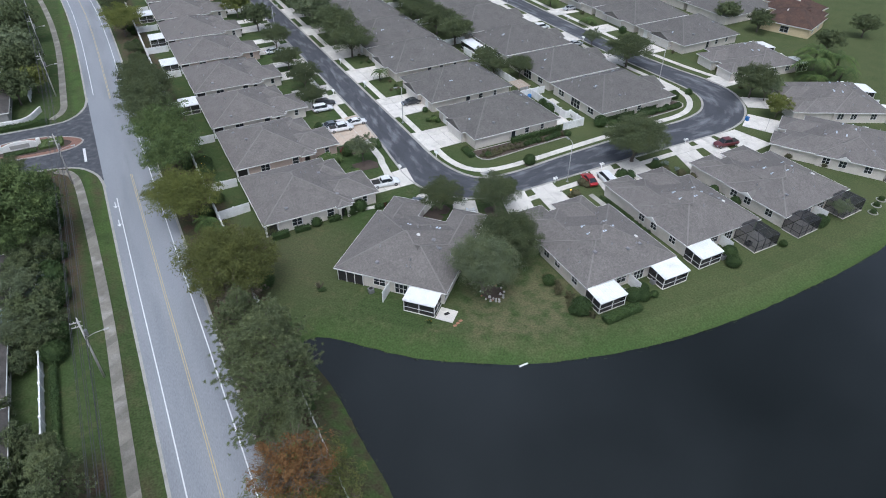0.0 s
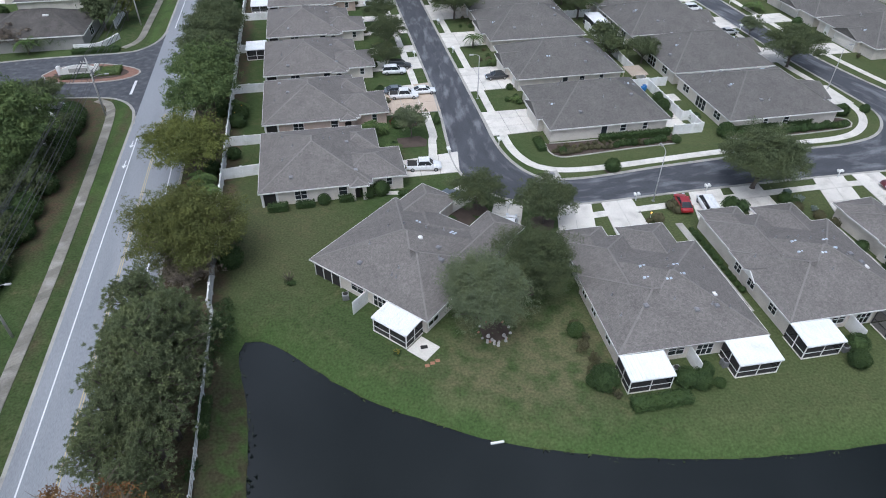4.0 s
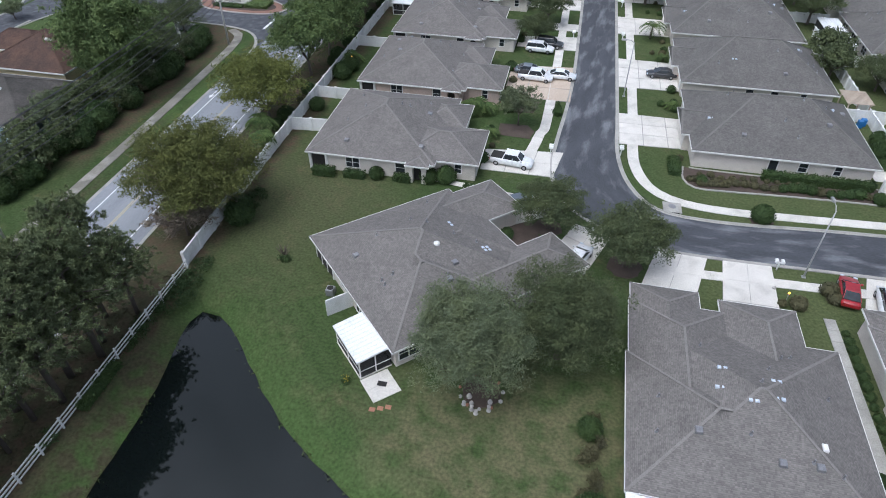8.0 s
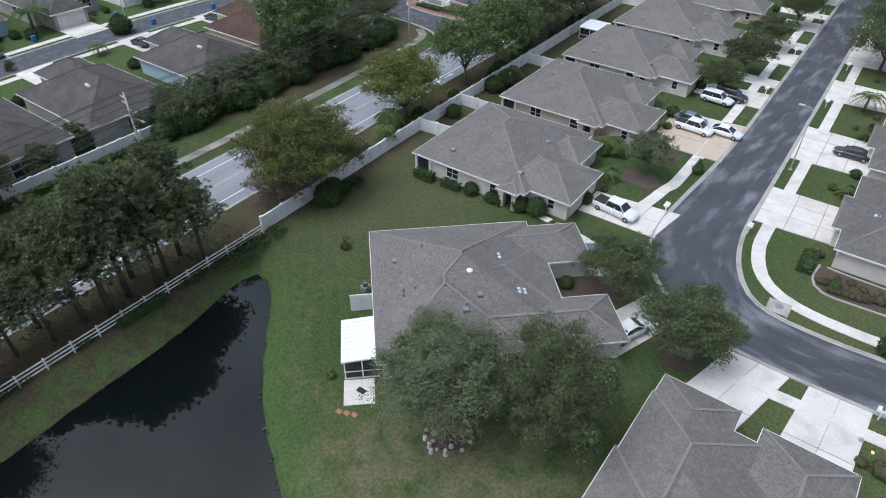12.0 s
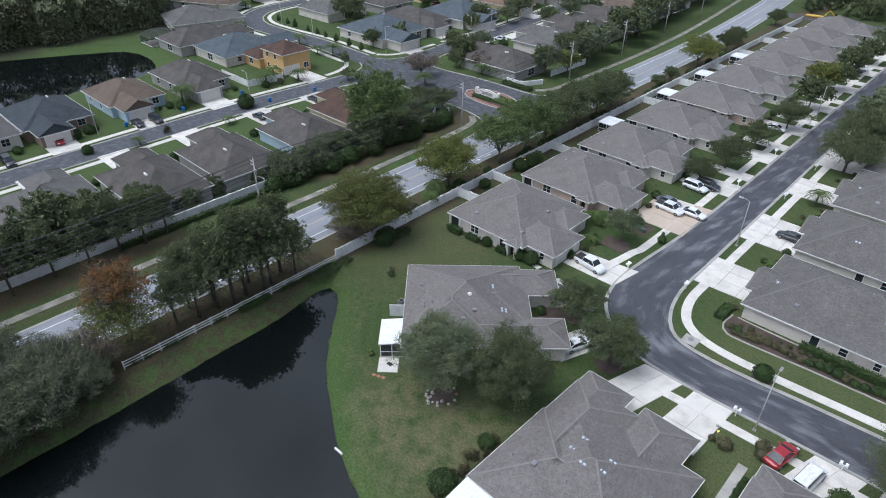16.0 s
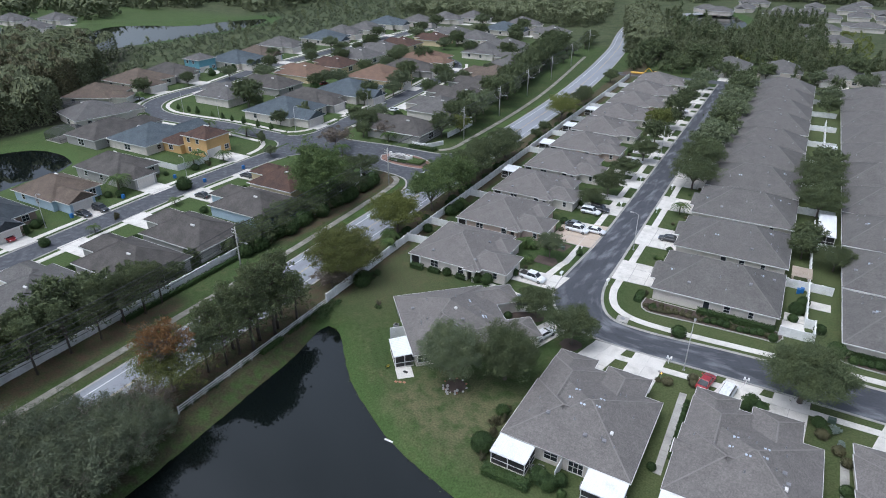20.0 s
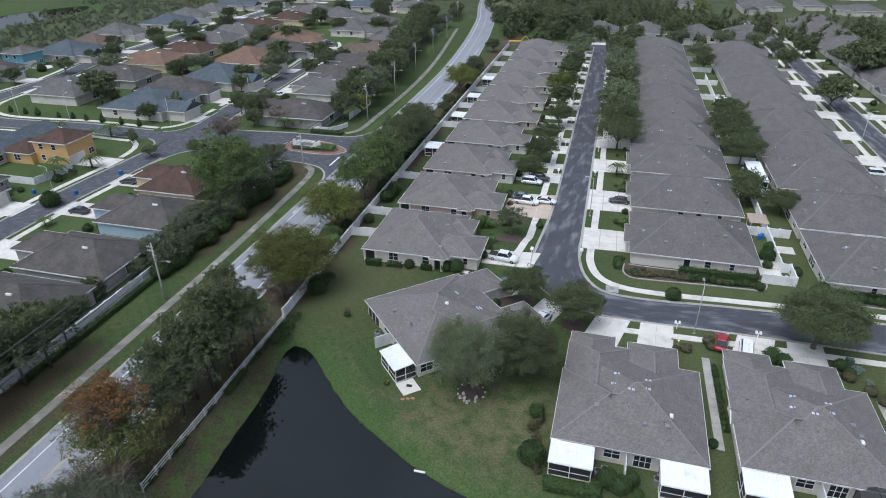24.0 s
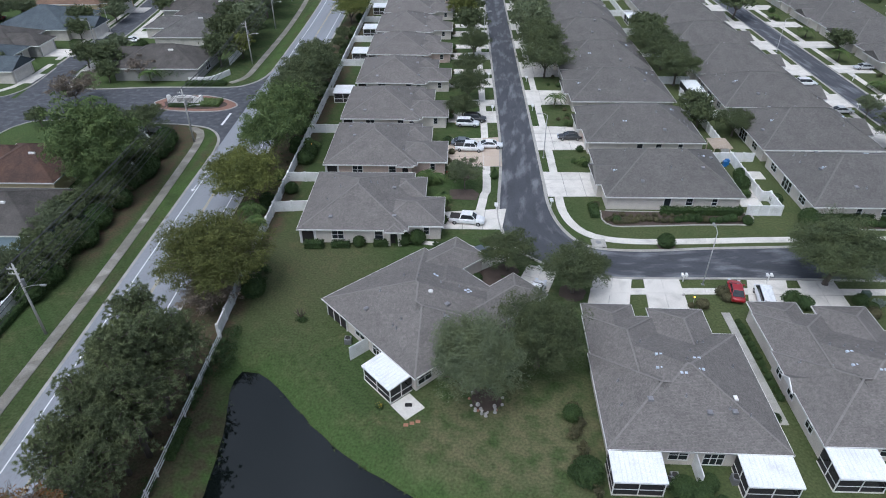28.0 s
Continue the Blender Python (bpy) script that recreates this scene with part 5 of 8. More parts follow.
copy_thing(pair, pose(109.5, 6.5, 0, 0, 0, 82))

west = place(road_villa("cream stucco villa with hipped grey-brown roof and arched porch", 11), -35.1, -1.5)
pink = place(road_villa("pink-beige stucco villa with hipped grey-brown roof", 12, STUCCO_PINK), -35.0, 19.2)
for k in range(2, 10):
    copy_thing(pink if k % 3 == 1 else west, pose(-35.0 - 0.1 * (k % 3), -1.4 + 20.3 * k, 0))

# the inner rows: one lot every 20.1 m
LOT, DEEP = 20.1, Matrix.Diagonal((1, 1.115, 1, 1))
east_a = place(street_villa("cream stucco villa with a broad hipped shingle roof", 21, False), 12.0, 8.9)
east_b = place(street_villa("cream stucco villa with broad hipped roof and twin drive", 22, True), 12.2, 8.9 + LOT)
far_a = place(far_villa("cream stucco villa with a broad hipped roof", 23), 12.2, 8.9 + LOT * 5)
for ob in (east_a, east_b, far_a):
    ob.matrix_basis = ob.matrix_basis @ DEEP
for k in range(2, 10):
    if k != 5:
        copy_thing((east_a, east_b)[k % 2] if k < 4 else far_a, pose(12.2, 8.9 + LOT * k, 0) @ DEEP)
for k in range(10):
    copy_thing((east_b, east_a)[k % 2] if k < 3 else far_a, pose(65.4, 8.3 + LOT * k + 17.4, 0, 0, 0, 180) @ DEEP)
for k in range(13):
    copy_thing(far_a if k else east_a, pose(91.5, 30 + LOT * k, 0) @ DEEP)
for k in range(5):
    copy_thing(far_a, pose(144, 60 + 17.8 * k, 0, 0, 0, 180))


# ---- plants ----
def leaves(m, rng, centre, radii, count, size, shell=0.5, up=0.35):
    """Loose leaf clumps filling an ellipsoid, thickest near its surface."""
    cx, cy, cz = centre
    for _ in range(count):
        while True:
            u = Vector((rng.uniform(-1, 1), rng.uniform(-1, 1), rng.uniform(-1, 1)))
            if 0.05 < u.length < 1:
                break
        d = u.normalized()
        r = min(1.35, abs(rng.gauss(0.5 + 0.45 * shell, 0.3 - 0.12 * shell)))
        p = Vector((cx + d.x * r * radii[0], cy + d.y * r * radii[1], cz + d.z * r * radii[2]))
        n = (d + Vector((rng.gauss(0, 0.7), rng.gauss(0, 0.7), rng.gauss(0, 0.7) + up))).normalized()
        s = n.cross(Vector((rng.uniform(-1, 1), rng.uniform(-1, 1), rng.uniform(-1, 1)))).normalized()
        t = n.cross(s)
        k = size * rng.uniform(0.6, 1.4)
        m.face(p + s * 1.5 * k, p - s * 0.9 * k + t * 0.42 * k, p - s * 0.8 * k - t * 0.4 * k)
    return m


def lumpy(rng, centre, radii, lumps, count, size, lump_size=0.42, low=-0.45):
    """A crown of many lumps set round a core, with gaps between them."""
    m = Mesh()
    leaves(m, rng, centre, [r * 0.8 for r in radii], count // 5, size * 1.2, 0.3)
    each = (count * 4 // 5) // lumps
    for _ in range(lumps):
        while True:
            d = Vector((rng.gauss(0, 1), rng.gauss(0, 1), rng.gauss(0.15, 1))).normalized()
            if d.z > low:
                break
        r = rng.uniform(0.45, 1.0)
        c = [centre[k] + d[k] * r * radii[k] for k in range(3)]
        q = lump_size * rng.choice((0.5, 0.7, 0.9, 1.25)) * rng.uniform(0.8, 1.15)
        leaves(m, rng, c, [q * radii[0], q * radii[1], q * 0.8 * radii[2]], each * 7 // 10, size)
        # shoots that stand out of the lump and break its outline
        shoots = max(2, each // 60)
        for _ in range(shoots):
            e = (d + Vector((rng.gauss(0, 0.9), rng.gauss(0, 0.9), rng.gauss(0.2, 0.8)))).normalized()
            k = q * rng.uniform(0.8, 1.25)
            tip = [c[j] + e[j] * k * radii[j] for j in range(3)]
            leaves(m, rng, tip, [0.09 * radii[0] + 0.12, 0.09 * radii[1] + 0.12, 0.07 * radii[2] + 0.1], each * 3 // 10 // shoots, size * 0.9, 0.2)
    return m


def limbs(rng, height, fork, spread, thick, count=6):
    m = Mesh()
    lean = (rng.uniform(-0.2, 0.2), rng.uniform(-0.2, 0.2))
    m.tube([(0, 0, -0.2), (0.05, 0.02, 0.4), (lean[0], lean[1], fork)], [thick * 1.35, thick, thick * 0.75], 8)
    for k in range(count):
        a = math.tau * (k + rng.uniform(-0.3, 0.3)) / count
        e = spread * rng.uniform(0.5, 0.85)
        z = fork + (height - fork) * rng.uniform(0.35, 0.8)
        m.tube([(lean[0], lean[1], fork - 0.2), (lean[0] + e * 0.45 * math.cos(a), lean[1] + e * 0.45 * math.sin(a), fork + (z - fork) * 0.6), (lean[0] + e * math.cos(a), lean[1] + e * math.sin(a), z)],
               [thick * 0.55, thick * 0.35, thick * 0.1], 5)
    return m


def tree(name, label, leaf, radius, height, seed, lumps=26, count=5200, size=0.36, fork=2.0, base=None, group="", lump_size=0.26, low=-0.45, thick=0.22, bare=0):
    rng = random.Random(seed)
    t = thing(name, label, "tree", group)
    part("trunk", limbs(rng, height * 0.85, fork, radius, thick, 7), BARK, t, smooth=True)
    base = fork + 0.2 if base is None else base
    c = (0, 0, (base + height) / 2)
    part("crown", lumpy(rng, c, (radius, radius, (height - base) / 2), lumps, count, size, lump_size, low), leaf, t)
    if bare:
        m = Mesh()
        for _ in range(bare):
            a, e = rng.uniform(0, math.tau), radius * rng.uniform(0.5, 1.0)
            z = base + rng.uniform(0.1, 0.9) * (height - base)
            p = Vector((0.35 * e * math.cos(a), 0.35 * e * math.sin(a), base + 0.25 * (z - base)))
            q = Vector((e * math.cos(a), e * math.sin(a), z))
            m.tube([p, (p + q) / 2 + Vector((0, 0, 0.4)), q], [0.05, 0.035, 0.012], 4, cap=False)
            for _ in range(5):
                b = p.lerp(q, rng.uniform(0.35, 0.95))
                m.tube([b, b + Vector((rng.uniform(-1, 1), rng.uniform(-1, 1), rng.uniform(0, 1.1)))], [0.025, 0.008], 3, cap=False)
        part("twig_mass", m, BARE_TWIG, t, "leafless grey twigs")
    return t


def pine(label, height, seed, needles=30, thin=0.036):
    rng = random.Random(seed)
    t = thing("pine_tree", label, "tree", "pines by the pond")
    trunk = Mesh().tube([(0, 0, -0.2), (0.1, 0, height * 0.4), (rng.uniform(-0.4, 0.4), 0.2, height * 0.95)], [0.26, 0.19, 0.05], 8)
    crown = Mesh()

    def tuft(p):
        for _ in range(needles):
            d = Vector((rng.gauss(0, 1), rng.gauss(0, 1), rng.gauss(0.35, 0.8))).normalized()
            s = d.cross(Vector((rng.uniform(-1, 1), rng.uniform(-1, 1), rng.uniform(-1, 1)))).normalized() * thin
            crown.face(p + d * rng.uniform(0.2, 0.38), p + s + d * 0.05, p - s + d * 0.05)

    for k in range(56):
        u = rng.random() ** 0.8
        z = height * (0.42 + 0.56 * u)
        reach = 4.3 * (1.12 - u) ** 0.6 * rng.uniform(0.55, 1.05)
        a = rng.uniform(0, math.tau)
        p = Vector((reach * math.cos(a), reach * math.sin(a), z + 0.4))
        trunk.tube([(0, 0, z - 0.8), (p[0] * 0.6, p[1] * 0.6, z - 0.1), p], [0.07, 0.05, 0.02], 4, cap=False)
        for _ in range(17):
            b = p * rng.uniform(0.35, 1.05)
            b.z = z + rng.uniform(-0.5, 0.75)
            tuft(b + Vector((rng.gauss(0, 0.42), rng.gauss(0, 0.42), rng.gauss(0, 0.17))))
    part("trunk", trunk, BARK, t, smooth=True)
    part("crown", crown, PINE_LEAF, t)
    return t


def palm(label, height, seed, fronds=18, reach=2.3):
    rng = random.Random(seed)
    t = thing("palm_tree", label, "palm", "palms")
    part("trunk", Mesh().tube([(0, 0, -0.2), (0.05, 0.05, height * 0.5), (0.15, 0, height)], [0.2, 0.16, 0.14], 8), BARK, t, smooth=True)
    m = Mesh()
    for k in range(fronds):
        a = math.tau * k / fronds + rng.uniform(-0.2, 0.2)
        rise, d = rng.uniform(0.1, 1.0), Vector((math.cos(a), math.sin(a), 0))
        side = Vector((-d.y, d.x, 0))
        spine = [Vector((0.15, 0, height)) + d * reach * u + Vector((0, 0, rise * 1.6 * u - 2.0 * u * u)) for u in (0, 0.25, 0.5, 0.75, 1.0)]
        for p, q in zip(spine, spine[1:]):
            for j in range(4):
                b = p.lerp(q, j / 4)
                for s in (-1, 1):
                    tip = b + side * s * 0.62 + d * 0.25 + Vector((0, 0, -0.28))
                    m.face(b, b + d * 0.14, tip)
    part("crown", m, PALM_LEAF, t)
    return t


def ball_shrub(name, label, leaf, radius, height, seed, count, size, group, cone=0.0):
    """A dense clipped shrub: a shaded core under a coat of small leaves."""
    rng = random.Random(seed)
    t = thing(name, label, "shrub", group)
    rows = [(0.0, 0.55), (0.15, 0.85), (0.4, 1.0), (0.65, 0.9 - 0.3 * cone), (0.85, 0.6 - 0.3 * cone), (0.97, 0.2)]
    m = Mesh().tube([(0, 0, 0.93 * height * u - 0.02) for u, _ in rows], [0.88 * radius * r for _, r in rows], 10)
    for _ in range(count):
        u, a = rng.uniform(0.03, 1.02), rng.uniform(0, math.tau)
        r = radius * np.interp(u, [q[0] for q in rows] + [1.03], [q[1] for q in rows] + [0.0]) * rng.uniform(0.86, 1.1)
        leaves(m, rng, (r * math.cos(a), r * math.sin(a), height * u), (0.05, 0.05, 0.05), 1, size)
    part("crown", m, leaf, t)
    return t


def plant(ob, x, y, size=1.0, turn=None, label="", tall=1.0):
    c = copy_thing(ob, pose(x, y, 0, 0, 0, rnd.uniform(0, 360) if turn is None else turn) @ Matrix.Diagonal((size, size, size * tall, 1)))
    if label:
        tagged(c, label)
    return c


def first(ob, x, y, size=1.0, turn=0, tall=1.0):
    ob.matrix_basis = pose(x, y, 0, 0, 0, turn) @ Matrix.Diagonal((size, size, size * tall, 1))
    return ob


# the pair of evergreen oaks behind the villa in the bend
grey_oak = first(tree("oak_tree", "broad grey-green evergreen oak on the worn lawn", GREY_OAK, 5.0, 9.6, 31, 120, 82000, 0.088, 1.8, 2.0, "oaks on the lawn", low=-0.5, thick=0.3), -9.2, -30.2)
dark_oak = first(tree("oak_tree", "dark green evergreen oak beside the villa", LIVE_OAK, 4.8, 9.4, 32, 110, 70000, 0.092, 1.9, 2.1, "oaks on the lawn", low=-0.5, thick=0.3), -2.1, -26.1)
# street oaks
oak_a = first(tree("oak_tree", "round dark green street oak", LIVE_OAK, 4.3, 7.4, 33, 90, 26000, 0.112, 2.0, 1.9, "street oaks"), 3.9, -12.3, 0.95)
oak_b = first(tree("oak_tree", "spreading green street oak over its mulch bed", LIVE_OAK, 4.5, 6.8, 34, 90, 26000, 0.112, 1.8, 1.8, "street oaks"), -4.4, -7.4, 0.85)
plant(dark_oak, 38.4, -9.8, 1.26, label="large spreading dark street oak beside the drive", tall=0.8)
oak_far = first(tree("oak_tree", "round dark green oak among the far villas", LIVE_OAK, 4.3, 7.2, 36, 80, 3300, 0.31, 2.0, 1.9, "street oaks"), -8.5, 125)
oak_far_b = first(tree("oak_tree", "grey-green oak among the far villas", GREY_OAK, 4.2, 6.8, 37, 80, 3300, 0.31, 2.0, 1.9, "street oaks"), 8.6, 132)
for x, y, s in ((-7.8, 86.5, 1.0), (-9.2, 70.5, 1.0), (-9.4, 55.5, 0.95), (-10.8, 46, 0.85), (9.0, 71, 1.5), (8.4, 82.5, 1.5), (9.4, 91, 1.1), (8.0, 101, 1.35), (8.8, 112, 1.3), (8.6, 122, 1.35), (9.4, 142, 1.4), (8.2, 153, 1.3), (8.8, 164, 1.35),
                (8.0, 176, 1.4), (8.6, 187, 1.3), (7.6, 197, 1.2), (-8.5, 104, 1.1), (-8.6, 142, 1.1), (-8.4, 158, 1.0), (-8.6, 178, 1.1), (-8.2, 194, 1.2), (38.0, 89, 1.4), (38.4, 77, 1.45), (38.6, 66.0, 1.2), (39.4, 97, 1.15), (39.2, 105, 0.9), (39, 186, 1.1),
                (42.4, 38.0, 0.95), (71.6, 30.5, 1.5), (92.8, 192, 1.1), (71, 180, 1.05), (70.5, 205, 1.0), (88.5, 92, 0.8), (70, 235, 1.0), (-3, 222, 1.0), (14, 222, 1.1), (34, 222, 1.0),
                (52, 220, 1.1), (-22, 222, 1.0), (66, 222, 1.0)):
    plant(rnd.choice((oak_a, oak_b)) if y < 90 and x < 60 or y < 40 else rnd.choice((oak_far, oak_far_b)), x, y, s)
plant(oak_a, 85.0, 1.1, 1.15)

small_oak = first(tree("ornamental_tree", "slender pale grey-green tree in a mulch bed", GREY_OAK, 2.8, 5.8, 35, 41, 9000, 0.11, 1.8, 1.9, "ornamental trees", thick=0.12), -10.4, 15.4, 1.0)
plant(small_oak, 73, 47, 0.9)
plant(small_oak, 86.7, -1.8, 1.05)

# along the main road
olive = first(tree("autumn_tree", "broad olive and ochre tree with bare lower twigs", OLIVE_LEAF, 6.7, 10.2, 41, 140, 68000, 0.13, 1.6, 2.6, "roadside trees", thick=0.3, bare=110), -42.9, -12.9)
yellow = first(tree("autumn_tree", "yellow-green broad-leaved tree beside the wall", YELLOW_LEAF, 6.2, 9.6, 42, 110, 30000, 0.145, 2.0, 2.2, "roadside trees", thick=0.26), -45.0, 9.4)
green = first(tree("roadside_tree", "fresh green pine-leaved tree beside the road", BRIGHT_LEAF, 4.8, 9.5, 43, 80, 21000, 0.14, 2.4, 2.4, "roadside trees"), -44.6, 24.5, 1.15)
plant(green, -44.4, 33, 1.1)
plant(green, -43.8, 40, 0.7, label="thin half-bare green tree beside the wall")
for x, y, s in ((-45.0, 46, 1.05), (-45.8, 54.5, 1.1), (-44.6, 62, 1.1), (-45.2, 70, 1.0)):
    plant(oak_a, x, y, s * 1.25, label="dark broad-leaved tree crowding the road")
small_yellow = first(tree("autumn_tree", "small yellowing tree beside the pavement", YELLOW_LEAF, 2.6, 5.0, 46, 40, 5000, 0.16, 1.2, 1.2, "roadside trees", thick=0.1), -68.2, 84, 1.4)
plant(small_yellow, 81.5, -9.4, 0.8, label="small yellow-green tree in a front garden")
plant(small_yellow, -10.9, 120, 1.2, label="small yellowing street tree")
plant(yellow, -44.6, 118, 0.95, label="yellowing tree beside the far road")
for x, y, s in ((-44.8, 140, 0.9), (-46, 150, 0.8), (-44, 100, 0.55), (-43.8, 92, 0.5), (-46, 186, 0.8)):
    plant(oak_a, x, y, s)
rust = first(tree("cypress_tree", "rust-orange and green bald cypress", RUST_LEAF, 3.3, 9.4, 44, 56, 6800, 0.105, 2.2, 6.0, "trees by the pond", bare=170), -45.0, -53.2, 1.25)
part("green_crown", lumpy(random.Random(45), (0.3, -0.4, 4.5), (3.9, 3.8, 3.5), 60, 15000, 0.1), OLIVE_LEAF, rust, "brownish green side of the crown")
pine_a = first(pine("tall dark green pine beside the pond fence", 11.5, 51), -44.4, -30.0, 1.15)
pine_c = first(pine("tall pine in front of the estate wall", 11.5, 53, 22, 0.06), -67.4, -37, 0.72)
pine_b = first(pine("leaning dark pine beside the pond fence", 10.5, 52), -45.2, -35.2, 1.12)
for x, y, s, p in ((-42.9, -37.0, 1.08, pine_a), (-45.0, -41.0, 1.0, pine_b), (-42.6, -32.8, 0.92, pine_b), (-45.8, -44.5, 0.8, pine_a), (-43.0, -41.5, 0.9, pine_b), (-42.8, -44.5, 0.65, pine_a), (-43.8, -47.4, 0.7, pine_b), (-41.8, -34.4, 1.05, pine_a), (-41.9, -39.4, 1.1, pine_b), (-41.6, -29.0, 0.8, pine_b)):
    plant(p, x, y, s)
scrub = first(tree("scrub_tree", "dark grey-green tangled scrub tree above the water", SCRUB_LEAF, 4.8, 7.6, 61, 96, 22000, 0.112, 1.2, 0.9, "trees by the pond", low=-0.8, bare=60), -44.0, -73.0)
for x, y, s in ((-47.4, -68.5, 0.85), (-42.0, -68.0, 0.8), (-41.6, -61.2, 0.62), (-46.8, -79, 1.0), (-42.5, -80, 0.9), (-46, -88, 1.0), (-43, -97, 1.0), (-46, -106, 1.0), (-44.5, -63.5, 0.7), (-41.4, -74.5, 0.9), (-41.2, -85, 0.85), (-48, -74, 1.0), (-40.9, -65.5, 0.75), (-41.0, -70.8, 0.85)):
    plant(scrub, x, y, s * 1.22)
for x, y, s in ((-39.2, -61.0, 0.62), (-38.6, -66.0, 0.85), (-38.4, -71.6, 0.95), (-38.8, -78, 1.0), (-38.4, -85, 0.95), (-38.6, -92, 1.0)):
    c = plant(scrub, x, y, s * 1.15, label="grey-green scrub tree leaning over the pond edge")
    c.location.z = -0.25
thicket = first(tree("bare_tree", "leafless grey twiggy thicket tree on the bank", BARE_TWIG, 3.6, 6.6, 66, 30, 1500, 0.1, 1.0, 1.2, "trees by the pond", low=-0.7, thick=0.12, bare=150), -42.2, -58.6)
for x, y, s in ((-40.6, -63.4, 0.9), (-39.6, -69.2, 1.0), (-44.6, -59.4, 0.8), (-45.6, -66.2, 1.0), (-39.8, -75.4, 1.05)):
    plant(thicket, x, y, s)

# west side of the main road
for x, y, s in ((-71.4, 14.4, 1.32), (-70.6, 11.0, 0.75), (-72.6, 18.4, 0.7)):
    plant(green, x, y, s, label="large fresh green tree behind the estate wall", tall=1.08)
for x, y, s in ((-77.4, 32.5, 0.85), (-73.4, 36.6, 0.8), (-72.6, 28.0, 0.55)):
    plant(oak_b, x, y, s * 1.3, label="dark tree behind the estate wall")
hedge_tree = first(tree("screening_tree", "dense dark screening tree along the wall", LIVE_OAK, 3.0, 5.8, 63, 41, 5600, 0.175, 0.8, 0.5, "trees along the wall", low=-0.9), -70.6, 3.8)
silver = first(tree("screening_shrub", "silvery grey-green shrub along the wall", BLUE_LEAF, 1.9, 3.0, 64, 12, 1500, 0.2, 0.6, 0.3, "trees along the wall", low=-0.9), -68.6, -1.6)
for x, y, s in ((-71.2, 22.5, 0.7), (-71.4, -6.0, 0.9), (-71.0, 7.6, 0.8), (-72.4, 3.4, 0.85), (-71.6, -11.5, 0.8), (-71.4, -16, 0.6), (-74, -24, 0.7), (-71.8, -30, 0.75), (-73, -36, 0.9), (-75, -42, 0.9)):
    plant(hedge_tree, x, y, s)
for x, y, s in ((-68.2, 2.4, 0.95), (-68.4, -4.6, 0.9), (-68.3, 7.6, 0.85), (-68.0, -9.6, 0.75), (-68.4, 12.0, 0.6), (-72.0, 25.0, 0.7)):
    plant(silver, x, y, s)
for x, y, s in ((-66.9, -41, 0.8), (-67.3, -45, 0.85), (-66.8, -50, 0.8), (-67.5, -55, 0.9), (-66.9, -61, 0.85), (-67.4, -67, 0.95), (-67, -74, 0.9), (-70.5, -48, 0.8), (-71, -60, 0.9), (-72, -70, 0.95)):
    plant(pine_c, x, y, s * rnd.uniform(1.2, 1.45), label="tall pine in front of the estate wall")
for x, y, s in ((-72, 78, 0.8), (-70, 92, 0.9), (-71, 101, 1.0), (-73, 112, 0.9), (-72, 124, 1.1), (-74, 136, 1.0), (-76, 148, 1.1), (-79, 160, 1.0), (-80, 172, 1.1), (-83, 186, 1.1), (-86, 200, 1.2), (-88, 216, 1.2), (-91, 232, 1.2)):
    plant(rnd.choice((oak_far, oak_far, oak_far_b)), x, y, s * 1.25, label="dark tree beside the bend of the road", tall=1.15)
for x, y, s in ((-77, 96, 0.9), (-78, 108, 1.0), (-79, 130, 1.1), (-82, 154, 1.1), (-77, 166, 1.0), (-86, 179, 1.2), (-82, 194, 1.1), (-85, 208, 1.3), (-88, 224, 1.2), (-96, 240, 1.3), (-92, 250, 1.2)):
    plant(oak_far, x, y, s, label="dark tree between the road and the estate", tall=1.2)
bare_tree = first(tree("bare_tree", "hazy half-bare grey tree at the entrance", BARE_TWIG, 5.2, 6.8, 65, 22, 2600, 0.22, 1.8, 2.0, "estate entrance trees", bare=120), -96.0, 52.6)
for x, y, s in ((-71.0, -1.2, 1.05), (-72.0, -10.6, 0.9), (-74.5, 29.0, 1.0)):
    plant(small_oak, x, y, s, label="loose grey-green tree behind the estate wall")
plant(bare_tree, -88, 69, 0.8)
plant(bare_tree, -43.0, -17.0, 0.72, label="twiggy half-bare shrub tree by the wall end")
plant(bare_tree, -42.6, -5.0, 0.5, label="twiggy half-bare shrub tree by the wall")
for x, y, s in ((-98, 72, 1.0), (-105, 76, 0.9), (-95, 66, 0.7), (-101, 84, 0.9), (-97, 40, 0.55), (-108, 36, 0.5)):
    plant(rnd.choice((oak_far, oak_far_b)), x, y, s, label="green tree at the estate entrance")
for x, y, s in ((-156.6, 76.0, 1.45), (-128, 62.5, 0.75), (-119, 100, 0.8), (-122, 108, 1.0), (-120, 128, 1.2), (-127, 145, 1.2), (-117, 118, 0.9), (-112, 150, 1.1), (-176, 160, 1.1), (-150, 170, 1.1), (-140, 180, 1.2),
                (-128, 210, 1.1), (-108, 212, 1.2), (-160, 190, 1.0), (-185, 200, 1.2), (-205, 170, 1.0), (-206, 190, 1.1), (-150, 235, 1.2), (-120, 250, 1.2), (-180, 240, 1.2), (-205, 235, 1.0), (-100, 260, 1.3), (-130, 275, 1.2),
                (-210, 70, 0.9), (-206, 90, 0.8), (-200, 108, 0.9), (-205, 128, 0.7), (-212, 150, 0.9), (-136, 300, 1.2), (-170, 310, 1.3), (-195, 290, 1.2), (-215, 330, 1.2)):
    plant(rnd.choice((oak_far, oak_far, oak_far_b)), x, y, s, label="garden tree among the western houses")

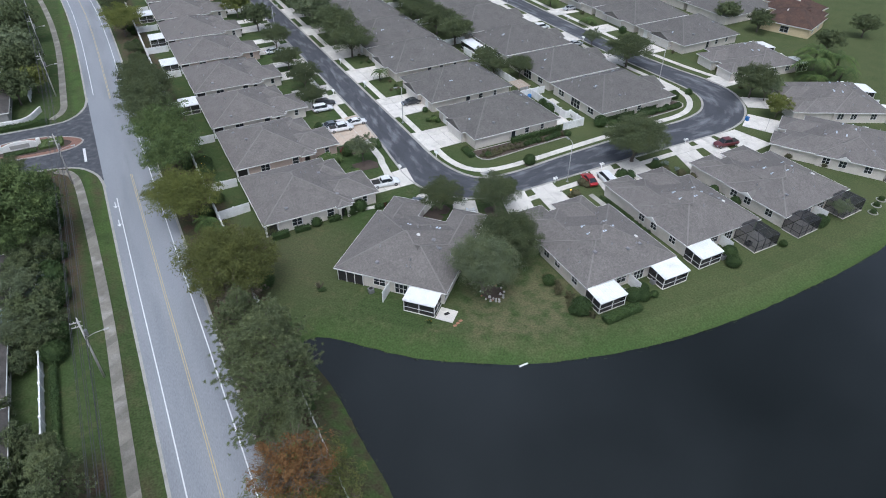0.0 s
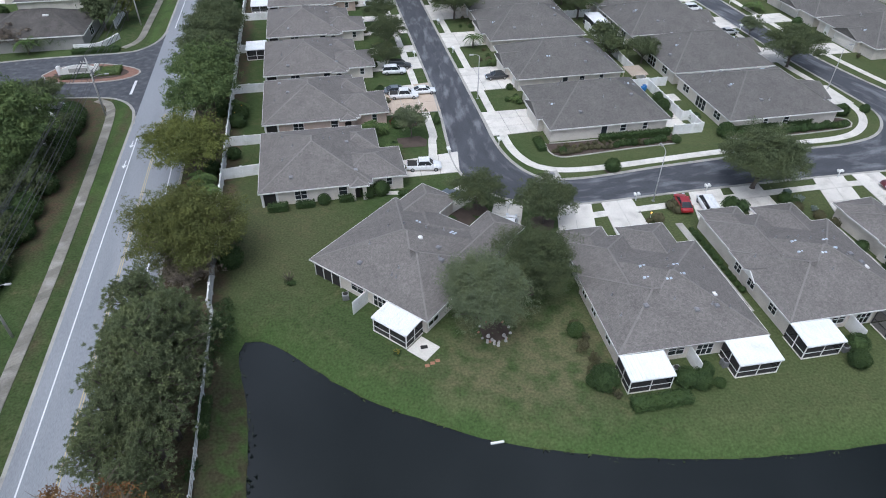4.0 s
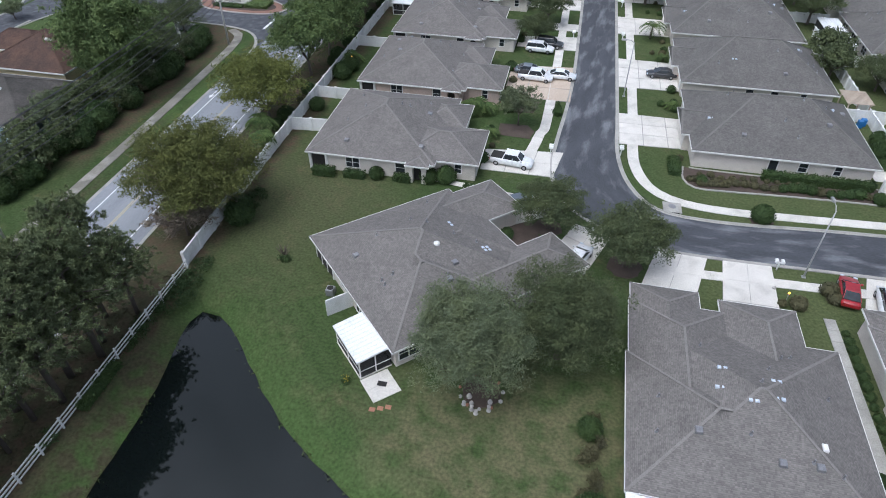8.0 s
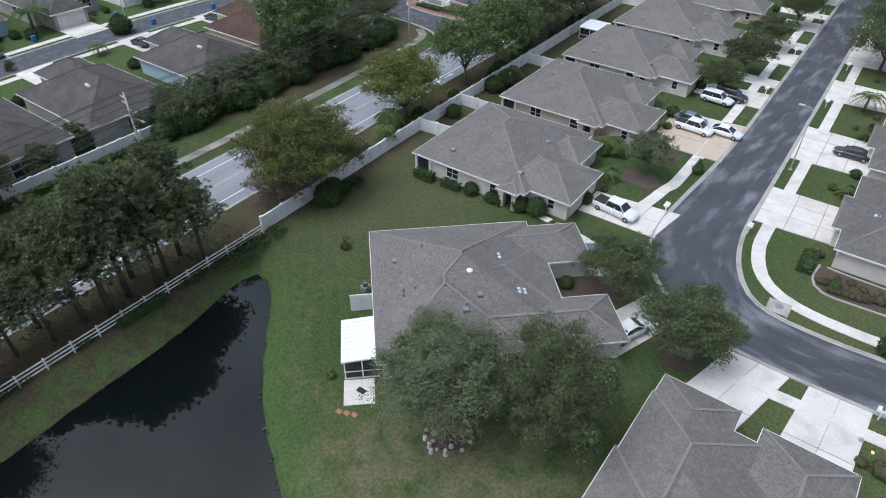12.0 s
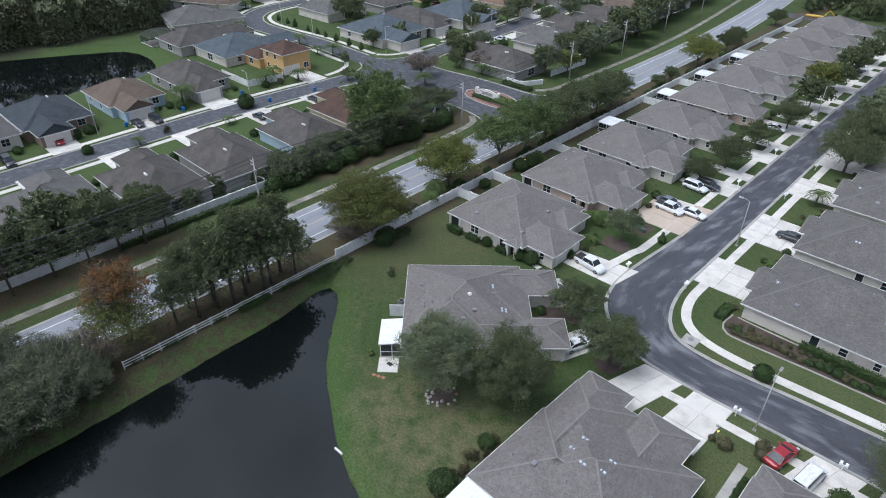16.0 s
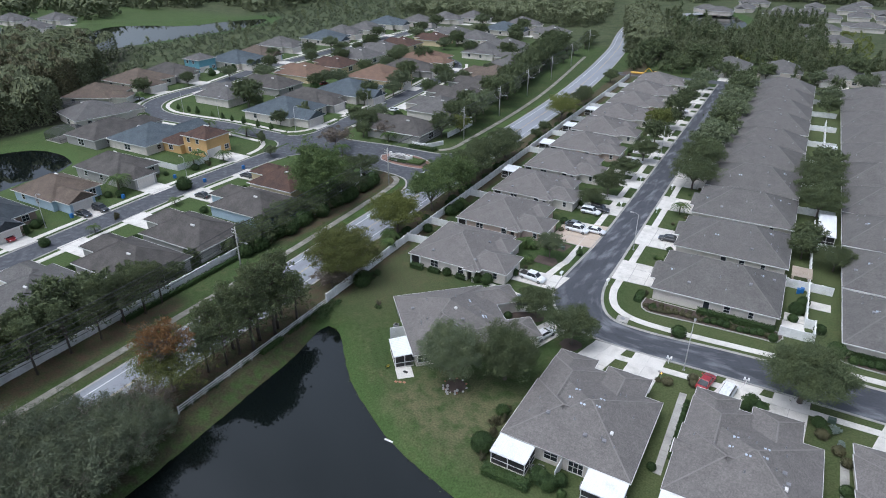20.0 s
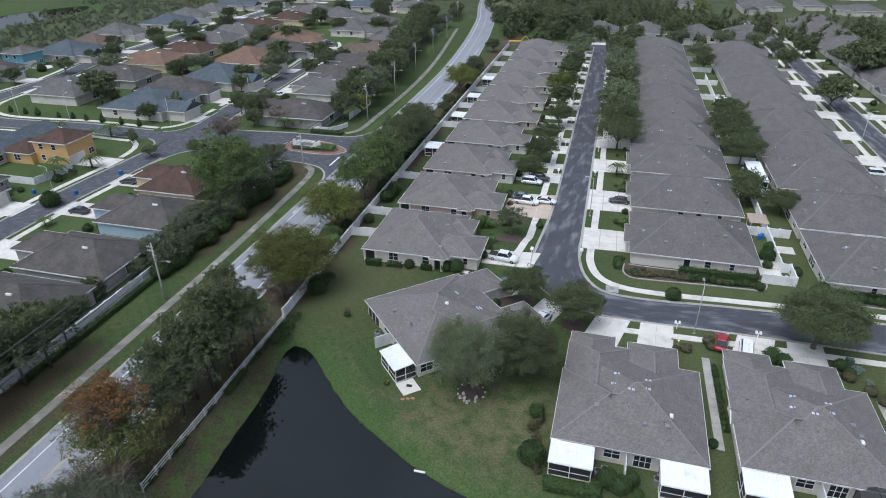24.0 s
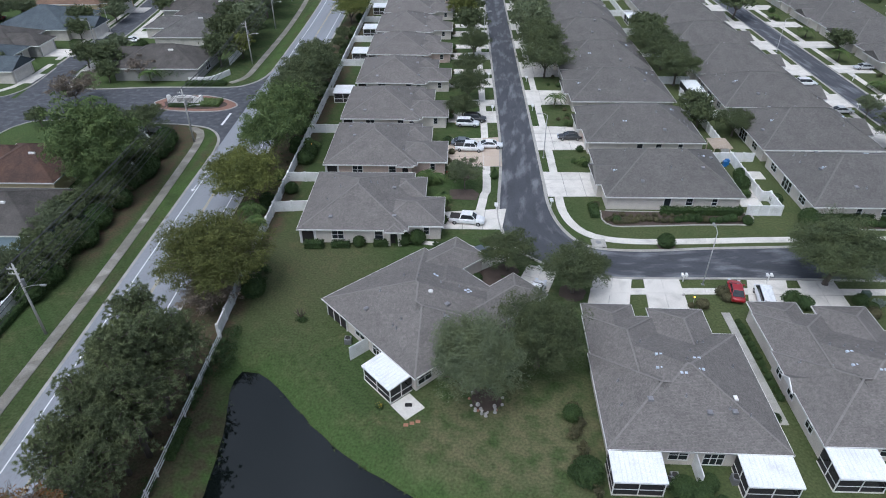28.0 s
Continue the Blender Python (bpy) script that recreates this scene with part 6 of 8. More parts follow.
palm_a = first(palm("small palm on the front lawn", 2.6, 71), 9.2, 52.4)
palm_b = first(palm("bushy low palm beside the villa wall", 1.5, 72, 26, 2.4), -17.3, 18.5)
plant(palm_b, -15.6, 18.2, 0.8)
for x, y, s in ((-14.0, 11.4, 0.7), (11.0, 42.6, 0.6), (11.2, 25.3, 0.55), (95.5, 14, 1.3), (98, 18, 1.6), (96.8, 24, 1.5), (-40, 31.5, 0.9)):
    plant(palm_b, x, y, s)
plant(palm_b, 105, -0.6, 1.7)
cabbage = first(palm("blue-green cabbage palm beside the road", 3.0, 73, 30, 1.9), -43.5, 4.0, 1.1)
plant(cabbage, -42.0, 1.2, 0.8)
for x, y, s in ((-123.5, -5, 1.6), (-125, 2, 1.1), (-121, 18, 1.2), (-123.5, 22, 1.2), (-117.6, 26, 1.1), (-129, 47, 1.3), (-146, 47, 1.2), (-134, 45, 0.9), (-85, 66, 1.1), (-83, 68, 1.2), (-79, 69, 1.2), (-77, 71, 1.1), (-90, 48, 1.2),
                (-106, -24, 0.7), (-103, -4, 0.7), (-176, 44, 1.0), (-202, 62, 1.2), (-215, 110, 1.1), (-186, 92, 1.0)):
    plant(palm_a, x, y, s, label="garden palm among the western houses")
cone = first(ball_shrub("cone_shrub", "clipped dark cone-shaped shrub", HEDGE_LEAF, 0.75, 2.1, 81, 620, 0.085, "clipped shrubs", 1.0), -5.2, 19.6)
spruce = first(tree("conifer", "dark pointed conifer beside the blue-grey house", PINE_LEAF, 2.3, 7.2, 82, 20, 2600, 0.26, 0.8, 0.3, "conifers", low=-0.9), -125.2, 72.0)
plant(spruce, -120, 44.5, 0.6)
for k in range(9):
    plant(cone, -178 + 6.2 * k + rnd.uniform(-1, 1), 60.5 - 0.35 * k, rnd.uniform(0.9, 1.3))

# shrubs and hedges
shrub = first(ball_shrub("round_shrub", "round clipped green shrub in a mulch bed", HEDGE_LEAF, 0.55, 0.9, 91, 420, 0.075, "shrubs along the bed"), 13.4, 5.6, 1.3)
brown_shrub = first(ball_shrub("round_shrub", "round brownish shrub in a mulch bed", SHRUB_LEAF, 0.58, 0.85, 92, 420, 0.075, "shrubs along the bed"), 15.0, 5.9)
for k in range(17):
    plant(brown_shrub if k < 6 or k % 5 == 0 else shrub, 16.4 + 1.08 * k, 5.8 + 0.25 * math.sin(k) + 0.02 * k, rnd.uniform(0.82, 1.05))
for k in range(8):
    plant(brown_shrub, 12.0 + 0.62 * k, 5.1 + 0.05 * k + (0.9 if k < 2 else 0), rnd.uniform(0.7, 0.95))
for k in range(12):
    plant(brown_shrub, 13.4 + 1.3 * k + rnd.uniform(-0.2, 0.2), 7.2 + rnd.uniform(-0.3, 0.3), rnd.uniform(0.6, 0.85))
for k in range(18):
    plant(shrub, 45.5 + 1.2 * k, 5.2 + rnd.uniform(-0.2, 0.3), rnd.uniform(0.9, 1.25))
bush = first(ball_shrub("round_bush", "round dark green bush on the verge lawn", HEDGE_LEAF, 1.25, 2.1, 93, 1500, 0.11, "bushes"), 19.3, -0.9)
for x, y, s in ((73.4, 9.6, 0.7), (68.3, 9.4, 1.0), (43.0, 6.0, 1.2), (33.6, 5.4, 0.6), (-26.0, -1.6, 0.75), (-19.5, -1.0, 0.9), (-17.4, -0.6, 1.0), (-38.5, -13.4, 1.3), (-39.2, -11.8, 1.1),
                (10.0, -42.4, 1.0), (11.6, -42.6, 0.8), (31.2, -41.6, 1.0), (52.5, -42.5, 1.0), (-12.2, 19.6, 0.9), (-10.9, 22.0, 0.8), (-8.7, -10.0, 0.6), (-12.5, -4.2, 0.7), (22.1, -33.5, 0.5), (0.9, -33.5, 0.8), (44.3, -26, 0.7), (44.4, -31, 0.8), (36.6, 17, 1.1), (37.6, 20.5, 0.9), (36.2, 13.8, 0.7), (40.5, 12, 0.8), (-39.5, 25, 1.2), (-39.2, 28, 1.2), (-39.6, 14, 0.9)):
    plant(bush, x, y, s)
red_bush = first(tree("red_shrub", "dark red leafy shrub at the garage corner", RED_LEAF, 0.9, 1.6, 94, 10, 800, 0.13, 0.2, 0.1, "bushes", low=-0.9, thick=0.04), -12.6, 20.3)
plant(red_bush, -13.0, -1.9, 0.6)


def hedge(x0, x1, y0, y1, h, label="clipped dark green hedge against the wall", leaf=None):
    rng = random.Random(int(abs(x0 * 7 + y0 * 13)))
    m = Mesh().soft_box(x0 + 0.12, x1 - 0.12, y0 + 0.12, y1 - 0.12, 0, h - 0.12, 0.1)
    area = 2 * (x1 - x0 + y1 - y0) * h + (x1 - x0) * (y1 - y0)
    for _ in range(int(min(4200, area * 52))):
        if rng.random() < 0.5:
            p = (rng.uniform(x0, x1), rng.uniform(y0, y1), h + rng.uniform(-0.16, 0.05))
        elif rng.random() < (x1 - x0) / (x1 - x0 + y1 - y0):
            p = (rng.uniform(x0, x1), rng.choice((y0, y1)) + rng.uniform(-0.06, 0.06), rng.uniform(0, h))
        else:
            p = (rng.choice((x0, x1)) + rng.uniform(-0.06, 0.06), rng.uniform(y0, y1), rng.uniform(0, h))
        leaves(m, rng, p, (0.05, 0.05, 0.05), 1, 0.13)
    return thing("hedge", label, "hedge", "clipped hedges", mesh=m, mat=leaf or HEDGE_LEAF)


hedge_bush = first(tree("round_bush", "loose brownish green bush beside the villa wall", SHRUB_LEAF, 1.2, 2.0, 95, 14, 1500, 0.13, 0.3, 0.15, "bushes", low=-0.9, thick=0.06), 2.0, -42.6, 0.6)


def mound(name, label, x, y, rx, ry, h):
    rng = random.Random(int(abs(x * 11 + y * 5)))
    m = Mesh()
    for _ in range(int(rx * ry * 16)):
        a, r = rng.uniform(0, math.tau), rng.random() ** 0.5
        leaves(m, rng, (x + r * rx * math.cos(a), y + r * ry * math.sin(a), h * (1 - 0.5 * r * r) * rng.uniform(0.3, 0.8)), (0.5, 0.5, 0.3), 26, 0.12)
    return thing(name, label, "shrub", "ground cover", kind="stuff", mesh=m, mat=HEDGE_LEAF)


hedge(20.8, 33.6, 7.6, 8.7, 1.2)
hedge(44.6, 53.5, 6.6, 7.8, 1.2)
hedge(54.5, 60.5, 6.8, 7.8, 1.2)
hedge(9.6, 11.0, 6.6, 10.4, 0.8, "low clipped hedge beside the drive")
hedge(-34.0, -31.2, -2.9, -1.7, 1.1)
hedge(-30.0, -27.4, -2.6, -1.5, 0.9)
hedge(-23.8, -21.6, -2.2, -1.1, 0.9)
hedge(-15.0, -11.8, -2.2, -1.3, 0.7)
for x, y, s in ((1.3, -41.0, 1.25), (0.6, -39.2, 0.9), (1.5, -38.0, 1.15), (0.9, -36.0, 1.3), (1.7, -34.4, 0.9), (1.2, -32.2, 0.8), (0.2, -40.6, 0.6)):
    plant(rnd.choice((bush, bush, hedge_bush)), x, y, s, label="overgrown dark shrub beside the villa wall")
hedge(3.0, 9.4, -45.2, -43.6, 1.0, "low hedge round the white porch")
hedge(-68.4, -67.5, -45.0, -10.0, 0.9, "long low hedge in front of the estate wall")
mound("ground_cover", "low dark creeping ground cover inside the rail fence", -39.1, -24.6, 1.7, 4.6, 0.8)
mound("ground_cover", "low dark creeping ground cover inside the rail fence", -40.2, -30.6, 0.9, 3.4, 0.8)
for y, q in ((-43.0, 1.2), (-49.6, 1.6), (-54.4, 1.4)):
    mound("ground_cover", "low tangled growth on the rail fence", -40.4, y, 0.7, q, 1.0)
mound("ground_cover", "low dark clipped shrub ring under the autumn tree", -38.9, -10.0, 1.3, 2.9, 0.8)
hedge(-40.4, -39.2, -40.0, -35.0, 0.8, "overgrown green hedge along the rail fence")

# a pruned shrub with bare stems on the lawn
stub = thing("pruned_shrub", "hard-pruned bare shrub over a green clump", "shrub")
stub.matrix_basis = pose(-31.2, -18.2, 0)
stems = Mesh()
prune = random.Random(97)
for _ in range(16):
    a, e = prune.uniform(0, math.tau), prune.uniform(0.3, 0.8)
    stems.tube([(0, 0, 0), (0.5 * e * math.cos(a), 0.5 * e * math.sin(a), 0.6), (e * math.cos(a), e * math.sin(a), prune.uniform(1.0, 1.5))], [0.05, 0.04, 0.025], 5)
part("stems", stems, BARE_TWIG, stub)
part("leaf_clump", leaves(Mesh(), prune, (0.2, -0.5, 0.25), (0.8, 0.6, 0.35), 420, 0.1), HEDGE_LEAF, stub)

for x, y, s in ((-72.5, -46, 1.5), (-74, -52, 1.7), (-72, -58, 1.4), (-74.5, -65, 1.7), (-72.5, -72, 1.5), (-73, -38, 1.2), (-76, -80, 1.7)):
    plant(hedge_tree, x, y, s, label="large dark tree behind the estate wall", tall=1.15)
for x, y, s in ((36.4, 41, 0.75), (37.2, 47, 0.8), (39.4, 169, 1.0), (92.8, 167.5, 1.9), (98, 172, 1.5), (73.0, 125, 1.35), (-15.6, 231, 1.7), (-9.5, 226, 1.2), (47.6, 241, 1.5), (32, 231, 1.3), (-43, 242, 1.5), (-38, 250, 1.6), (82, 205, 1.2)):
    plant(oak_far, x, y, s)

# far woods: too many to count
def wood(name, label, spots, leaf, seed, per=156, size=0.46, clumps=6):
    """Crowns of stacked clumps that narrow to the top."""
    rng = random.Random(seed)
    m = Mesh()
    for x, y, r, h in spots:
        lean = rng.uniform(-0.6, 0.6)
        for j in range(clumps):
            u = j / (clumps - 1)
            a, e = rng.uniform(0, math.tau), r * 0.55 * (1 - 0.8 * u)
            q = r * (0.6 - 0.22 * u) * rng.uniform(0.8, 1.2)
            c = Vector((x + e * math.cos(a) + lean * u, y + e * math.sin(a), h * (0.22 + 0.7 * u)))
            tall = q * 0.8 + 0.06 * h
            # the shaded leaf mass inside each clump
            rim = [c + Vector((0.46 * q * rng.uniform(0.7, 1.15) * math.cos(w), 0.46 * q * rng.uniform(0.7, 1.15) * math.sin(w), rng.uniform(-0.3, 0.3) * tall)) for w in (0.2, 1.5, 2.7, 4.0, 5.2)]
            top = c + Vector((rng.uniform(-0.3, 0.3) * q, rng.uniform(-0.3, 0.3) * q, 0.55 * tall))
            for p, w in zip(rim, rim[1:] + rim[:1]):
                m.face(p, w, top)
                m.face(w, p, Vector((c.x, c.y, c.z - 0.7 * tall)))
            leaves(m, rng, c, (q, q, tall), per // clumps, size, 0.8, 0.7)
    return thing(name, label, "woods", kind="stuff", mesh=m, mat=leaf)


def scatter(seed, n, box, keep, r=(2.4, 4.2), h=(7, 12)):
    rng = random.Random(seed)
    out = []
    while len(out) < n:
        x, y = rng.uniform(box[0], box[1]), rng.uniform(box[2], box[3])
        if keep(x, y):
            k = rng.random()
            out.append((x, y, r[0] + (r[1] - r[0]) * rng.random(), h[0] + (h[1] - h[0]) * k))
    return out


def in_pond(x, y, outline, grow=8):
    xs, ys = [p[0] for p in outline], [p[1] for p in outline]
    return min(xs) - grow < x < max(xs) + grow and min(ys) - grow < y < max(ys) + grow


def canopy(name, label, spots, leaf, seed, cell, size, per=60):
    """A closed wood: touching domes of foliage, ragged with loose leaf clumps, and leafy sides where it ends."""
    rng = np.random.default_rng(seed)
    t = np.array(spots)
    x0, y0 = t[:, 0].min() - 10, t[:, 1].min() - 10
    nx, ny = int((t[:, 0].max() + 10 - x0) / cell), int((t[:, 1].max() + 10 - y0) / cell)
    top = np.zeros((nx, ny))
    for x, y, r, h in spots:
        a, b, k = int((x - x0) / cell), int((y - y0) / cell), int(r / cell) + 1
        ix, iy = np.arange(max(a - k, 0), min(a + k + 1, nx)), np.arange(max(b - k, 0), min(b + k + 1, ny))
        d2 = ((x0 + ix * cell - x)[:, None] ** 2 + (y0 + iy * cell - y)[None] ** 2) / r**2
        dome = np.where(d2 < 1, h * (0.74 + 0.26 * np.sqrt(np.maximum(1 - d2, 0))), 0)
        patch = top[ix[0]:ix[-1] + 1, iy[0]:iy[-1] + 1]
        np.maximum(patch, dome, out=patch)
    a, b = np.nonzero((top[:-1, :-1] > 0) & (top[1:, :-1] > 0) & (top[:-1, 1:] > 0))
    base = np.stack([x0 + a * cell, y0 + b * cell], 1)
    tris = []
    for da, db in (((1, 0), (0, 1)), ((0, 1), (1, 0))):
        cols = []
        for u, w in ((0, 0), da, db):
            uu, ww = (u, w) if da == (1, 0) else (1 - u, 1 - w)
            z = np.where(top[a + uu, b + ww] > 0, top[a + uu, b + ww], top[a, b] - cell)
            z = np.clip(z, top[a, b] - 1.4 * cell, top[a, b] + 1.4 * cell)
            cols.append(np.stack([base[:, 0] + uu * cell + rng.normal(0, 0.22 * cell, len(a)), base[:, 1] + ww * cell + rng.normal(0, 0.22 * cell, len(a)), z + rng.normal(0, 0.25 * cell, len(a))], 1))
        tris.append(np.stack(cols, 1))
    m = Mesh()
    v = np.concatenate(tris).reshape(-1, 3)
    m.v = [tuple(p) for p in v.tolist()]
    m.f = [(k, k + 1, k + 2) for k in range(0, len(m.v), 3)]
    pick = random.Random(seed)
    for x, y, r, h in spots:
        leaves(m, pick, (x, y, h * 0.52), (r * 0.95, r * 0.95, h * 0.44), per, size, 0.9, 0.6)
    # leafy sides down to the ground along the margin
    full = top > 0
    inside = full.copy()
    inside[1:-1, 1:-1] &= full[2:, 1:-1] & full[:-2, 1:-1] & full[1:-1, 2:] & full[1:-1, :-2]
    for i, j in zip(*np.nonzero(full & ~inside)):
        z = top[i, j]
        while z > 0.3:
            leaves(m, pick, (x0 + i * cell, y0 + j * cell, z), (0.8 * cell, 0.8 * cell, 0.7 * cell), 2, 0.62 * cell, 0.3, 0.3)
            z -= 0.9 * cell
    return thing(name, label, "woods", kind="stuff", mesh=m, mat=leaf)


def cypress_edge(x, y):
    return x < -201 - 0.95 * max(0, y - 22) - 0.25 * max(0, -4 - y)


canopy("cypress_wood", "dark dense cypress wood beyond the western pond", scatter(1, 1250, (-345, -198, -150, 112), cypress_edge, (2.6, 4.6), (9, 16)), WOOD_LEAF, 2, 0.9, 0.24, 130)
canopy("cypress_wood", "brownish thinning cypress tops in the western wood", scatter(21, 380, (-345, -204, -150, 100), cypress_edge, (2.0, 3.2), (12, 17.5)), SHRUB_LEAF, 22, 0.9, 0.24, 110)
canopy("pine_wood", "dark far wood along the skyline", scatter(3, 3200, (-1000, 800, 590, 1500), lambda x, y: True, (9, 16), (9, 16)), WOOD_LEAF, 4, 6.0, 1.4, 16)
wood("bush_scrub", "low grey-green scrub on the wetland", scatter(5, 800, (-352, -238, 50, 420), lambda x, y: not in_pond(x, y, POND_FAR, 3) and x < -240 and x + y > -200, (1.0, 2.8), (0.7, 2.2)), SCRUB_LEAF, 6, 60, 0.26, 3)
wood("dry_scrub", "pale grey-green brush on the wetland", scatter(25, 900, (-340, -240, 50, 420), lambda x, y: not in_pond(x, y, POND_FAR, 3) and x + y > -200, (0.9, 2.2), (0.6, 1.6)), GREY_OAK, 26, 42, 0.24, 3)
wood("wetland_tree", "dark trees scattered over the wetland", scatter(27, 60, (-345, -238, 40, 420), lambda x, y: not in_pond(x, y, POND_FAR, 5) and x + y > -215, (2.0, 3.4), (4, 7)), WOOD_LEAF, 28, 240, 0.3)
def north_glade(x, y):
    """Open ground north of the villas: ponds, their lawns, a meadow and the next quarters."""
    return (in_pond(x, y, POND_NORTH, 4) or (-48 < x < -10 and 405 < y < 455) or (x > 36 and 286 < y < 338) or (x > 34 and y > 338) or (-26 < x < 12 and 338 < y < 372) or x < -38 - 0.26 * (y - 226))


wood("north_wood", "mixed green wood north of the last villas", scatter(7, 380, (-70, 130, 264, 436), lambda x, y: not north_glade(x, y), (2.2, 4.4), (4.5, 9.5)), WOOD_LEAF, 8, 420, 0.3, 6)
wood("north_wood", "dark evergreen trees standing in the northern wood", scatter(33, 150, (-66, 60, 262, 430), lambda x, y: not north_glade(x, y), (2.4, 4.0), (7, 13)), LIVE_OAK, 34, 420, 0.3, 7)
wood("north_brush", "low yellowish brush round the meadow", scatter(35, 420, (-60, 60, 262, 400), lambda x, y: not in_pond(x, y, POND_NORTH, 3) and x > -38 - 0.26 * (y - 226), (1.4, 2.8), (1.2, 2.8)), YELLOW_LEAF, 36, 90, 0.34, 3)
wood("east_wood", "dark trees behind the eastern villas", scatter(37, 130, (117, 150, 146, 270), lambda x, y: True, (2.8, 4.8), (6, 10)), LIVE_OAK, 38, 300, 0.36)
wood("street_end_wood", "dark trees round the last villas", scatter(29, 90, (-48, 110, 214, 262), lambda x, y: not (-16 < x < 80 and 222 < y < 256) and y > 216, (2.8, 4.6), (5, 8.5)), LIVE_OAK, 30, 260, 0.34)
canopy("road_wood", "dark trees lining the far bend of the road", scatter(9, 420, (-260, -104, 338, 520), lambda x, y: x < -106 - 0.3 * max(0, y - 400), (3, 5.2), (6, 11)), WOOD_LEAF, 10, 1.5, 0.4, 60)
canopy("roadside_wood", "tall dark trees between the road and the last villas", scatter(31, 110, (-110, -20, 252, 400), lambda x, y: -48 - 0.26 * (y - 226) < x < -30 - 0.26 * (y - 226), (3, 4.8), (9, 15)), WOOD_LEAF, 32, 1.2, 0.32, 150)
canopy("north_far_wood", "far dark treetops between distant roofs", scatter(11, 1500, (-520, 520, 430, 600), lambda x, y: (x < -140 or x > 190 or y > 580 or (x < -60 and y > 540)), (4, 7), (6, 11)), WOOD_LEAF, 12, 3.2, 0.9, 24)
canopy("west_far_wood", "far dark woods beyond the wetland", scatter(13, 2300, (-1000, -352, -240, 640), lambda x, y: not (x > -500 and 60 < y < 200) and not (x > -428 and 196 < y < 300) and (x < -440 or y > 286 or y < 40), (6, 10), (8, 14)), WOOD_LEAF, 14, 4.0, 1.0, 24)


# ---- western estate: houses of many colours ----
def estate_house(label, w, d, roof, wall, seed, wing=True, storeys=1, gable=False, garage="e"):
    """A hipped house; its garage wing points to local east."""
    h = thing("estate_house", label, "house", "houses of the western estate")
    st = {"roof": roof, "ridge": roof}
    z = 2.7 * storeys
    hip(h, 0, w, 0, d, z, st, h, slope=0.44)
    walls(h, 0.5, w - 0.5, 0.5, d - 0.5, z - 0.03, wall)
    rects = [(0, w, 0, d)]
    if wing:
        hip(h, w * 0.62, w + 5.4, d * 0.08, d * 0.08 + 7.6, 2.7 - 0.02, st, h, slope=0.5, gable="e" if gable else "")
        walls(h, w - 0.5, w + 4.9, d * 0.08 + 0.5, d * 0.08 + 7.1, 2.62, wall)
        garage_door(h, w + 4.9, d * 0.08 + 3.8, "e", 5.0)
        if gable:
            part("gable", Mesh().face((w + 5.25, d * 0.08 + 0.2, 2.68), (w + 5.25, d * 0.08 + 7.4, 2.68), (w + 5.25, d * 0.08 + 3.8, 2.68 + 1.7)), wall, h, "stucco gable over the garage")
    else:
        garage_door(h, w - 0.5, d * 0.3, "e", 5.0)
    for k in range(storeys):
        for x in (w * 0.25, w * 0.6):
            window(h, x, 0.5, "s", 1.2, 1.2, 0.9 + 2.7 * k, 1)
        window(h, 0.5, d * 0.5, "w", 2.4, 1.6, 0.5 + 2.7 * k, 2)
    window(h, w - 0.5, d * 0.8, "e", 1.6, 1.3, 0.9, 2)
    part("skylight", Mesh().soft_box(w * 0.35, w * 0.35 + 1.1, d * 0.62, d * 0.62 + 0.3, z + 1.6, z + 0.44 * d * 0.36 + 0.3, 0.05), TRIM, h, "white strip vent on the roof")
    return h


def lower_wing(h):
    """The ochre house's single-storey wing on its garden side."""
    st = {"roof": SHINGLE_BROWN, "ridge": SHINGLE_BROWN}
    hip(h, -9.0, 0.6, -1.5, 9.0, 2.72, st, h, slope=0.42)
    walls(h, -8.5, 0.5, -1.0, 8.5, 2.68, STUCCO_OCHRE)
    window(h, -4.0, -1.0, "s", 1.8, 1.4, 0.8, 2)
    return h


HOUSES = [
    estate_house("grey stucco house under a dark stained shingle roof", 19, 14, SHINGLE_DARK, STUCCO_GREY, 1),
    estate_house("pale blue house with a brown-grey shingle roof", 17, 14, SHINGLE_TAN, STUCCO_BLUE, 2, gable=True),
    estate_house("ochre two-storey house with a brown roof", 11, 10, SHINGLE_BROWN, STUCCO_OCHRE, 3, wing=False, storeys=2),
    estate_house("pale yellow house with a brown shingle roof", 15, 15, SHINGLE_BROWN, STUCCO_YELLOW, 4),
    estate_house("cream house with a rust-orange tiled roof", 18, 18, SHINGLE_RUST, STUCCO_YELLOW, 5),
    estate_house("cream house with a blue-grey roof", 18, 17, SHINGLE_BLUE, STUCCO, 6, gable=True),
    estate_house("cream house with a mid-grey shingle roof", 17, 17, SHINGLE_GREY, STUCCO, 7),
    estate_house("teal two-storey house with a grey roof", 10, 10, SHINGLE_GREY, STUCCO_TEAL, 8, wing=False, storeys=2),
    estate_house("pale blue house with a grey-brown hipped roof", 18, 14, SHINGLE_DARK, STUCCO_BLUE, 9),
    estate_house("brown-walled house under a dark blue-grey roof", 18, 15, SHINGLE_SLATE, STUCCO_BROWN, 10, gable=True),
    estate_house("cream house with a tan-brown shingle roof", 18, 17, SHINGLE_TAN, STUCCO, 11),
]
lower_wing(HOUSES[2])
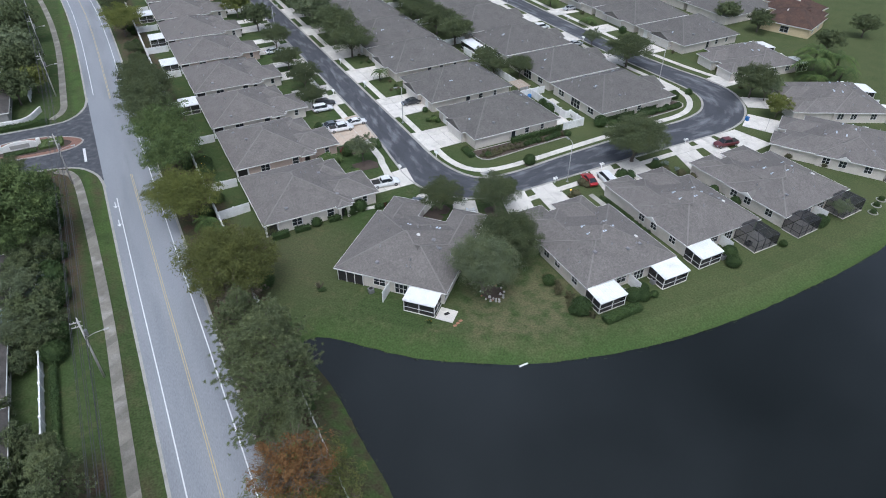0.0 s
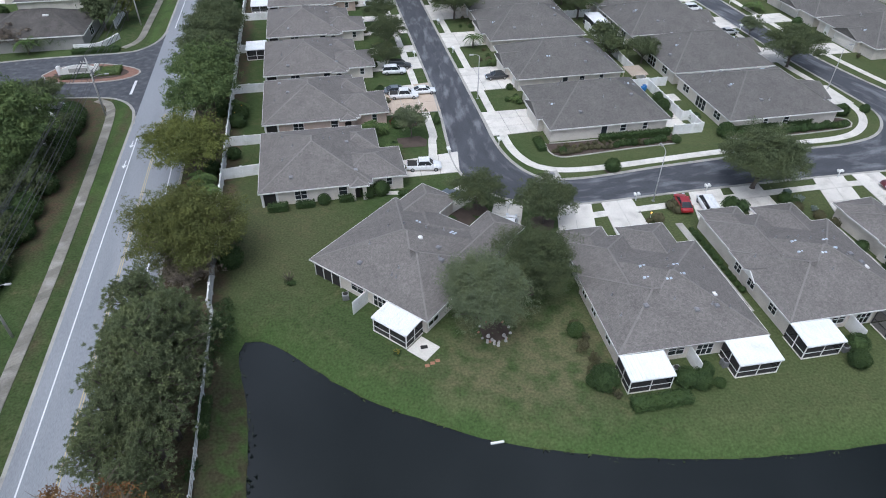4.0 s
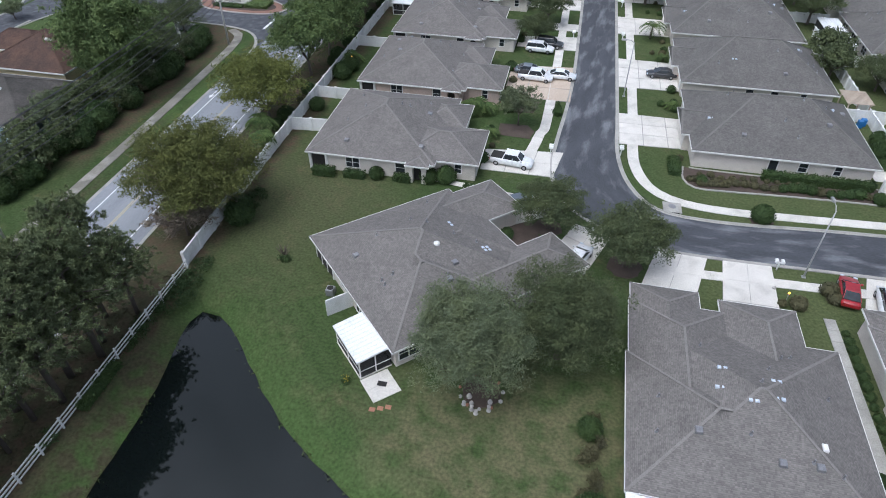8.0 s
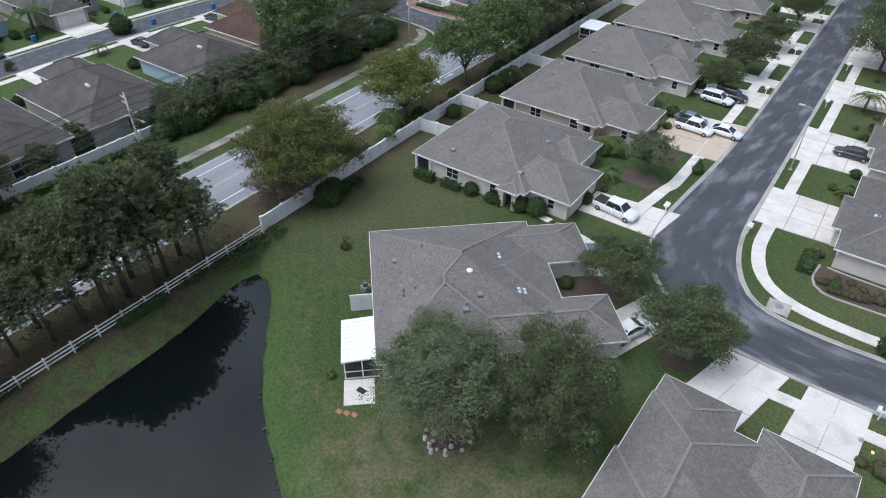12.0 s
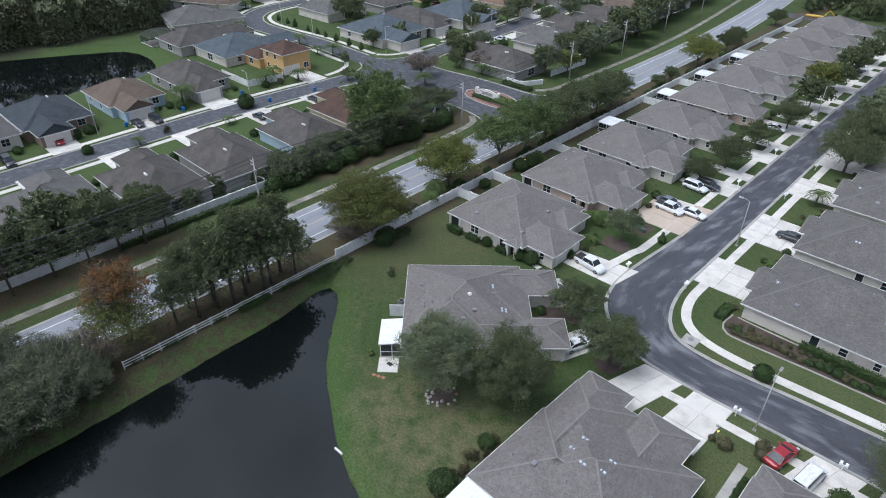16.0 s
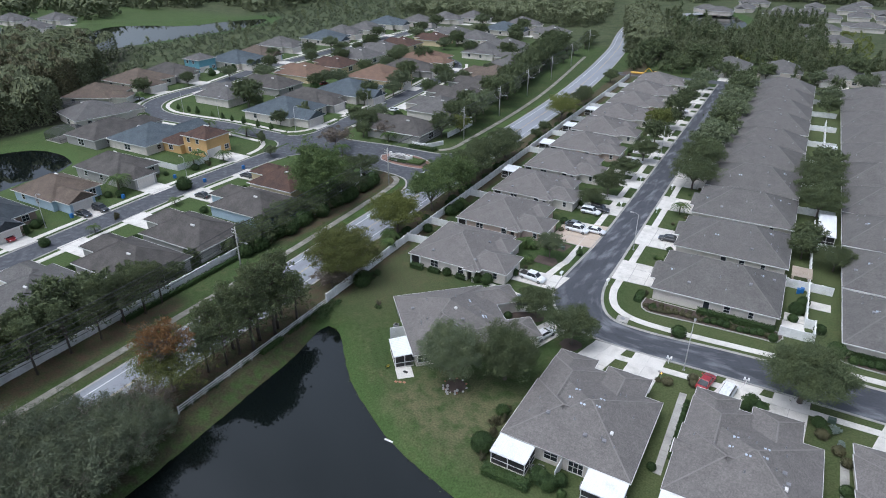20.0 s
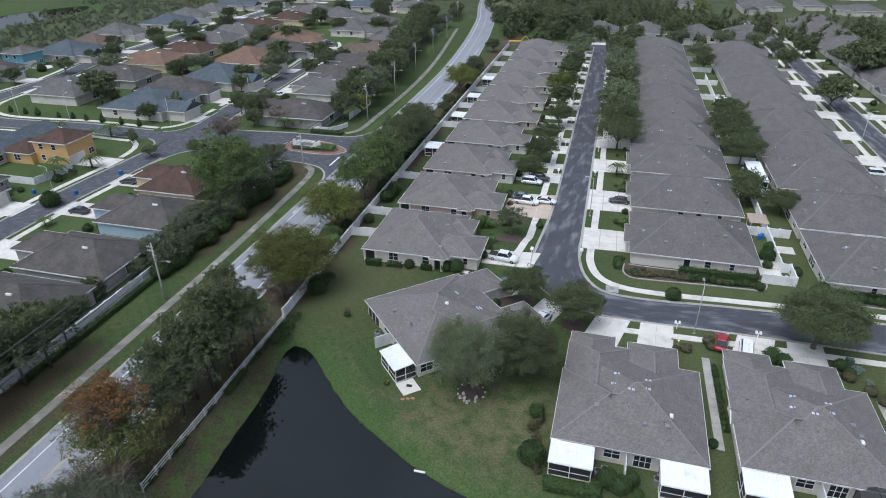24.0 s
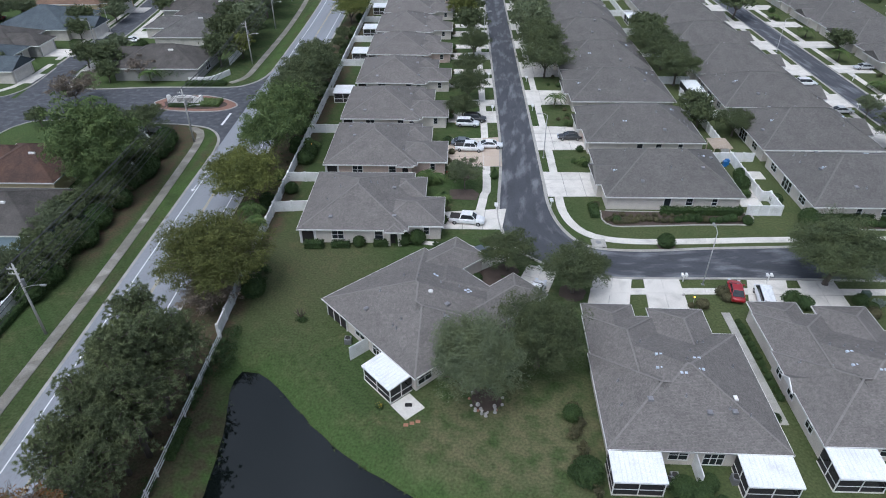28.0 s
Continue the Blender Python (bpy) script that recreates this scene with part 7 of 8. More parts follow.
# template, x, y of the middle, turn
SPOTS = [(0, -82, -16, 180), (8, -81.4, 2.4, 180), (3, -85.5, 18.6, 180), (0, -81.6, -32, 180), (6, -86, -49, 180), (0, -86, -67, 180), (0, -88, -86, 180),
         (1, -133.6, -15, 0), (9, -132.6, -33.5, 0), (6, -131, -50, 0), (6, -133, -68, 0), (0, -134.6, 3.2, 0), (2, -128.5, 30.2, 0), (5, -150.5, 27.6, 90), (0, -167.4, 24, 90), (6, -191.5, 35.4, 75), (10, -217.5, 55, 25),
         (5, -136, 72, 0), (0, -138, 90.5, 0), (5, -134, 108, 0), (6, -171, 80, 180), (0, -167, 101, 180), (4, -171.6, 127.5, 180), (3, -169, 148, 180), (4, -139, 137, 0), (10, -226, 79, 0), (0, -226, 98, 0),
         (7, -227, 116, 0), (5, -222, 133, 0), (1, -224, 152, 0), (6, -232, 178, 0), (5, -226, 208, 0), (6, -229, 231, 0), (6, -226, 252, 0), (5, -229, 279, 0), (6, -214, 298, 0),
         (0, -84, 74.5, 180), (6, -85.5, 101.5, 180), (0, -87, 122, 180), (0, -87.5, 142, 180), (10, -90, 163, 180), (6, -90, 181, 180), (6, -95, 201, 180), (0, -136, 160, 0), (4, -142, 181, 0), (6, -122, 214, 0), (6, -118, 235, 180),
         (6, -172, 192, 180), (3, -172, 212, 180), (6, -166, 262, 180), (6, -146, 252, 0), (5, -148, 292, 0), (6, -146, 322, 0), (6, -113, 292, 180), (6, -172, 171, 180), (3, -165, 236, 180), (6, -205, 320, 0), (6, -190, 335, 0),
         (6, -3, 236, 270), (6, 19, 238, 270), (6, 43, 236, 270), (6, 65, 240, 270), (0, -429, 101, 0), (5, -412, 119, 0), (6, -420, 150, 0), (6, -470, 164, 0), (6, -446, 182, 0)]
SIZE = {0: (19, 14), 1: (17, 14), 2: (11, 10), 3: (15, 15), 4: (18, 18), 5: (18, 17), 6: (17, 17), 7: (10, 10), 8: (18, 14), 9: (18, 15), 10: (18, 17)}
used = set()
for k, x, y, turn in SPOTS:
    BIG = 1.0 if x > -140 and y < 60 else 1.12
    w, d = SIZE[k]
    m = pose(x, y, 0, 0, 0, turn) @ Matrix.Diagonal((BIG, BIG, 1.08, 1)) @ pose(-w / 2, -d / 2, 0)
    if k in used:
        copy_thing(HOUSES[k], m)
    else:
        used.add(k)
        HOUSES[k].matrix_basis = m
    if turn in (0, 180):
        s = 1 if turn == 0 else -1
        y2 = y + s * BIG * (-d / 2 + d * 0.08 + 3.8)
        xa = x + s * BIG * (w / 2 + (5 if k not in (2, 7) else -0.4))
        near_street = abs(xa + 110) < 22
        reach = (-113.6 if s > 0 else -106.4) if near_street else xa + s * 8
        drive([(reach, y2 - 3.2), (reach, y2 + 3.2), (xa, y2 + 3.2), (xa, y2 - 3.2)][::s], cuts=(1, 1))
# roofs of the next quarters, far to the north and north-east
far_home = thing("estate_house", "far cream house with a grey hipped roof", "house", "far houses")
hip(far_home, 0, 18, 0, 13, 2.7, {"roof": SHINGLE_GREY, "ridge": SHINGLE_GREY}, far_home, 0.44, caps_on=False)
hip(far_home, 11, 22, 1, 8, 2.68, {"roof": SHINGLE_GREY, "ridge": SHINGLE_GREY}, far_home, 0.5, gable="e", caps_on=False)
walls(far_home, 0.5, 17.5, 0.5, 12.5, 2.67, STUCCO)
walls(far_home, 17.5, 21.3, 1.5, 7.5, 2.62, STUCCO)
far_home.matrix_basis = pose(-60, 470, 0)
for k in range(42):
    x, y = (-28 + 23 * (k % 9) + rnd.uniform(-4, 4), 466 + 38 * (k // 9) + rnd.uniform(-5, 5)) if k < 27 else (50 + 25 * (k - 27), 348 + rnd.uniform(-6, 6)) if k < 34 else (44 + 25 * (k - 34), 400 + 22 * (k % 2))
    copy_thing(far_home, pose(x, y, 0, 0, 0, rnd.choice((0, 90, 180, 270))) @ Matrix.Diagonal((1.15, 1.15, 1.1, 1)))

# bushes against their street fronts
for k, x, y, turn in SPOTS[:24]:
    if turn in (0, 180) and k not in (2, 7):
        s = 1 if turn == 0 else -1
        for j in range(3):
            plant((bush, hedge_bush, shrub)[j], x + s * (SIZE[k][0] / 2 + 1.6 + 0.5 * j), y + s * (1.5 + 2.3 * j), rnd.uniform(0.55, 0.85) * (1.7 if j == 2 else 1), label="garden bush against a house front")
# black screened pool cages behind two of them
for x, y, turn in ((-176.4, 12.4, 90), (-206.0, 31.0, 75)):
    pool = thing("pool_cage", "black aluminium pool cage with dark screens behind a house", "pool cage")
    cage(pool, 0, 11, 0, 8, 2.6, 3.6)
    pool.matrix_basis = pose(x, y, 0, 0, 0, turn)

# the ochre house's lower wing and white garden fence
structure("fence_west", Mesh().bar((-136, 13.4, 0.9), (-122.6, 13.4, 0.9), 0.1, 1.8).bar((-122.6, 13.4, 0.9), (-120.9, 23.4, 0.9), 0.1, 1.8).bar((-120.9, 23.4, 0.9), (-124.4, 25.4, 0.9), 0.1, 1.8), VINYL, "white vinyl garden fence", "fence")


# ---- walls and fences ----
def panel_wall(name, points, height, mat, label, every=3.0):
    owner = thing(name, label, "wall", kind="structure")
    for (xa, ya), (xb, yb) in zip(points, points[1:]):
        n = max(1, round(math.dist((xa, ya), (xb, yb)) / every))
        for k in range(n):
            a = (xa + (xb - xa) * k / n, ya + (yb - ya) * k / n)
            b = (xa + (xb - xa) * (k + 1) / n, ya + (yb - ya) * (k + 1) / n)
            part("panel", Mesh().bar((*a, height / 2), (*b, height / 2), 0.09, height).bar((*a, height), (*b, height), 0.18, 0.1), mat, owner)
            part("post", Mesh().box(a[0] - 0.16, a[0] + 0.16, a[1] - 0.16, a[1] + 0.16, 0, height + 0.15), mat, owner)
    return owner


panel_wall("wall_east", [(-40.5, -21.8), (-40.9, 0), (-41.1, 60), (-41.1, 200)], 1.85, VINYL, "long off-white panel wall behind the villas")
panel_wall("wall_gate", [(-41.0, 7.6), (-35.2, 8.2)], 1.8, VINYL, "white vinyl side fence of the villa")
panel_wall("wall_west", [(-69.3, -110), (-69.3, -12)], 1.7, VINYL, "long off-white panel wall of the western estate")
panel_wall("wall_west_2", [(-69.3, -12), (-69.6, 30), (-76, 38)], 1.7, VINYL, "off-white panel wall behind screening trees")
panel_wall("wall_west_3", [(-70, 79), (-69.6, 96)], 1.7, VINYL, "off-white panel wall beside the road")
for k in range(1, 10):
    y = -1.4 + 20.3 * k
    panel_wall("wall_yard_%d" % k, [(-40.9, y - 1.0), (-35.2, y - 1.0)], 1.7, VINYL, "white vinyl fence between back yards")


def rail_fence():
    f = thing("rail_fence", "white three-rail vinyl fence above the pond bank", "fence")
    n = 14
    for k in range(n + 1):
        y = -22.2 - 2.44 * k
        x = -40.1
        part("post", Mesh().box(x - 0.065, x + 0.065, y - 0.065, y + 0.065, -0.2, 1.36).soft_box(x - 0.08, x + 0.08, y - 0.08, y + 0.08, 1.36, 1.42, 0.02), VINYL, f)
        if k < n:
            x2 = -40.1
            for z in (0.4, 0.8, 1.2):
                part("rail", Mesh().bar((x, y - 0.06, z), (x2, y - 2.38, z), 0.045, 0.15), VINYL, f)


rail_fence()

# yards between the two inner rows
for k in range(9):
    y = 8.8 + 20.1 * k
    panel_wall("fence_yard_%d" % (k + 1), [(34.4, y + 18.0), (42.4, y + 18.0)], 1.75, VINYL, "white vinyl fence across the back yards", 2.0)
panel_wall("fence_yard_11", [(34.4, 8.0), (39.6, 8.0), (39.6, 12.6), (38.2, 12.6), (38.2, 60)], 1.75, VINYL, "white vinyl fence round the back yards", 2.0)
for x, y in ((36.4, 12.0), (36.6, 15.0), (40.4, 21.5)):
    structure("patio", Mesh().box(x - 1.8, x + 1.8, y - 1.4, y + 1.4, -0.1, 0.06), CONCRETE, "pale concrete patio in the yard", "patio")


def pergola():
    p = thing("pergola", "tan timber slatted pergola in the back yard", "pergola")
    wood_mat = CONCRETE_TAN
    for x, y in ((35.2, 27.5), (38.0, 27.5), (35.2, 31.2), (38.0, 31.2)):
        part("post", Mesh().box(x - 0.07, x + 0.07, y - 0.07, y + 0.07, 0, 2.4), wood_mat, p)
    for k in range(12):
        y = 27.2 + 0.38 * k
        part("slat", Mesh().box(34.8, 38.4, y, y + 0.16, 2.42, 2.52), wood_mat, p)
    for x in (35.2, 38.0):
        part("beam", Mesh().box(x - 0.06, x + 0.06, 27.1, 31.6, 2.3, 2.42), wood_mat, p)


pergola()
panel_wall("fence_yard_12", [(39.1, 117.2), (39.1, 157)], 1.75, VINYL, "white vinyl fence along the back yards", 2.0)
BLUE_PLASTIC = material("blue_plastic", (0.03, 0.16, 0.42), (0.025, 0.13, 0.36), 1.0, 8.0, 0.4)
GREEN_BOX = material("utility_green", (0.09, 0.13, 0.10), (0.07, 0.10, 0.08), 1.0, 8.0, 0.6)


def porch_cover(x0, x1, y0, y1, label="long white aluminium porch roof in the back yard"):
    p = thing("porch_cover", label, "porch")
    screen_porch(p, x0, x1, y0, y1, 2.5, 2.3)


porch_cover(38.9, 42.4, 50.4, 63.0)
porch_cover(38.6, 42.4, 116, 122)
for y in (54, 82, 104, 128):
    p = thing("porch_cover", "white porch roof behind the villa", "porch")
    screen_porch(p, -39.2, -35.0, y, y + 4.6, 2.45, 2.3)


# ---- poles, lamps, wires ----
def utility_pole(x, y, lamp=True):
    p = thing("utility_pole", "pale concrete utility pole with a street light arm", "utility pole", "utility poles along the road")
    part("pole", Mesh().tube([(0, 0, -0.3), (0, 0, 10.6)], [0.17, 0.11], 8), POLE_CONCRETE, p, smooth=True)
    for z in (9.9, 9.2):
        part("crossarm", Mesh().box(-0.95, 0.3, -0.05, 0.05, z, z + 0.1), POLE_CONCRETE, p)
    for x2, z in ((-0.9, 10.0), (-0.45, 10.0), (-0.9, 9.3), (-0.45, 9.3), (0, 10.6)):
        part("insulator", Mesh().tube([(x2, 0, z), (x2, 0, z + 0.25)], [0.05, 0.03], 6), TRIM, p)
    part("transformer", Mesh().tube([(0.32, 0, 7.6), (0.32, 0, 8.5)], [0.2, 0.2], 10), METAL_GREY, p)
    arm = part("lamp_arm", Mesh().tube([(0, 0, 7.2), (1.2, 0, 7.6), (2.3, 0, 7.7)], [0.05, 0.04, 0.035], 6), STEEL, p)
    part("lamp_head", Mesh().soft_box(2.2, 2.85, -0.13, 0.13, 7.58, 7.78, 0.05), STEEL, arm)
    p.matrix_basis = pose(x, y, 0)
    return p


POLES = [(-61.8, -76), (-62.2, -21.8), (-63.2, 33.4), (-64.6, 80), (-66.5, 112), (-69.0, 145), (-71, 178), (-74, 214), (-80, 262)]
pole = utility_pole(*POLES[0])
for x, y in POLES[1:]:
    copy_thing(pole, pose(x, y, 0))
for k, (dx, z) in enumerate(((-0.9, 10.25), (0, 10.85), (-0.9, 9.55), (-0.2, 8.9), (0.2, 8.2), (0.12, 7.5), (0.15, 6.6))):
    for (xa, ya), (xb, yb) in zip(POLES, POLES[1:]):
        pts = [(xa + (xb - xa) * u + dx, ya + (yb - ya) * u, z - 4 * 0.75 * u * (1 - u)) for u in np.linspace(0, 1, 9)]
        m = Mesh().tube(pts, [0.042] * 9, 4, cap=False)
        thing("overhead_cable", "thin dark overhead cable between the poles", "cable", "overhead cables", mesh=m, mat=CABLE)


def street_lamp(x, y, turn):
    p = thing("street_lamp", "grey metal street lamp on a tapered pole", "street lamp", "street lamps")
    part("pole", Mesh().tube([(0, 0, -0.2), (0, 0, 0.5), (0, 0, 8.4)], [0.13, 0.09, 0.06], 8), STEEL, p, smooth=True)
    arm = part("arm", Mesh().tube([(0, 0, 8.3), (0.5, 0, 8.65), (1.3, 0, 8.7)], [0.05, 0.04, 0.04], 6), STEEL, p)
    part("lamp_head", Mesh().soft_box(1.1, 1.85, -0.15, 0.15, 8.58, 8.8, 0.06), STEEL, arm)
    part("base_plate", Mesh().soft_box(-0.2, 0.2, -0.2, 0.2, -0.05, 0.1, 0.03), STEEL, p)
    p.matrix_basis = pose(x, y, 0, 0, 0, turn)
    return p


lamp = street_lamp(21.9, -10.1, 90)
for x, y, turn in ((4.3, 27.8, 180), (-4.8, 98, 0), (4.9, 150, 180), (73.2, 19.5, 10), (73, 92, 0), (-109.5, 6, 180), (-118.6, -28, 0), (-119, 60, 0), (-172, 58, 90), (-151, 56, 90), (-108.6, 88, 180), (-110, 100, 180)):
    copy_thing(lamp, pose(x, y, 0, 0, 0, turn))


def mailbox(x, y, turn):
    p = thing("mailbox", "white post with a pair of white mailboxes", "mailbox", "mailboxes along the kerb")
    part("post", Mesh().box(-0.06, 0.06, -0.06, 0.06, -0.1, 1.05).box(-0.45, 0.45, -0.06, 0.06, 0.95, 1.05), VINYL, p)
    for u in (-0.28, 0.28):
        b = Mesh().soft_box(u - 0.14, u + 0.14, -0.28, 0.28, 1.05, 1.36, 0.08)
        part("box", b, VINYL, p)
    p.matrix_basis = pose(x, y, 0, 0, 0, turn)
    return p


box = mailbox(19.4, -9.5, 0)
for x, y, turn in ((30.9, -9.3, 0), (53.5, -9.4, 0), (-5.3, 8.6, 90), (3.7, 10.2, 90), (-4.3, 49.6, 90), (4.3, 50.4, 90), (-4.4, 70, 90), (4.4, 68, 90), (0.2, -8.1, 20), (74, 52, 90), (82, 40, 90), (82, 70, 90), (-4.4, 92, 90)):
    copy_thing(box, pose(x, y, 0, 0, 0, turn))

drain = thing("storm_drain", "square concrete storm drain with a dark iron cover", "drain")
part("apron", Mesh().soft_box(8.5, 10.6, -1.5, 0.5, -0.1, 0.14, 0.03), KERB, drain)
part("cover", Mesh().tube([(9.55, -0.35, 0.13), (9.55, -0.35, 0.165)], [0.42, 0.42], 16), METAL_GREY, drain, "round dark iron cover")
# dark block painted as the shade in the drain's mouth
part("inlet", Mesh().box(8.8, 10.3, -1.56, -1.36, 0.0, 0.1), DARK, drain)

# planted beds with pale edging
for k, line in enumerate(([(11.6, 9.0), (11.4, 6.2), (12.6, 4.5), (16, 4.4), (24, 4.9), (32, 5.2), (34.2, 5.4), (34.0, 8.6), (22, 8.6), (14, 8.7)],
                          [(44.2, 8.0), (44, 4.8), (50, 4.2), (60, 4.2), (67, 5.0), (67, 8.2), (56, 8.3)])):
    loop = smooth_line(line + line[:1], 0.8)[:-1]
    structure("bed_%d" % (k + 1), Mesh().slab(loop, -0.1, 0.05), MULCH, "brown mulch bed along the villa wall", "flower bed")
    structure("bed_edging_%d" % (k + 1), Mesh().ribbon(loop, shifted(loop, 0.22), -0.1, 0.12), KERB, "scalloped pale concrete bed edging", "edging")
for k, (x, y, r) in enumerate(((-8.1, -31.3, 1.7), (3.9, -12.3, 1.8), (-4.4, -7.4, 1.6), (19.3, -0.9, 1.3), (38.6, -9.6, 1.4))):
    ring = [(x + r * math.cos(t) * rnd.uniform(0.9, 1.1), y + r * math.sin(t) * rnd.uniform(0.9, 1.1)) for t in np.linspace(0, math.tau, 19)[:-1]]
    structure("mulch_ring_%d" % (k + 1), Mesh().slab(ring, -0.1, 0.04), MULCH, "round mulch bed under the tree", "flower bed")
for k, q in enumerate(([(-12.8, 12.2), (-8.4, 11.9), (-7.9, 14.0), (-9.0, 15.6), (-12.9, 15.4)], [(-12.8, 19.4), (-8.6, 19.4), (-8.0, 23.2), (-12.8, 23.6)], [(-11.6, -5.4), (-7.4, -4.0), (-5.0, -9.6), (-8.0, -12.4)])):
    structure("front_bed_%d" % (k + 1), Mesh().slab(q, -0.1, 0.035), MULCH, "dark mulch bed in the front garden", "flower bed")
# side paths between the southern villas
for x, y in ((22.95, -16.0), (44.2, -20.0)):
    walkway("path_%d" % int(x + 1), [(x, -34), (x, y)], 1.05, KERB, "narrow concrete side path between villas", lambda p: True)
walkway("path_porch", [(-17.5, -31.4), (-15.7, -33.4)], 2.6, CONCRETE, "small paved terrace behind the porch", lambda p: True, panel=0.9)
walkway("path_west", [(-9.0, -2.0), (-19.0, -0.4)], 0.9, CONCRETE, "concrete path along the villa front", lambda p: True)

# yard odds and ends
for x, y in ((8.9, -41.4), (-24.5, -22.6), (29.8, -41.6)):
    a = thing("air_conditioner", "grey outdoor air-conditioning unit beside the wall", "air conditioner", "outdoor units")
    part("casing", Mesh().soft_box(x - 0.4, x + 0.4, y - 0.4, y + 0.4, 0.05, 0.85, 0.05), METAL_GREY, a)
    part("fan_grille", Mesh().tube([(x, y, 0.84), (x, y, 0.88)], [0.32, 0.3], 14), DARK, a)
for x, y in ((-9.2, 20.6), (-10.0, 21.2)):
    thing("utility_box", "low green and white utility box on the verge", "utility box", mesh=Mesh().soft_box(x - 0.4, x + 0.4, y - 0.3, y + 0.3, 0, 0.7, 0.05), mat=GREEN_BOX)
for x, y in ((-118.4, -7.5), (-118.6, 9), (-118.6, -21.5), (-109, 11), (-107.5, 24), (74.4, -7.5), (36.6, 25.0), (37.2, 25.6)):
    b = thing("recycling_bin", "blue plastic wheeled recycling bin", "bin", "recycling bins")
    part("body", Mesh().soft_box(x - 0.3, x + 0.3, y - 0.35, y + 0.35, 0.05, 0.95, 0.02), BLUE_PLASTIC, b)
    part("lid", Mesh().soft_box(x - 0.33, x + 0.33, y - 0.38, y + 0.38, 0.95, 1.05, 0.04), BLUE_PLASTIC, b)
ROCK = material("pale_rock", (0.45, 0.43, 0.40), (0.33, 0.32, 0.30), 2.0, 9.0, 0.85, bump=0.5)
for x, y, s in ((-9.0, -32.0, 0.45), (-8.7, -32.6, 0.35), (-7.2, -32.2, 0.4), (18.6, -12.6, 0.4)):
    thing("garden_stone", "pale garden stone ornament on the mulch", "garden ornament", mesh=Mesh().tube([(x, y, 0), (x, y, s * 0.5), (x + 0.05, y, s)], [s * 0.6, s * 0.5, s * 0.15], 7), mat=ROCK)
thing("floating_plank", "short pale plank lying at the water's edge", "plank", mesh=Mesh().soft_box(-12.0, -10.6, -45.05, -44.8, -1.28, -1.14, 0.03), mat=TRIM)


# ---- entrance island of the western estate ----
island = smooth_line([(-79, 53.5), (-76, 57), (-69, 57.4), (-63, 54.8), (-60.4, 51.8), (-63, 49), (-70, 48.6), (-76.5, 50)] + [(-79, 53.5)], 1.0)[:-1]
BRICK = material("red_brown_pavers", (0.20, 0.10, 0.075), (0.26, 0.15, 0.11), 1.0, 6.0, 0.9, bump=0.4)
structure("island", Mesh().slab(island, -0.1, 0.12), BRICK, "brick-edged traffic island at the estate entrance", "traffic island")
structure("island_kerb", Mesh().ribbon(island + island[:1], shifted(island + island[:1], -0.35), -0.1, 0.15), KERB, "pale concrete kerb of the island", "kerb")
inner = [(-69.7 + (x + 69.7) * 0.78, 53.1 + (y - 53.1) * 0.72) for x, y in island]
structure("island_bed", Mesh().slab(inner, 0.1, 0.16), MULCH, "planted bed on the island", "flower bed")
sign = thing("estate_sign", "white curved masonry entrance sign on the island", "sign")
arc = Mesh()
for k in range(12):
    u0, u1 = -1 + 2 * k / 12, -1 + 2 * (k + 1) / 12
    z0, z1 = 1.9 - 0.7 * u0 * u0, 1.9 - 0.7 * u1 * u1
    arc.face((-72 + 3.4 * u0, 53, 0.1), (-72 + 3.4 * u1, 53, 0.1), (-72 + 3.4 * u1, 53, z1), (-72 + 3.4 * u0, 53, z0))
    arc.face((-72 + 3.4 * u1, 53.4, 0.1), (-72 + 3.4 * u0, 53.4, 0.1), (-72 + 3.4 * u0, 53.4, z0), (-72 + 3.4 * u1, 53.4, z1))
    arc.face((-72 + 3.4 * u0, 53, z0), (-72 + 3.4 * u1, 53, z1), (-72 + 3.4 * u1, 53.4, z1), (-72 + 3.4 * u0, 53.4, z0))
part("sign_wall", arc, TRIM, sign)
part("sign_panel", Mesh().box(-73.8, -70.2, 52.94, 52.99, 0.5, 1.3), STUCCO_GREY, sign, "dark lettering panel")
for x in (-75.6, -68.4):
    part("pillar", Mesh().soft_box(x - 0.35, x + 0.35, 52.85, 53.55, 0.1, 1.9, 0.1), TRIM, sign)
hedge(-68.6, -64.0, 50.9, 54.6, 0.8, "bright yellow-green hedge on the island", BRIGHT_LEAF)
hedge(-75.0, -69.0, 50.4, 52.0, 0.6, "low dark hedge in front of the sign")
structure("stop_line", Mesh().box(-60.6, -60.1, 41.5, 47.8, 0.028, 0.036), PAINT_WHITE, "white painted stop line", "road marking")
for k, (y0, y1) in enumerate(((66.5, 72), (33, 38.5))):
    thing("entrance_wall", "curved white entrance wall with dark hedge", "wall", mesh=Mesh().ribbon(smooth_line([(-76, y0 if k == 0 else y1), (-71, y0 + 0.4 if k == 0 else y1 - 1), (-68, y1 if k == 0 else y0)], 0.8), shifted(smooth_line([(-76, y0 if k == 0 else y1), (-71, y0 + 0.4 if k == 0 else y1 - 1), (-68, y1 if k == 0 else y0)], 0.8), 0.35), 0, 1.3), mat=VINYL)
hedge(-76, -66.5, 63.8, 65.6, 0.9, "dark clipped hedge beside the entrance")


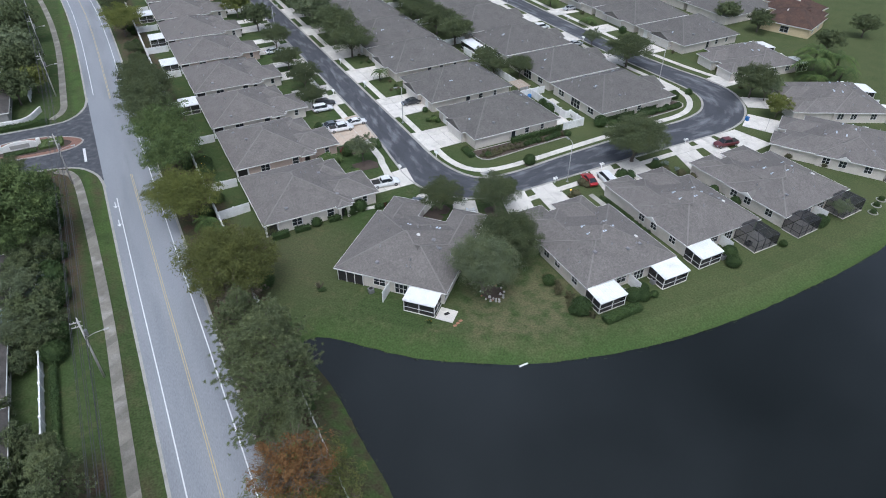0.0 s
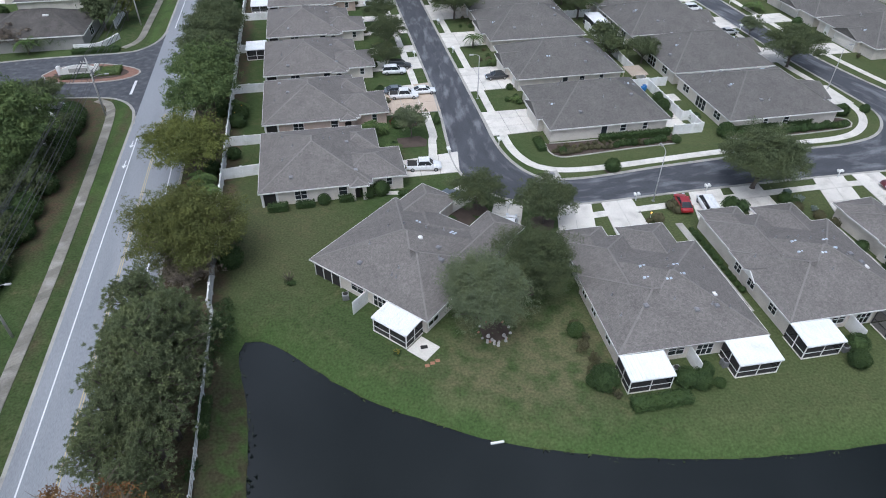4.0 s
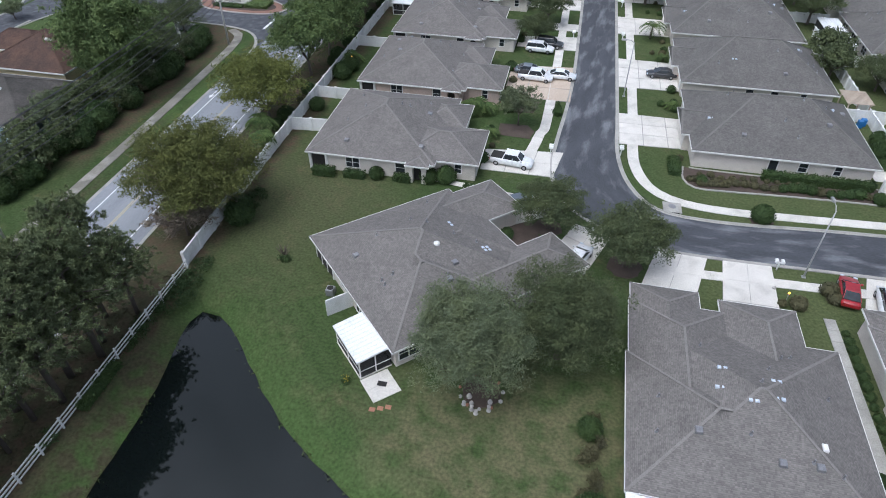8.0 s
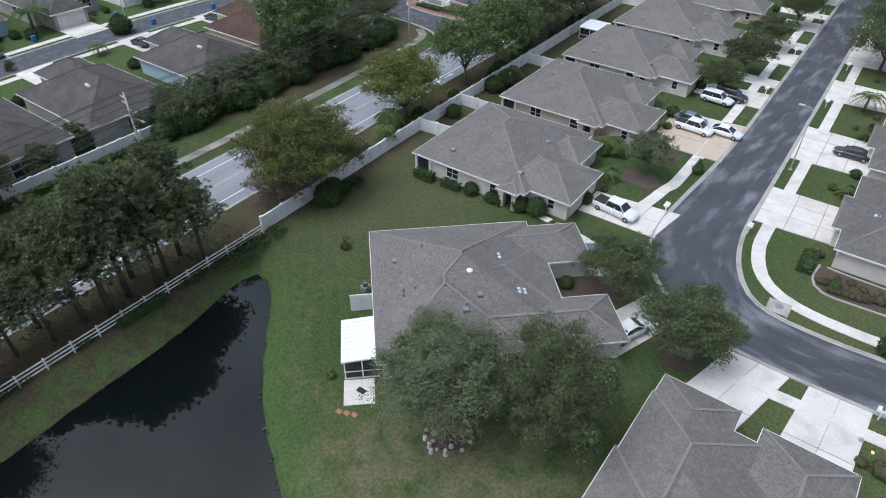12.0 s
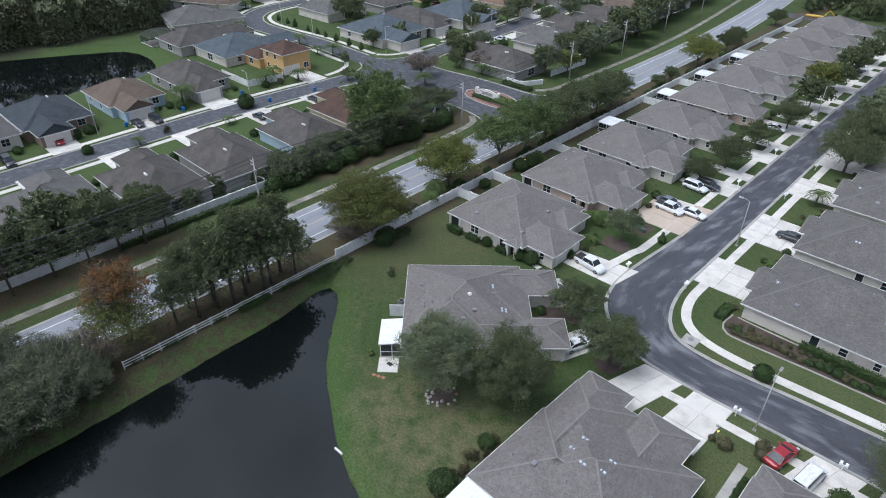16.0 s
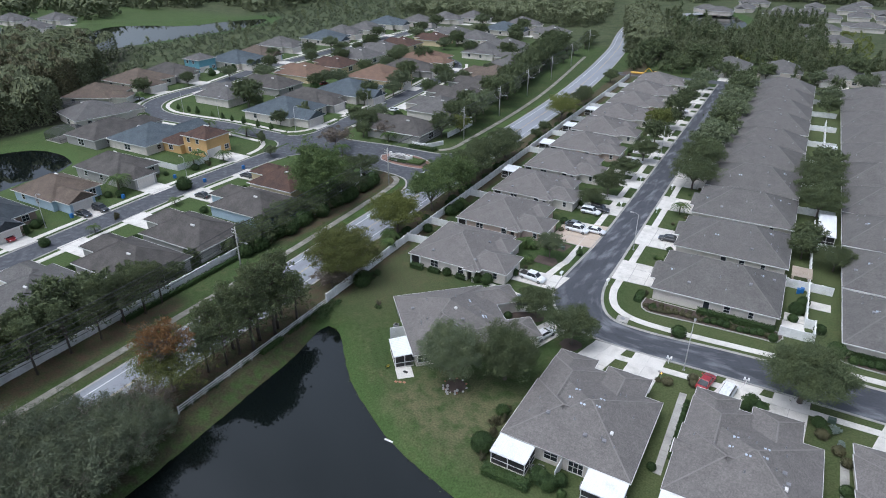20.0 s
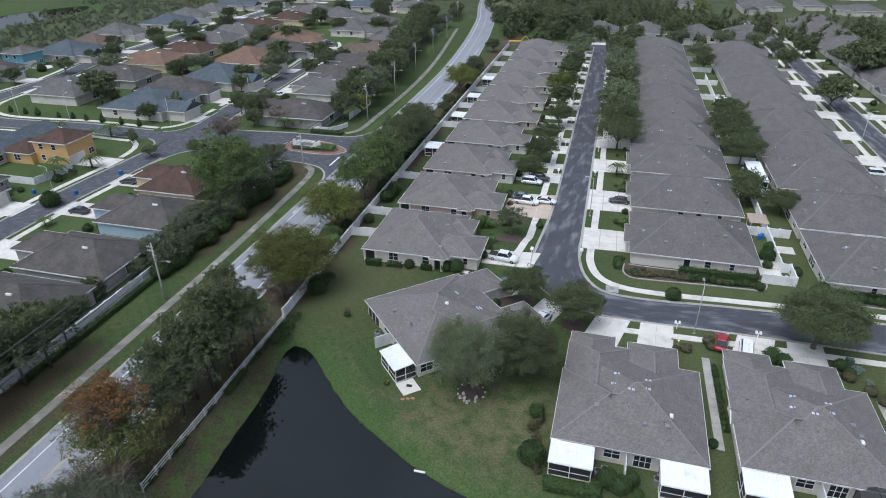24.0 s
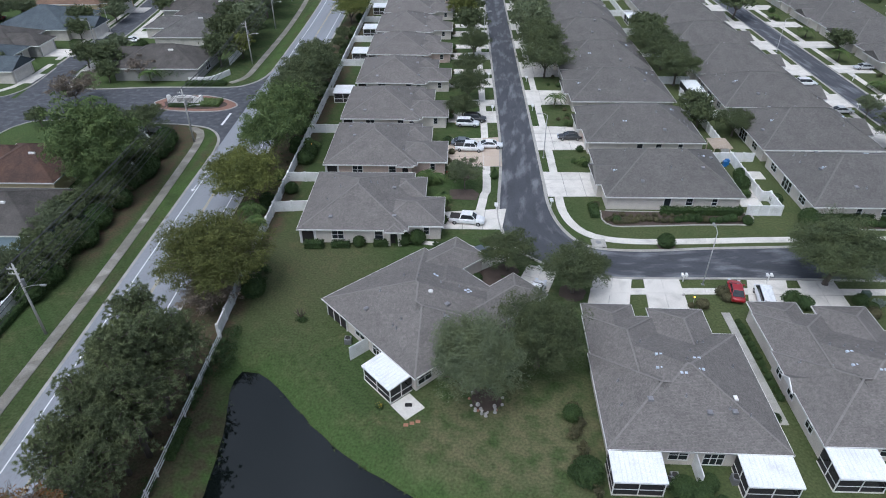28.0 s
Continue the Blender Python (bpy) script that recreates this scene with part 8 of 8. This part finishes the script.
# ---- cars ----
def car(kind, label, body_mat, x, y, turn, z=0.09):
    """kind: sedan, suv, pickup or van; local x is forward."""
    t = thing({"sedan": "car", "suv": "suv", "pickup": "pickup_truck", "van": "van"}[kind], label, {"pickup": "pickup truck", "van": "van"}.get(kind, "car"), "parked cars")
    L, W, belt, top = {"sedan": (4.7, 1.82, 0.92, 1.42), "suv": (4.8, 1.9, 1.05, 1.75), "pickup": (5.5, 1.92, 1.1, 1.8), "van": (5.0, 1.95, 1.1, 1.8)}[kind]
    a, w = L / 2, W / 2

    def loft(stations, low_in=0.92, top_in=0.86):
        """A rounded shell through cross-sections (x, half width, low, high)."""
        m = Mesh()
        for px, hw, lo, hi in stations:
            d = hi - lo
            ring = [(-low_in, 0), (-1, 0.25), (-1, 0.6), (-0.5 - top_in / 2, 0.9), (-top_in + 0.12, 1), (top_in - 0.12, 1), (0.5 + top_in / 2, 0.9), (1, 0.6), (1, 0.25), (low_in, 0)]
            m.v += [(px, hw * q, lo + d * r) for q, r in ring]
        n = 10
        for k in range(len(stations) - 1):
            m.f += [(k * n + j, (k + 1) * n + j, (k + 1) * n + (j + 1) % n, k * n + (j + 1) % n) for j in range(n)]
        m.f += [tuple(range(n)), tuple(range(len(stations) * n - 1, (len(stations) - 1) * n - 1, -1))]
        return m

    tail = belt - (0.04 if kind == "sedan" else 0.0)
    body = part("body", loft([(-a, 0.80 * w, 0.46, tail - 0.22), (-a + 0.07, 0.9 * w, 0.34, tail - 0.03), (-a + 0.5, 0.98 * w, 0.28, tail), (-a + 1.3, w, 0.26, belt), (a - 1.5, w, 0.26, belt),
                              (a - 1.0, 0.99 * w, 0.26, belt - 0.05), (a - 0.4, 0.94 * w, 0.28, belt - 0.16), (a - 0.1, 0.84 * w, 0.34, belt - 0.3), (a, 0.7 * w, 0.44, belt - 0.42)]), body_mat, t, smooth=True)
    cab = {"sedan": (-a + 0.55, a - 1.15, -a + 1.5, a - 2.05), "suv": (-a + 0.1, a - 1.2, -a + 0.45, a - 1.95), "pickup": (-a + 1.75, a - 1.3, -a + 2.0, a - 2.0), "van": (-a + 0.08, a - 0.7, -a + 0.3, a - 1.5)}[kind]
    part("glazing", loft([(cab[0], 0.88 * w, belt - 0.12, belt + 0.02), (cab[2], 0.84 * w, belt - 0.12, top - 0.04), (cab[3], 0.84 * w, belt - 0.12, top - 0.04), (cab[1], 0.88 * w, belt - 0.12, belt + 0.02)], 1.0, 0.84), GLASS, t, "dark tinted glass")
    part("roof_panel", Mesh().soft_box(cab[2] - 0.1, cab[3] + 0.12, -0.72 * w, 0.72 * w, top - 0.09, top + 0.01, 0.05), body_mat, t)
    pil = Mesh()
    for s in (-1, 1):
        y0, y1 = s * 0.86 * w, s * 0.70 * w
        mid = (cab[0] + cab[1]) / 2
        for p, q in (((cab[0], belt), (cab[2], top - 0.05)), ((cab[1], belt), (cab[3], top - 0.05)), ((mid, belt), (mid, top - 0.05))):
            pil.bar((p[0], y0, p[1]), (q[0], y1, q[1]), 0.06, 0.06)
    part("pillar_frame", pil, body_mat, t)
    if kind == "pickup":
        part("bed_liner", Mesh().box(-a + 0.12, -a + 1.65, -w + 0.12, w - 0.12, belt - 0.02, belt + 0.012), DARK, t, "black open load bed")
    for sx in (-a + 0.9, a - 0.92):
        for s in (-1, 1):
            tyre = part("wheel", Mesh().tube([(sx, s * (w - 0.24), 0.34), (sx, s * (w + 0.005), 0.34)], [0.34, 0.34], 14), RUBBER, t)
            part("rim", Mesh().tube([(sx, s * (w - 0.02), 0.34), (sx, s * (w + 0.02), 0.34)], [0.2, 0.19], 10), STEEL, tyre)
    for s in (-1, 1):
        part("headlight", Mesh().soft_box(a - 0.2, a - 0.02, s * (w - 0.3) - 0.18, s * (w - 0.3) + 0.18, 0.6, 0.74, 0.03), SKYLIGHT, t)
        part("tail_light", Mesh().box(-a - 0.015, -a + 0.06, s * (w - 0.24) - 0.14, s * (w - 0.24) + 0.14, 0.68, 0.86), CAR_RED, t)
        part("mirror", Mesh().soft_box(cab[1] - 0.35, cab[1] - 0.15, s * (w + 0.08) - 0.1, s * (w + 0.08) + 0.1, belt, belt + 0.16, 0.03), body_mat, t)
    t.matrix_basis = pose(x, y, z, 0, 0, turn)
    return t


car("pickup", "white crew-cab pickup truck parked on the drive", CAR_WHITE, -10.0, 4.9, -8)
car("pickup", "white off-road pickup with black roof on the drive", CAR_WHITE, -9.4, 30.6, -5)
car("sedan", "white sedan with dark roof parked on the drive", CAR_WHITE, -5.4, 31.9, -2)
car("sedan", "dark grey sedan parked behind the pickup", CAR_GREY, -10.6, 32.9, -3)
car("suv", "white boxy off-road car parked on the drive", CAR_WHITE, -9.7, 42.0, -4)
car("suv", "black sport utility car parked on the drive", CAR_BLACK, -8.2, 44.4, -4)
car("sedan", "black compact car parked on the pale drive", CAR_BLACK, 10.2, 35.9, 180)
car("sedan", "bright red sedan parked on the drive", CAR_RED, 25.5, -12.2, 78)
car("van", "white van parked beside the red car", CAR_WHITE, 28.7, -13.5, 80)
car("sedan", "white sedan parked under the street oak", CAR_WHITE, -0.9, -12.6, 68)
car("suv", "blue-grey car parked in the villa's drive", CAR_GREY, -8.2, -4.6, 32)
car("pickup", "dark maroon pickup parked across the drive", CAR_MAROON, 60.6, -13.9, 170)
car("suv", "silver car driving up the main road", CAR_SILVER, -49.6, 83.4, 90, 0.03)
car("sedan", "black car parked before the pale blue house", CAR_BLACK, -117.0, -19.4, 0)
car("suv", "black sport utility car before the pale blue house", CAR_BLACK, -116.2, -15.4, 0)
car("suv", "dark car parked before the grey house", CAR_BLACK, -115.6, -47.0, 0)
car("sedan", "red car in the open garage", CAR_RED, -119.6, -36.0, 0)
for k, (x, y, turn, kind, mat, label) in enumerate(((-9.5, 84, 0, "sedan", CAR_WHITE, "white car parked on a drive"), (-9.0, 146, 0, "suv", CAR_BLACK, "black car parked on a drive"), (-8.6, 149, 0, "pickup", CAR_WHITE, "white pickup parked on a drive"),
        (9.4, 132, 180, "suv", CAR_SILVER, "silver car parked on a drive"), (69.5, 50, 0, "sedan", CAR_SILVER, "silver car parked on a drive"), (69.4, 66.5, 0, "suv", CAR_WHITE, "white car parked on a drive"), (88.5, 78, 180, "sedan", CAR_SILVER, "silver car parked on a drive"),
        (-101, 3, 180, "sedan", CAR_BLACK, "black car parked beside the dark roof"), (-101.5, 19.5, 180, "sedan", CAR_BLACK, "black car parked beside the brown roof"), (-120, 67.6, 0, "suv", CAR_BLACK, "black car parked before the blue-grey house"),
        (-203, 62, 60, "sedan", CAR_WHITE, "white car parked in the bend"), (-120, 104, 0, "sedan", CAR_WHITE, "white car parked on a drive"), (-104, 98, 180, "sedan", CAR_WHITE, "white car parked on a drive"),
        (-211, 130, 0, "suv", CAR_WHITE, "white car parked on a drive"), (-124, 186, 0, "sedan", CAR_BLACK, "dark car parked on a drive"), (-155, 120, 90, "sedan", CAR_RED, "red car parked at the kerb"))):
    car(kind, label, mat, x, y, turn)

YELLOW_PAINT = paint("yellow_machine_paint", (0.55, 0.34, 0.03))
digger = thing("excavator", "yellow excavator parked at the road works", "excavator")
part("track", Mesh().soft_box(-1.8, 1.8, -1.3, -0.7, 0, 0.8, 0.15), RUBBER, digger)
part("track", Mesh().soft_box(-1.8, 1.8, 0.7, 1.3, 0, 0.8, 0.15), RUBBER, digger)
part("body", Mesh().soft_box(-1.9, 1.3, -1.25, 1.25, 0.85, 1.9, 0.15), YELLOW_PAINT, digger)
part("cab", Mesh().soft_box(0.0, 1.3, 0.1, 1.2, 1.9, 2.9, 0.12), GLASS, digger)
part("boom", Mesh().bar((1.2, -0.2, 1.7), (3.6, -0.2, 4.3), 0.35, 0.5).bar((3.6, -0.2, 4.3), (5.4, -0.2, 2.2), 0.3, 0.4), YELLOW_PAINT, digger)
part("bucket", Mesh().soft_box(5.0, 5.9, -0.7, 0.3, 1.3, 2.2, 0.15), YELLOW_PAINT, digger)
digger.matrix_basis = pose(-33, 213.4, 0.05, 0, 0, 200) @ Matrix.Diagonal((0.72, 0.72, 0.62, 1))
structure("earth_patch", Mesh().slab([(-47, 205.6), (-36, 206.6), (-29, 211.4), (-24, 214.0), (-30, 217.5), (-46, 213)], -0.1, 0.05), MULCH, "bare brown earth at the road works", "earth")
thing("pipe_stack", "stack of yellow pipes at the road works", "pipes", mesh=Mesh().tube([(-43, 210, 0.4), (-37, 210.6, 0.4)], [0.4, 0.4], 10).tube([(-43, 211, 0.4), (-37, 211.5, 0.4)], [0.4, 0.4], 10), mat=YELLOW_PAINT)


# ---- small garden things ----
GLOW = bpy.data.materials.new("lit_orange_bulb")
GLOW.use_nodes = True
GLOW.node_tree.nodes["Principled BSDF"].inputs["Base Color"].default_value = (0.8, 0.35, 0.05, 1)
GLOW.node_tree.nodes["Principled BSDF"].inputs["Emission Color"].default_value = (1.0, 0.42, 0.06, 1)
GLOW.node_tree.nodes["Principled BSDF"].inputs["Emission Strength"].default_value = 3.0
FLOWER = leaf_material("yellow_flowers", (0.45, 0.30, 0.02), (0.65, 0.5, 0.05))
SHORE_LEAF = leaf_material("shore_grass", (0.030, 0.050, 0.018), (0.085, 0.105, 0.040))
CLAY = material("terracotta_tile", (0.33, 0.16, 0.10), (0.27, 0.13, 0.085), 2.0, 9.0, 0.85, bump=0.3)
odd = random.Random(301)


def ball(m, x, y, z, r):
    """A small eight-sided bead."""
    m.tube([(x, y, z - r), (x, y, z - 0.5 * r), (x, y, z + 0.5 * r), (x, y, z + r)], [0.2 * r, r, r, 0.2 * r], 6)


def light_string(x, y, length, count, label):
    s = thing("light_string", label, "string lights")
    wire = [(x + length * k / 12 * 0.3, y + length * k / 12, 1.2 + 0.5 * math.sin(1.9 * k) + (0.6 if k % 4 == 2 else 0)) for k in range(13)]
    part("wire", Mesh().tube(wire, [0.012] * 13, 4), CABLE, s)
    for k in range(count):
        p = wire[k * 12 // count]
        m = Mesh()
        ball(m, p[0] + odd.uniform(-0.5, 0.5), p[1] + odd.uniform(-0.4, 0.4), p[2] + odd.uniform(-0.5, 0.4), 0.08)
        part("bulb", m, GLOW, s)


light_string(-39.9, 24.6, 4.2, 24, "string of lit orange lamps over back-yard shrubs")
garden_lamp = thing("garden_lamp", "short white garden lamp with a lit warm globe", "lamp")
part("post", Mesh().tube([(19.2, -14.6, 0), (19.2, -14.6, 1.3)], [0.04, 0.035], 8), STEEL, garden_lamp)
globe = Mesh()
ball(globe, 19.2, -14.6, 1.4, 0.11)
part("globe", globe, GLOW, garden_lamp)

# ornaments round the oak's foot and the terrace
for x, y, h in ((-8.6, -33.2, 0.6), (-8.2, -33.5, 0.45), (-7.2, -33.0, 0.7), (-9.3, -32.8, 0.4)):
    o = Mesh().tube([(x, y, 0), (x, y, 0.1), (x, y, h * 0.6), (x, y, h * 0.85), (x, y, h)], [0.22, 0.16, 0.12, 0.18, 0.05], 8)
    thing("garden_ornament", "pale weathered stone garden ornament under the oak", "garden ornament", "garden ornaments", mesh=o, mat=ROCK)
for k in range(11):
    a = math.tau * k / 11 + 0.2
    x, y, r = -8.1 + 1.85 * math.cos(a), -31.3 + 1.75 * math.sin(a), odd.uniform(0.14, 0.22)
    stone = Mesh().tube([(x, y, -0.05), (x + 0.02, y, 0.12), (x, y + 0.03, 0.22)], [r, r * 0.95, r * 0.3], 6)
    thing("edging_stone", "rounded brown edging stone of the mulch ring", "stone", "edging stones", mesh=stone, mat=CLAY if k % 2 else ROCK)
for k in range(3):
    x, y = -16.6 + 0.62 * k, -34.9 + 0.25 * k
    thing("paving_tile", "loose terracotta tile laid on the lawn", "tile", "terracotta tiles", mesh=Mesh().soft_box(x - 0.25, x + 0.25, y - 0.2, y + 0.2, 0, 0.05, 0.01), mat=CLAY)
thing("door_mat", "dark door mat on the paved terrace", "mat", mesh=Mesh().soft_box(-16.9, -16.1, -32.5, -32.0, 0.1, 0.135, 0.01), mat=DARK)
patch = thing("flower_patch", "green clump with yellow flowers beside the porch", "flowers")
part("leaf_clump", leaves(Mesh(), odd, (-19.6, -32.6, 0.25), (0.55, 0.5, 0.25), 320, 0.07), HEDGE_LEAF, patch)
part("blossoms", leaves(Mesh(), odd, (-19.6, -32.6, 0.5), (0.5, 0.45, 0.1), 26, 0.05), FLOWER, patch, "small yellow blossoms")

# drives and gardens round the far bend
drive([(71.4, -8.9), (77.4, -5.2), (82.4, -13.6), (76.0, -17.6)], cuts=(2, 2))
drive([(62.2, -9.4), (68.4, -9.4), (70.2, -18.0), (63.4, -18.6)], cuts=(2, 2))
drive([(80.4, -2.6), (83.4, 2.4), (90.6, -2.4), (87.4, -8.0)], cuts=(2, 2))
drive([(84.9, 8.4), (84.9, 14.6), (91.2, 14.6), (91.2, 8.4)], cuts=(2, 2))
for x, y, s in ((69.4, -20.5, 1.3), (68.2, -23.6, 1.5), (70.8, -26.6, 1.2), (71.6, -29.4, 1.4), (86.6, -10.4, 1.2), (91.8, -4.6, 1.3), (88.0, 6.2, 1.2), (92.0, 17.4, 1.5)):
    plant(odd.choice((shrub, brown_shrub)), x, y, s)
for x, y, s in ((108.5, 2.4, 2.0), (112.5, 5.0, 2.3), (116.0, 0.5, 2.1), (111.0, -4.0, 1.7)):
    plant(palm_a, x, y, s, label="tall garden palm behind the villas")
copy_thing(HOUSES[3], pose(134, 22, 0, 0, 0, 20))
copy_thing(HOUSES[3], pose(158, 34, 0, 0, 0, 100))
for x, y in ((126, 34), (124, 44), (128, 12), (150, 16)):
    plant(oak_far, x, y, 0.9)
for x, y, s in ((20.3, -14.9, 1.5), (23.7, -12.3, 1.6), (24.0, -13.4, 1.4), (18.9, -14.9, 0.8), (32.1, -14.0, 1.7), (33.4, -14.8, 1.5), (31.4, -15.4, 1.2), (41.4, -16.2, 1.6), (43.4, -18.6, 1.5), (44.4, -20.5, 1.4)):
    plant(odd.choice((shrub, brown_shrub)), x, y, s)

for x, y, s in ((40.9, -13.9, 0.75), (41.8, -15.2, 0.6)):
    plant(bush, x, y, s, label="leafy green bush with pale flowers beside the villa")
plant(silver, 42.9, -14.6, 0.42, label="silvery feathery shrub beside the drive")
plant(silver, 43.8, -17.0, 0.32, label="pale flowering shrub beside the villa")
utility = thing("utility_box", "grey-green utility box on the verge lawn", "utility box", mesh=Mesh().soft_box(42.1, 43.1, -12.5, -11.8, 0, 0.75, 0.05), mat=GREEN_BOX)
for k in range(13):
    plant(shrub, 23.9 + odd.uniform(-0.06, 0.06), -30.5 + 1.05 * k, odd.uniform(0.5, 0.7), label="small clipped shrub in the row beside the path")
for x, y in ((9.6, -40.9), (15.4, -41.0), (36.5, -41.0)):
    ac = thing("air_conditioner", "grey outdoor air-conditioning unit beside the wall", "air conditioner", "outdoor units")
    part("casing", Mesh().soft_box(x - 0.4, x + 0.4, y - 0.4, y + 0.4, 0.0, 0.85, 0.05), METAL_GREY, ac)
    part("fan_grille", Mesh().tube([(x, y, 0.84), (x, y, 0.88)], [0.32, 0.3], 14), DARK, ac)

# tree rings of young shrubs on the far bank lawn
for x, y in ((64.6, -44.6), (67.4, -43.4), (70.0, -42.6)):
    ring = Mesh()
    ring.tube([(x + 0.8 * math.cos(t), y + 0.8 * math.sin(t), 0.05) for t in np.linspace(0, math.tau, 17)], [0.09] * 17, 6)
    thing("tree_ring", "pale concrete edging ring round a young shrub", "edging", "tree rings", mesh=ring, mat=KERB)
    plant(bush, x, y, 0.4, label="young green shrub inside its edging ring")
plant(small_oak, 57.5, -42.6, 0.62, label="thin silvery young tree beside the lanai")
for x, y, s in ((41.6, -43.8, 0.55), (29.9, -43.6, 0.95), (52.0, -43.0, 0.6), (54.4, -42.5, 0.5), (60.5, -40.0, 0.5), (12.6, -41.6, 0.75), (11.4, -43.0, 0.9), (13.4, -43.4, 0.5)):
    plant(bush, x, y, s)

# front gardens of the street: low shrubs, palms and stepping slabs
for k in range(9):
    y = 9 + 20.1 * k
    for dx, dy, s in ((-1.0, 1.6, 0.8), (-1.2, 15.4, 0.8), (-0.9, 17.4, 0.75), (-2.8, 16.4, 0.6)):
        plant(odd.choice((shrub, brown_shrub, shrub)), 12.4 + dx + odd.uniform(-0.4, 0.4), y + dy + odd.uniform(-0.6, 0.6), s * odd.uniform(0.9, 1.5))
for k in range(9):
    y = -1.4 + 20.3 * k
    for dx, dy, s in ((0.8, 6.4, 0.9), (1.2, 9.8, 0.8), (0.6, 14.0, 1.0)):
        plant(odd.choice((shrub, brown_shrub)), -14.2 + dx + odd.uniform(-0.4, 0.4), y + dy + odd.uniform(-0.6, 0.6), s * odd.uniform(0.9, 1.5))
# shrubs along the long wall beside the road
for k in range(34):
    y = -2 + 4.3 * k + odd.uniform(-1.2, 1.2)
    plant(odd.choice((bush, bush, hedge_bush)), -42.4 + odd.uniform(-0.5, 0.4), y, odd.uniform(0.55, 1.15), label="wild shrub against the roadside wall")
# garden trees and shrubs of the western estate
for k in range(46):
    x, y = odd.choice(((-119.5, odd.uniform(-60, 22)), (-108.5, odd.uniform(-80, 30)), (-96.5, odd.uniform(70, 210)), (-124, odd.uniform(64, 210)), (-152, odd.uniform(64, 180)), (-180, odd.uniform(80, 250)), (-212, odd.uniform(60, 270))))
    plant(odd.choice((bush, hedge_bush, bush)), x + odd.uniform(-1.5, 1.5), y, odd.uniform(0.8, 1.7), label="garden shrub before an estate house")
for k in range(44):
    x, y = odd.choice(((-104 + odd.uniform(-2, 2), odd.uniform(110, 230)), (-152 + odd.uniform(-4, 4), odd.uniform(66, 290)), (-190 + odd.uniform(-8, 8), odd.uniform(110, 300)), (-78 - odd.uniform(0, 8), odd.uniform(150, 300))))
    plant(odd.choice((oak_far, oak_far_b)), x, y, odd.uniform(0.6, 1.1), label="garden tree among the western houses")
# weeds and grass tufts at the water's edge
edge = Mesh()
for (xa, ya), (xb, yb) in zip(POND, POND[1:]):
    if ya < -74 or xa > 98:
        continue
    west_bank = xa < -36.2
    for _ in range(9 if west_bank else 6):
        u, side = odd.random(), abs(odd.gauss(0, 0.45 if west_bank else 0.28))
        x, y = xa + (xb - xa) * u + odd.gauss(0, 0.15), ya + (yb - ya) * u + odd.gauss(0, 0.15)
        leaves(edge, odd, (x, y, -1.16 + odd.uniform(0, 0.1)), (0.18 + side, 0.18 + side, 0.16), 5, odd.uniform(0.06, 0.12), 0.3, 0.8)
thing("shore_grass", "ragged dark grass tufts along the pond's edge", "grass", kind="stuff", mesh=edge, mat=SHORE_LEAF)
# fallen pine needles and low weeds under the pines
weeds = Mesh()
for _ in range(420):
    x, y = odd.uniform(-46.8, -40.0), odd.uniform(-60, -23)
    leaves(weeds, odd, (x, y, 0.12), (0.35, 0.35, 0.14), 7, 0.1, 0.2, 0.8)
thing("verge_weeds", "low dry weeds under the roadside pines", "grass", kind="stuff", mesh=weeds, mat=SHRUB_LEAF)
# tangled shrubs in front of the western wall
for k in range(26):
    y = -15 + 2.0 * k
    plant(odd.choice((bush, bush, hedge_bush)), -67.4 + odd.uniform(-0.7, 0.9), y + odd.uniform(-0.8, 0.8), odd.uniform(1.1, 1.9), label="tangled dark shrub against the estate wall")
for y, s in ((-13, 0.8), (-8.5, 0.95), (-3.5, 0.8), (8.5, 0.9), (15, 0.8), (22.5, 0.75), (27.5, 0.7)):
    plant(hedge_tree, -68.0 + odd.uniform(-0.4, 0.5), y, s, label="dark screening tree in front of the wall")
# drives and gardens on the far side of the second street
for k in range(11):
    y = 30 + 20.1 * k
    drive([(81.3, y + 4.9), (90.4, y + 4.9), (90.4, y + 10.7), (81.3, y + 10.7)], cuts=(2, 2))
    plant(odd.choice((bush, hedge_bush)), 88.6 + odd.uniform(-1, 1.5), y + 2.0, odd.uniform(0.6, 1.1))
    plant(odd.choice((palm_a, palm_b, shrub)), 86 + odd.uniform(-1.5, 1.5), y + 13.8, odd.uniform(0.7, 1.2))
panel_wall("fence_far", [(-380, 96), (-384, 118), (-378, 137), (-400, 139)], 1.8, VINYL, "white vinyl fence of a far garden", 6.0)
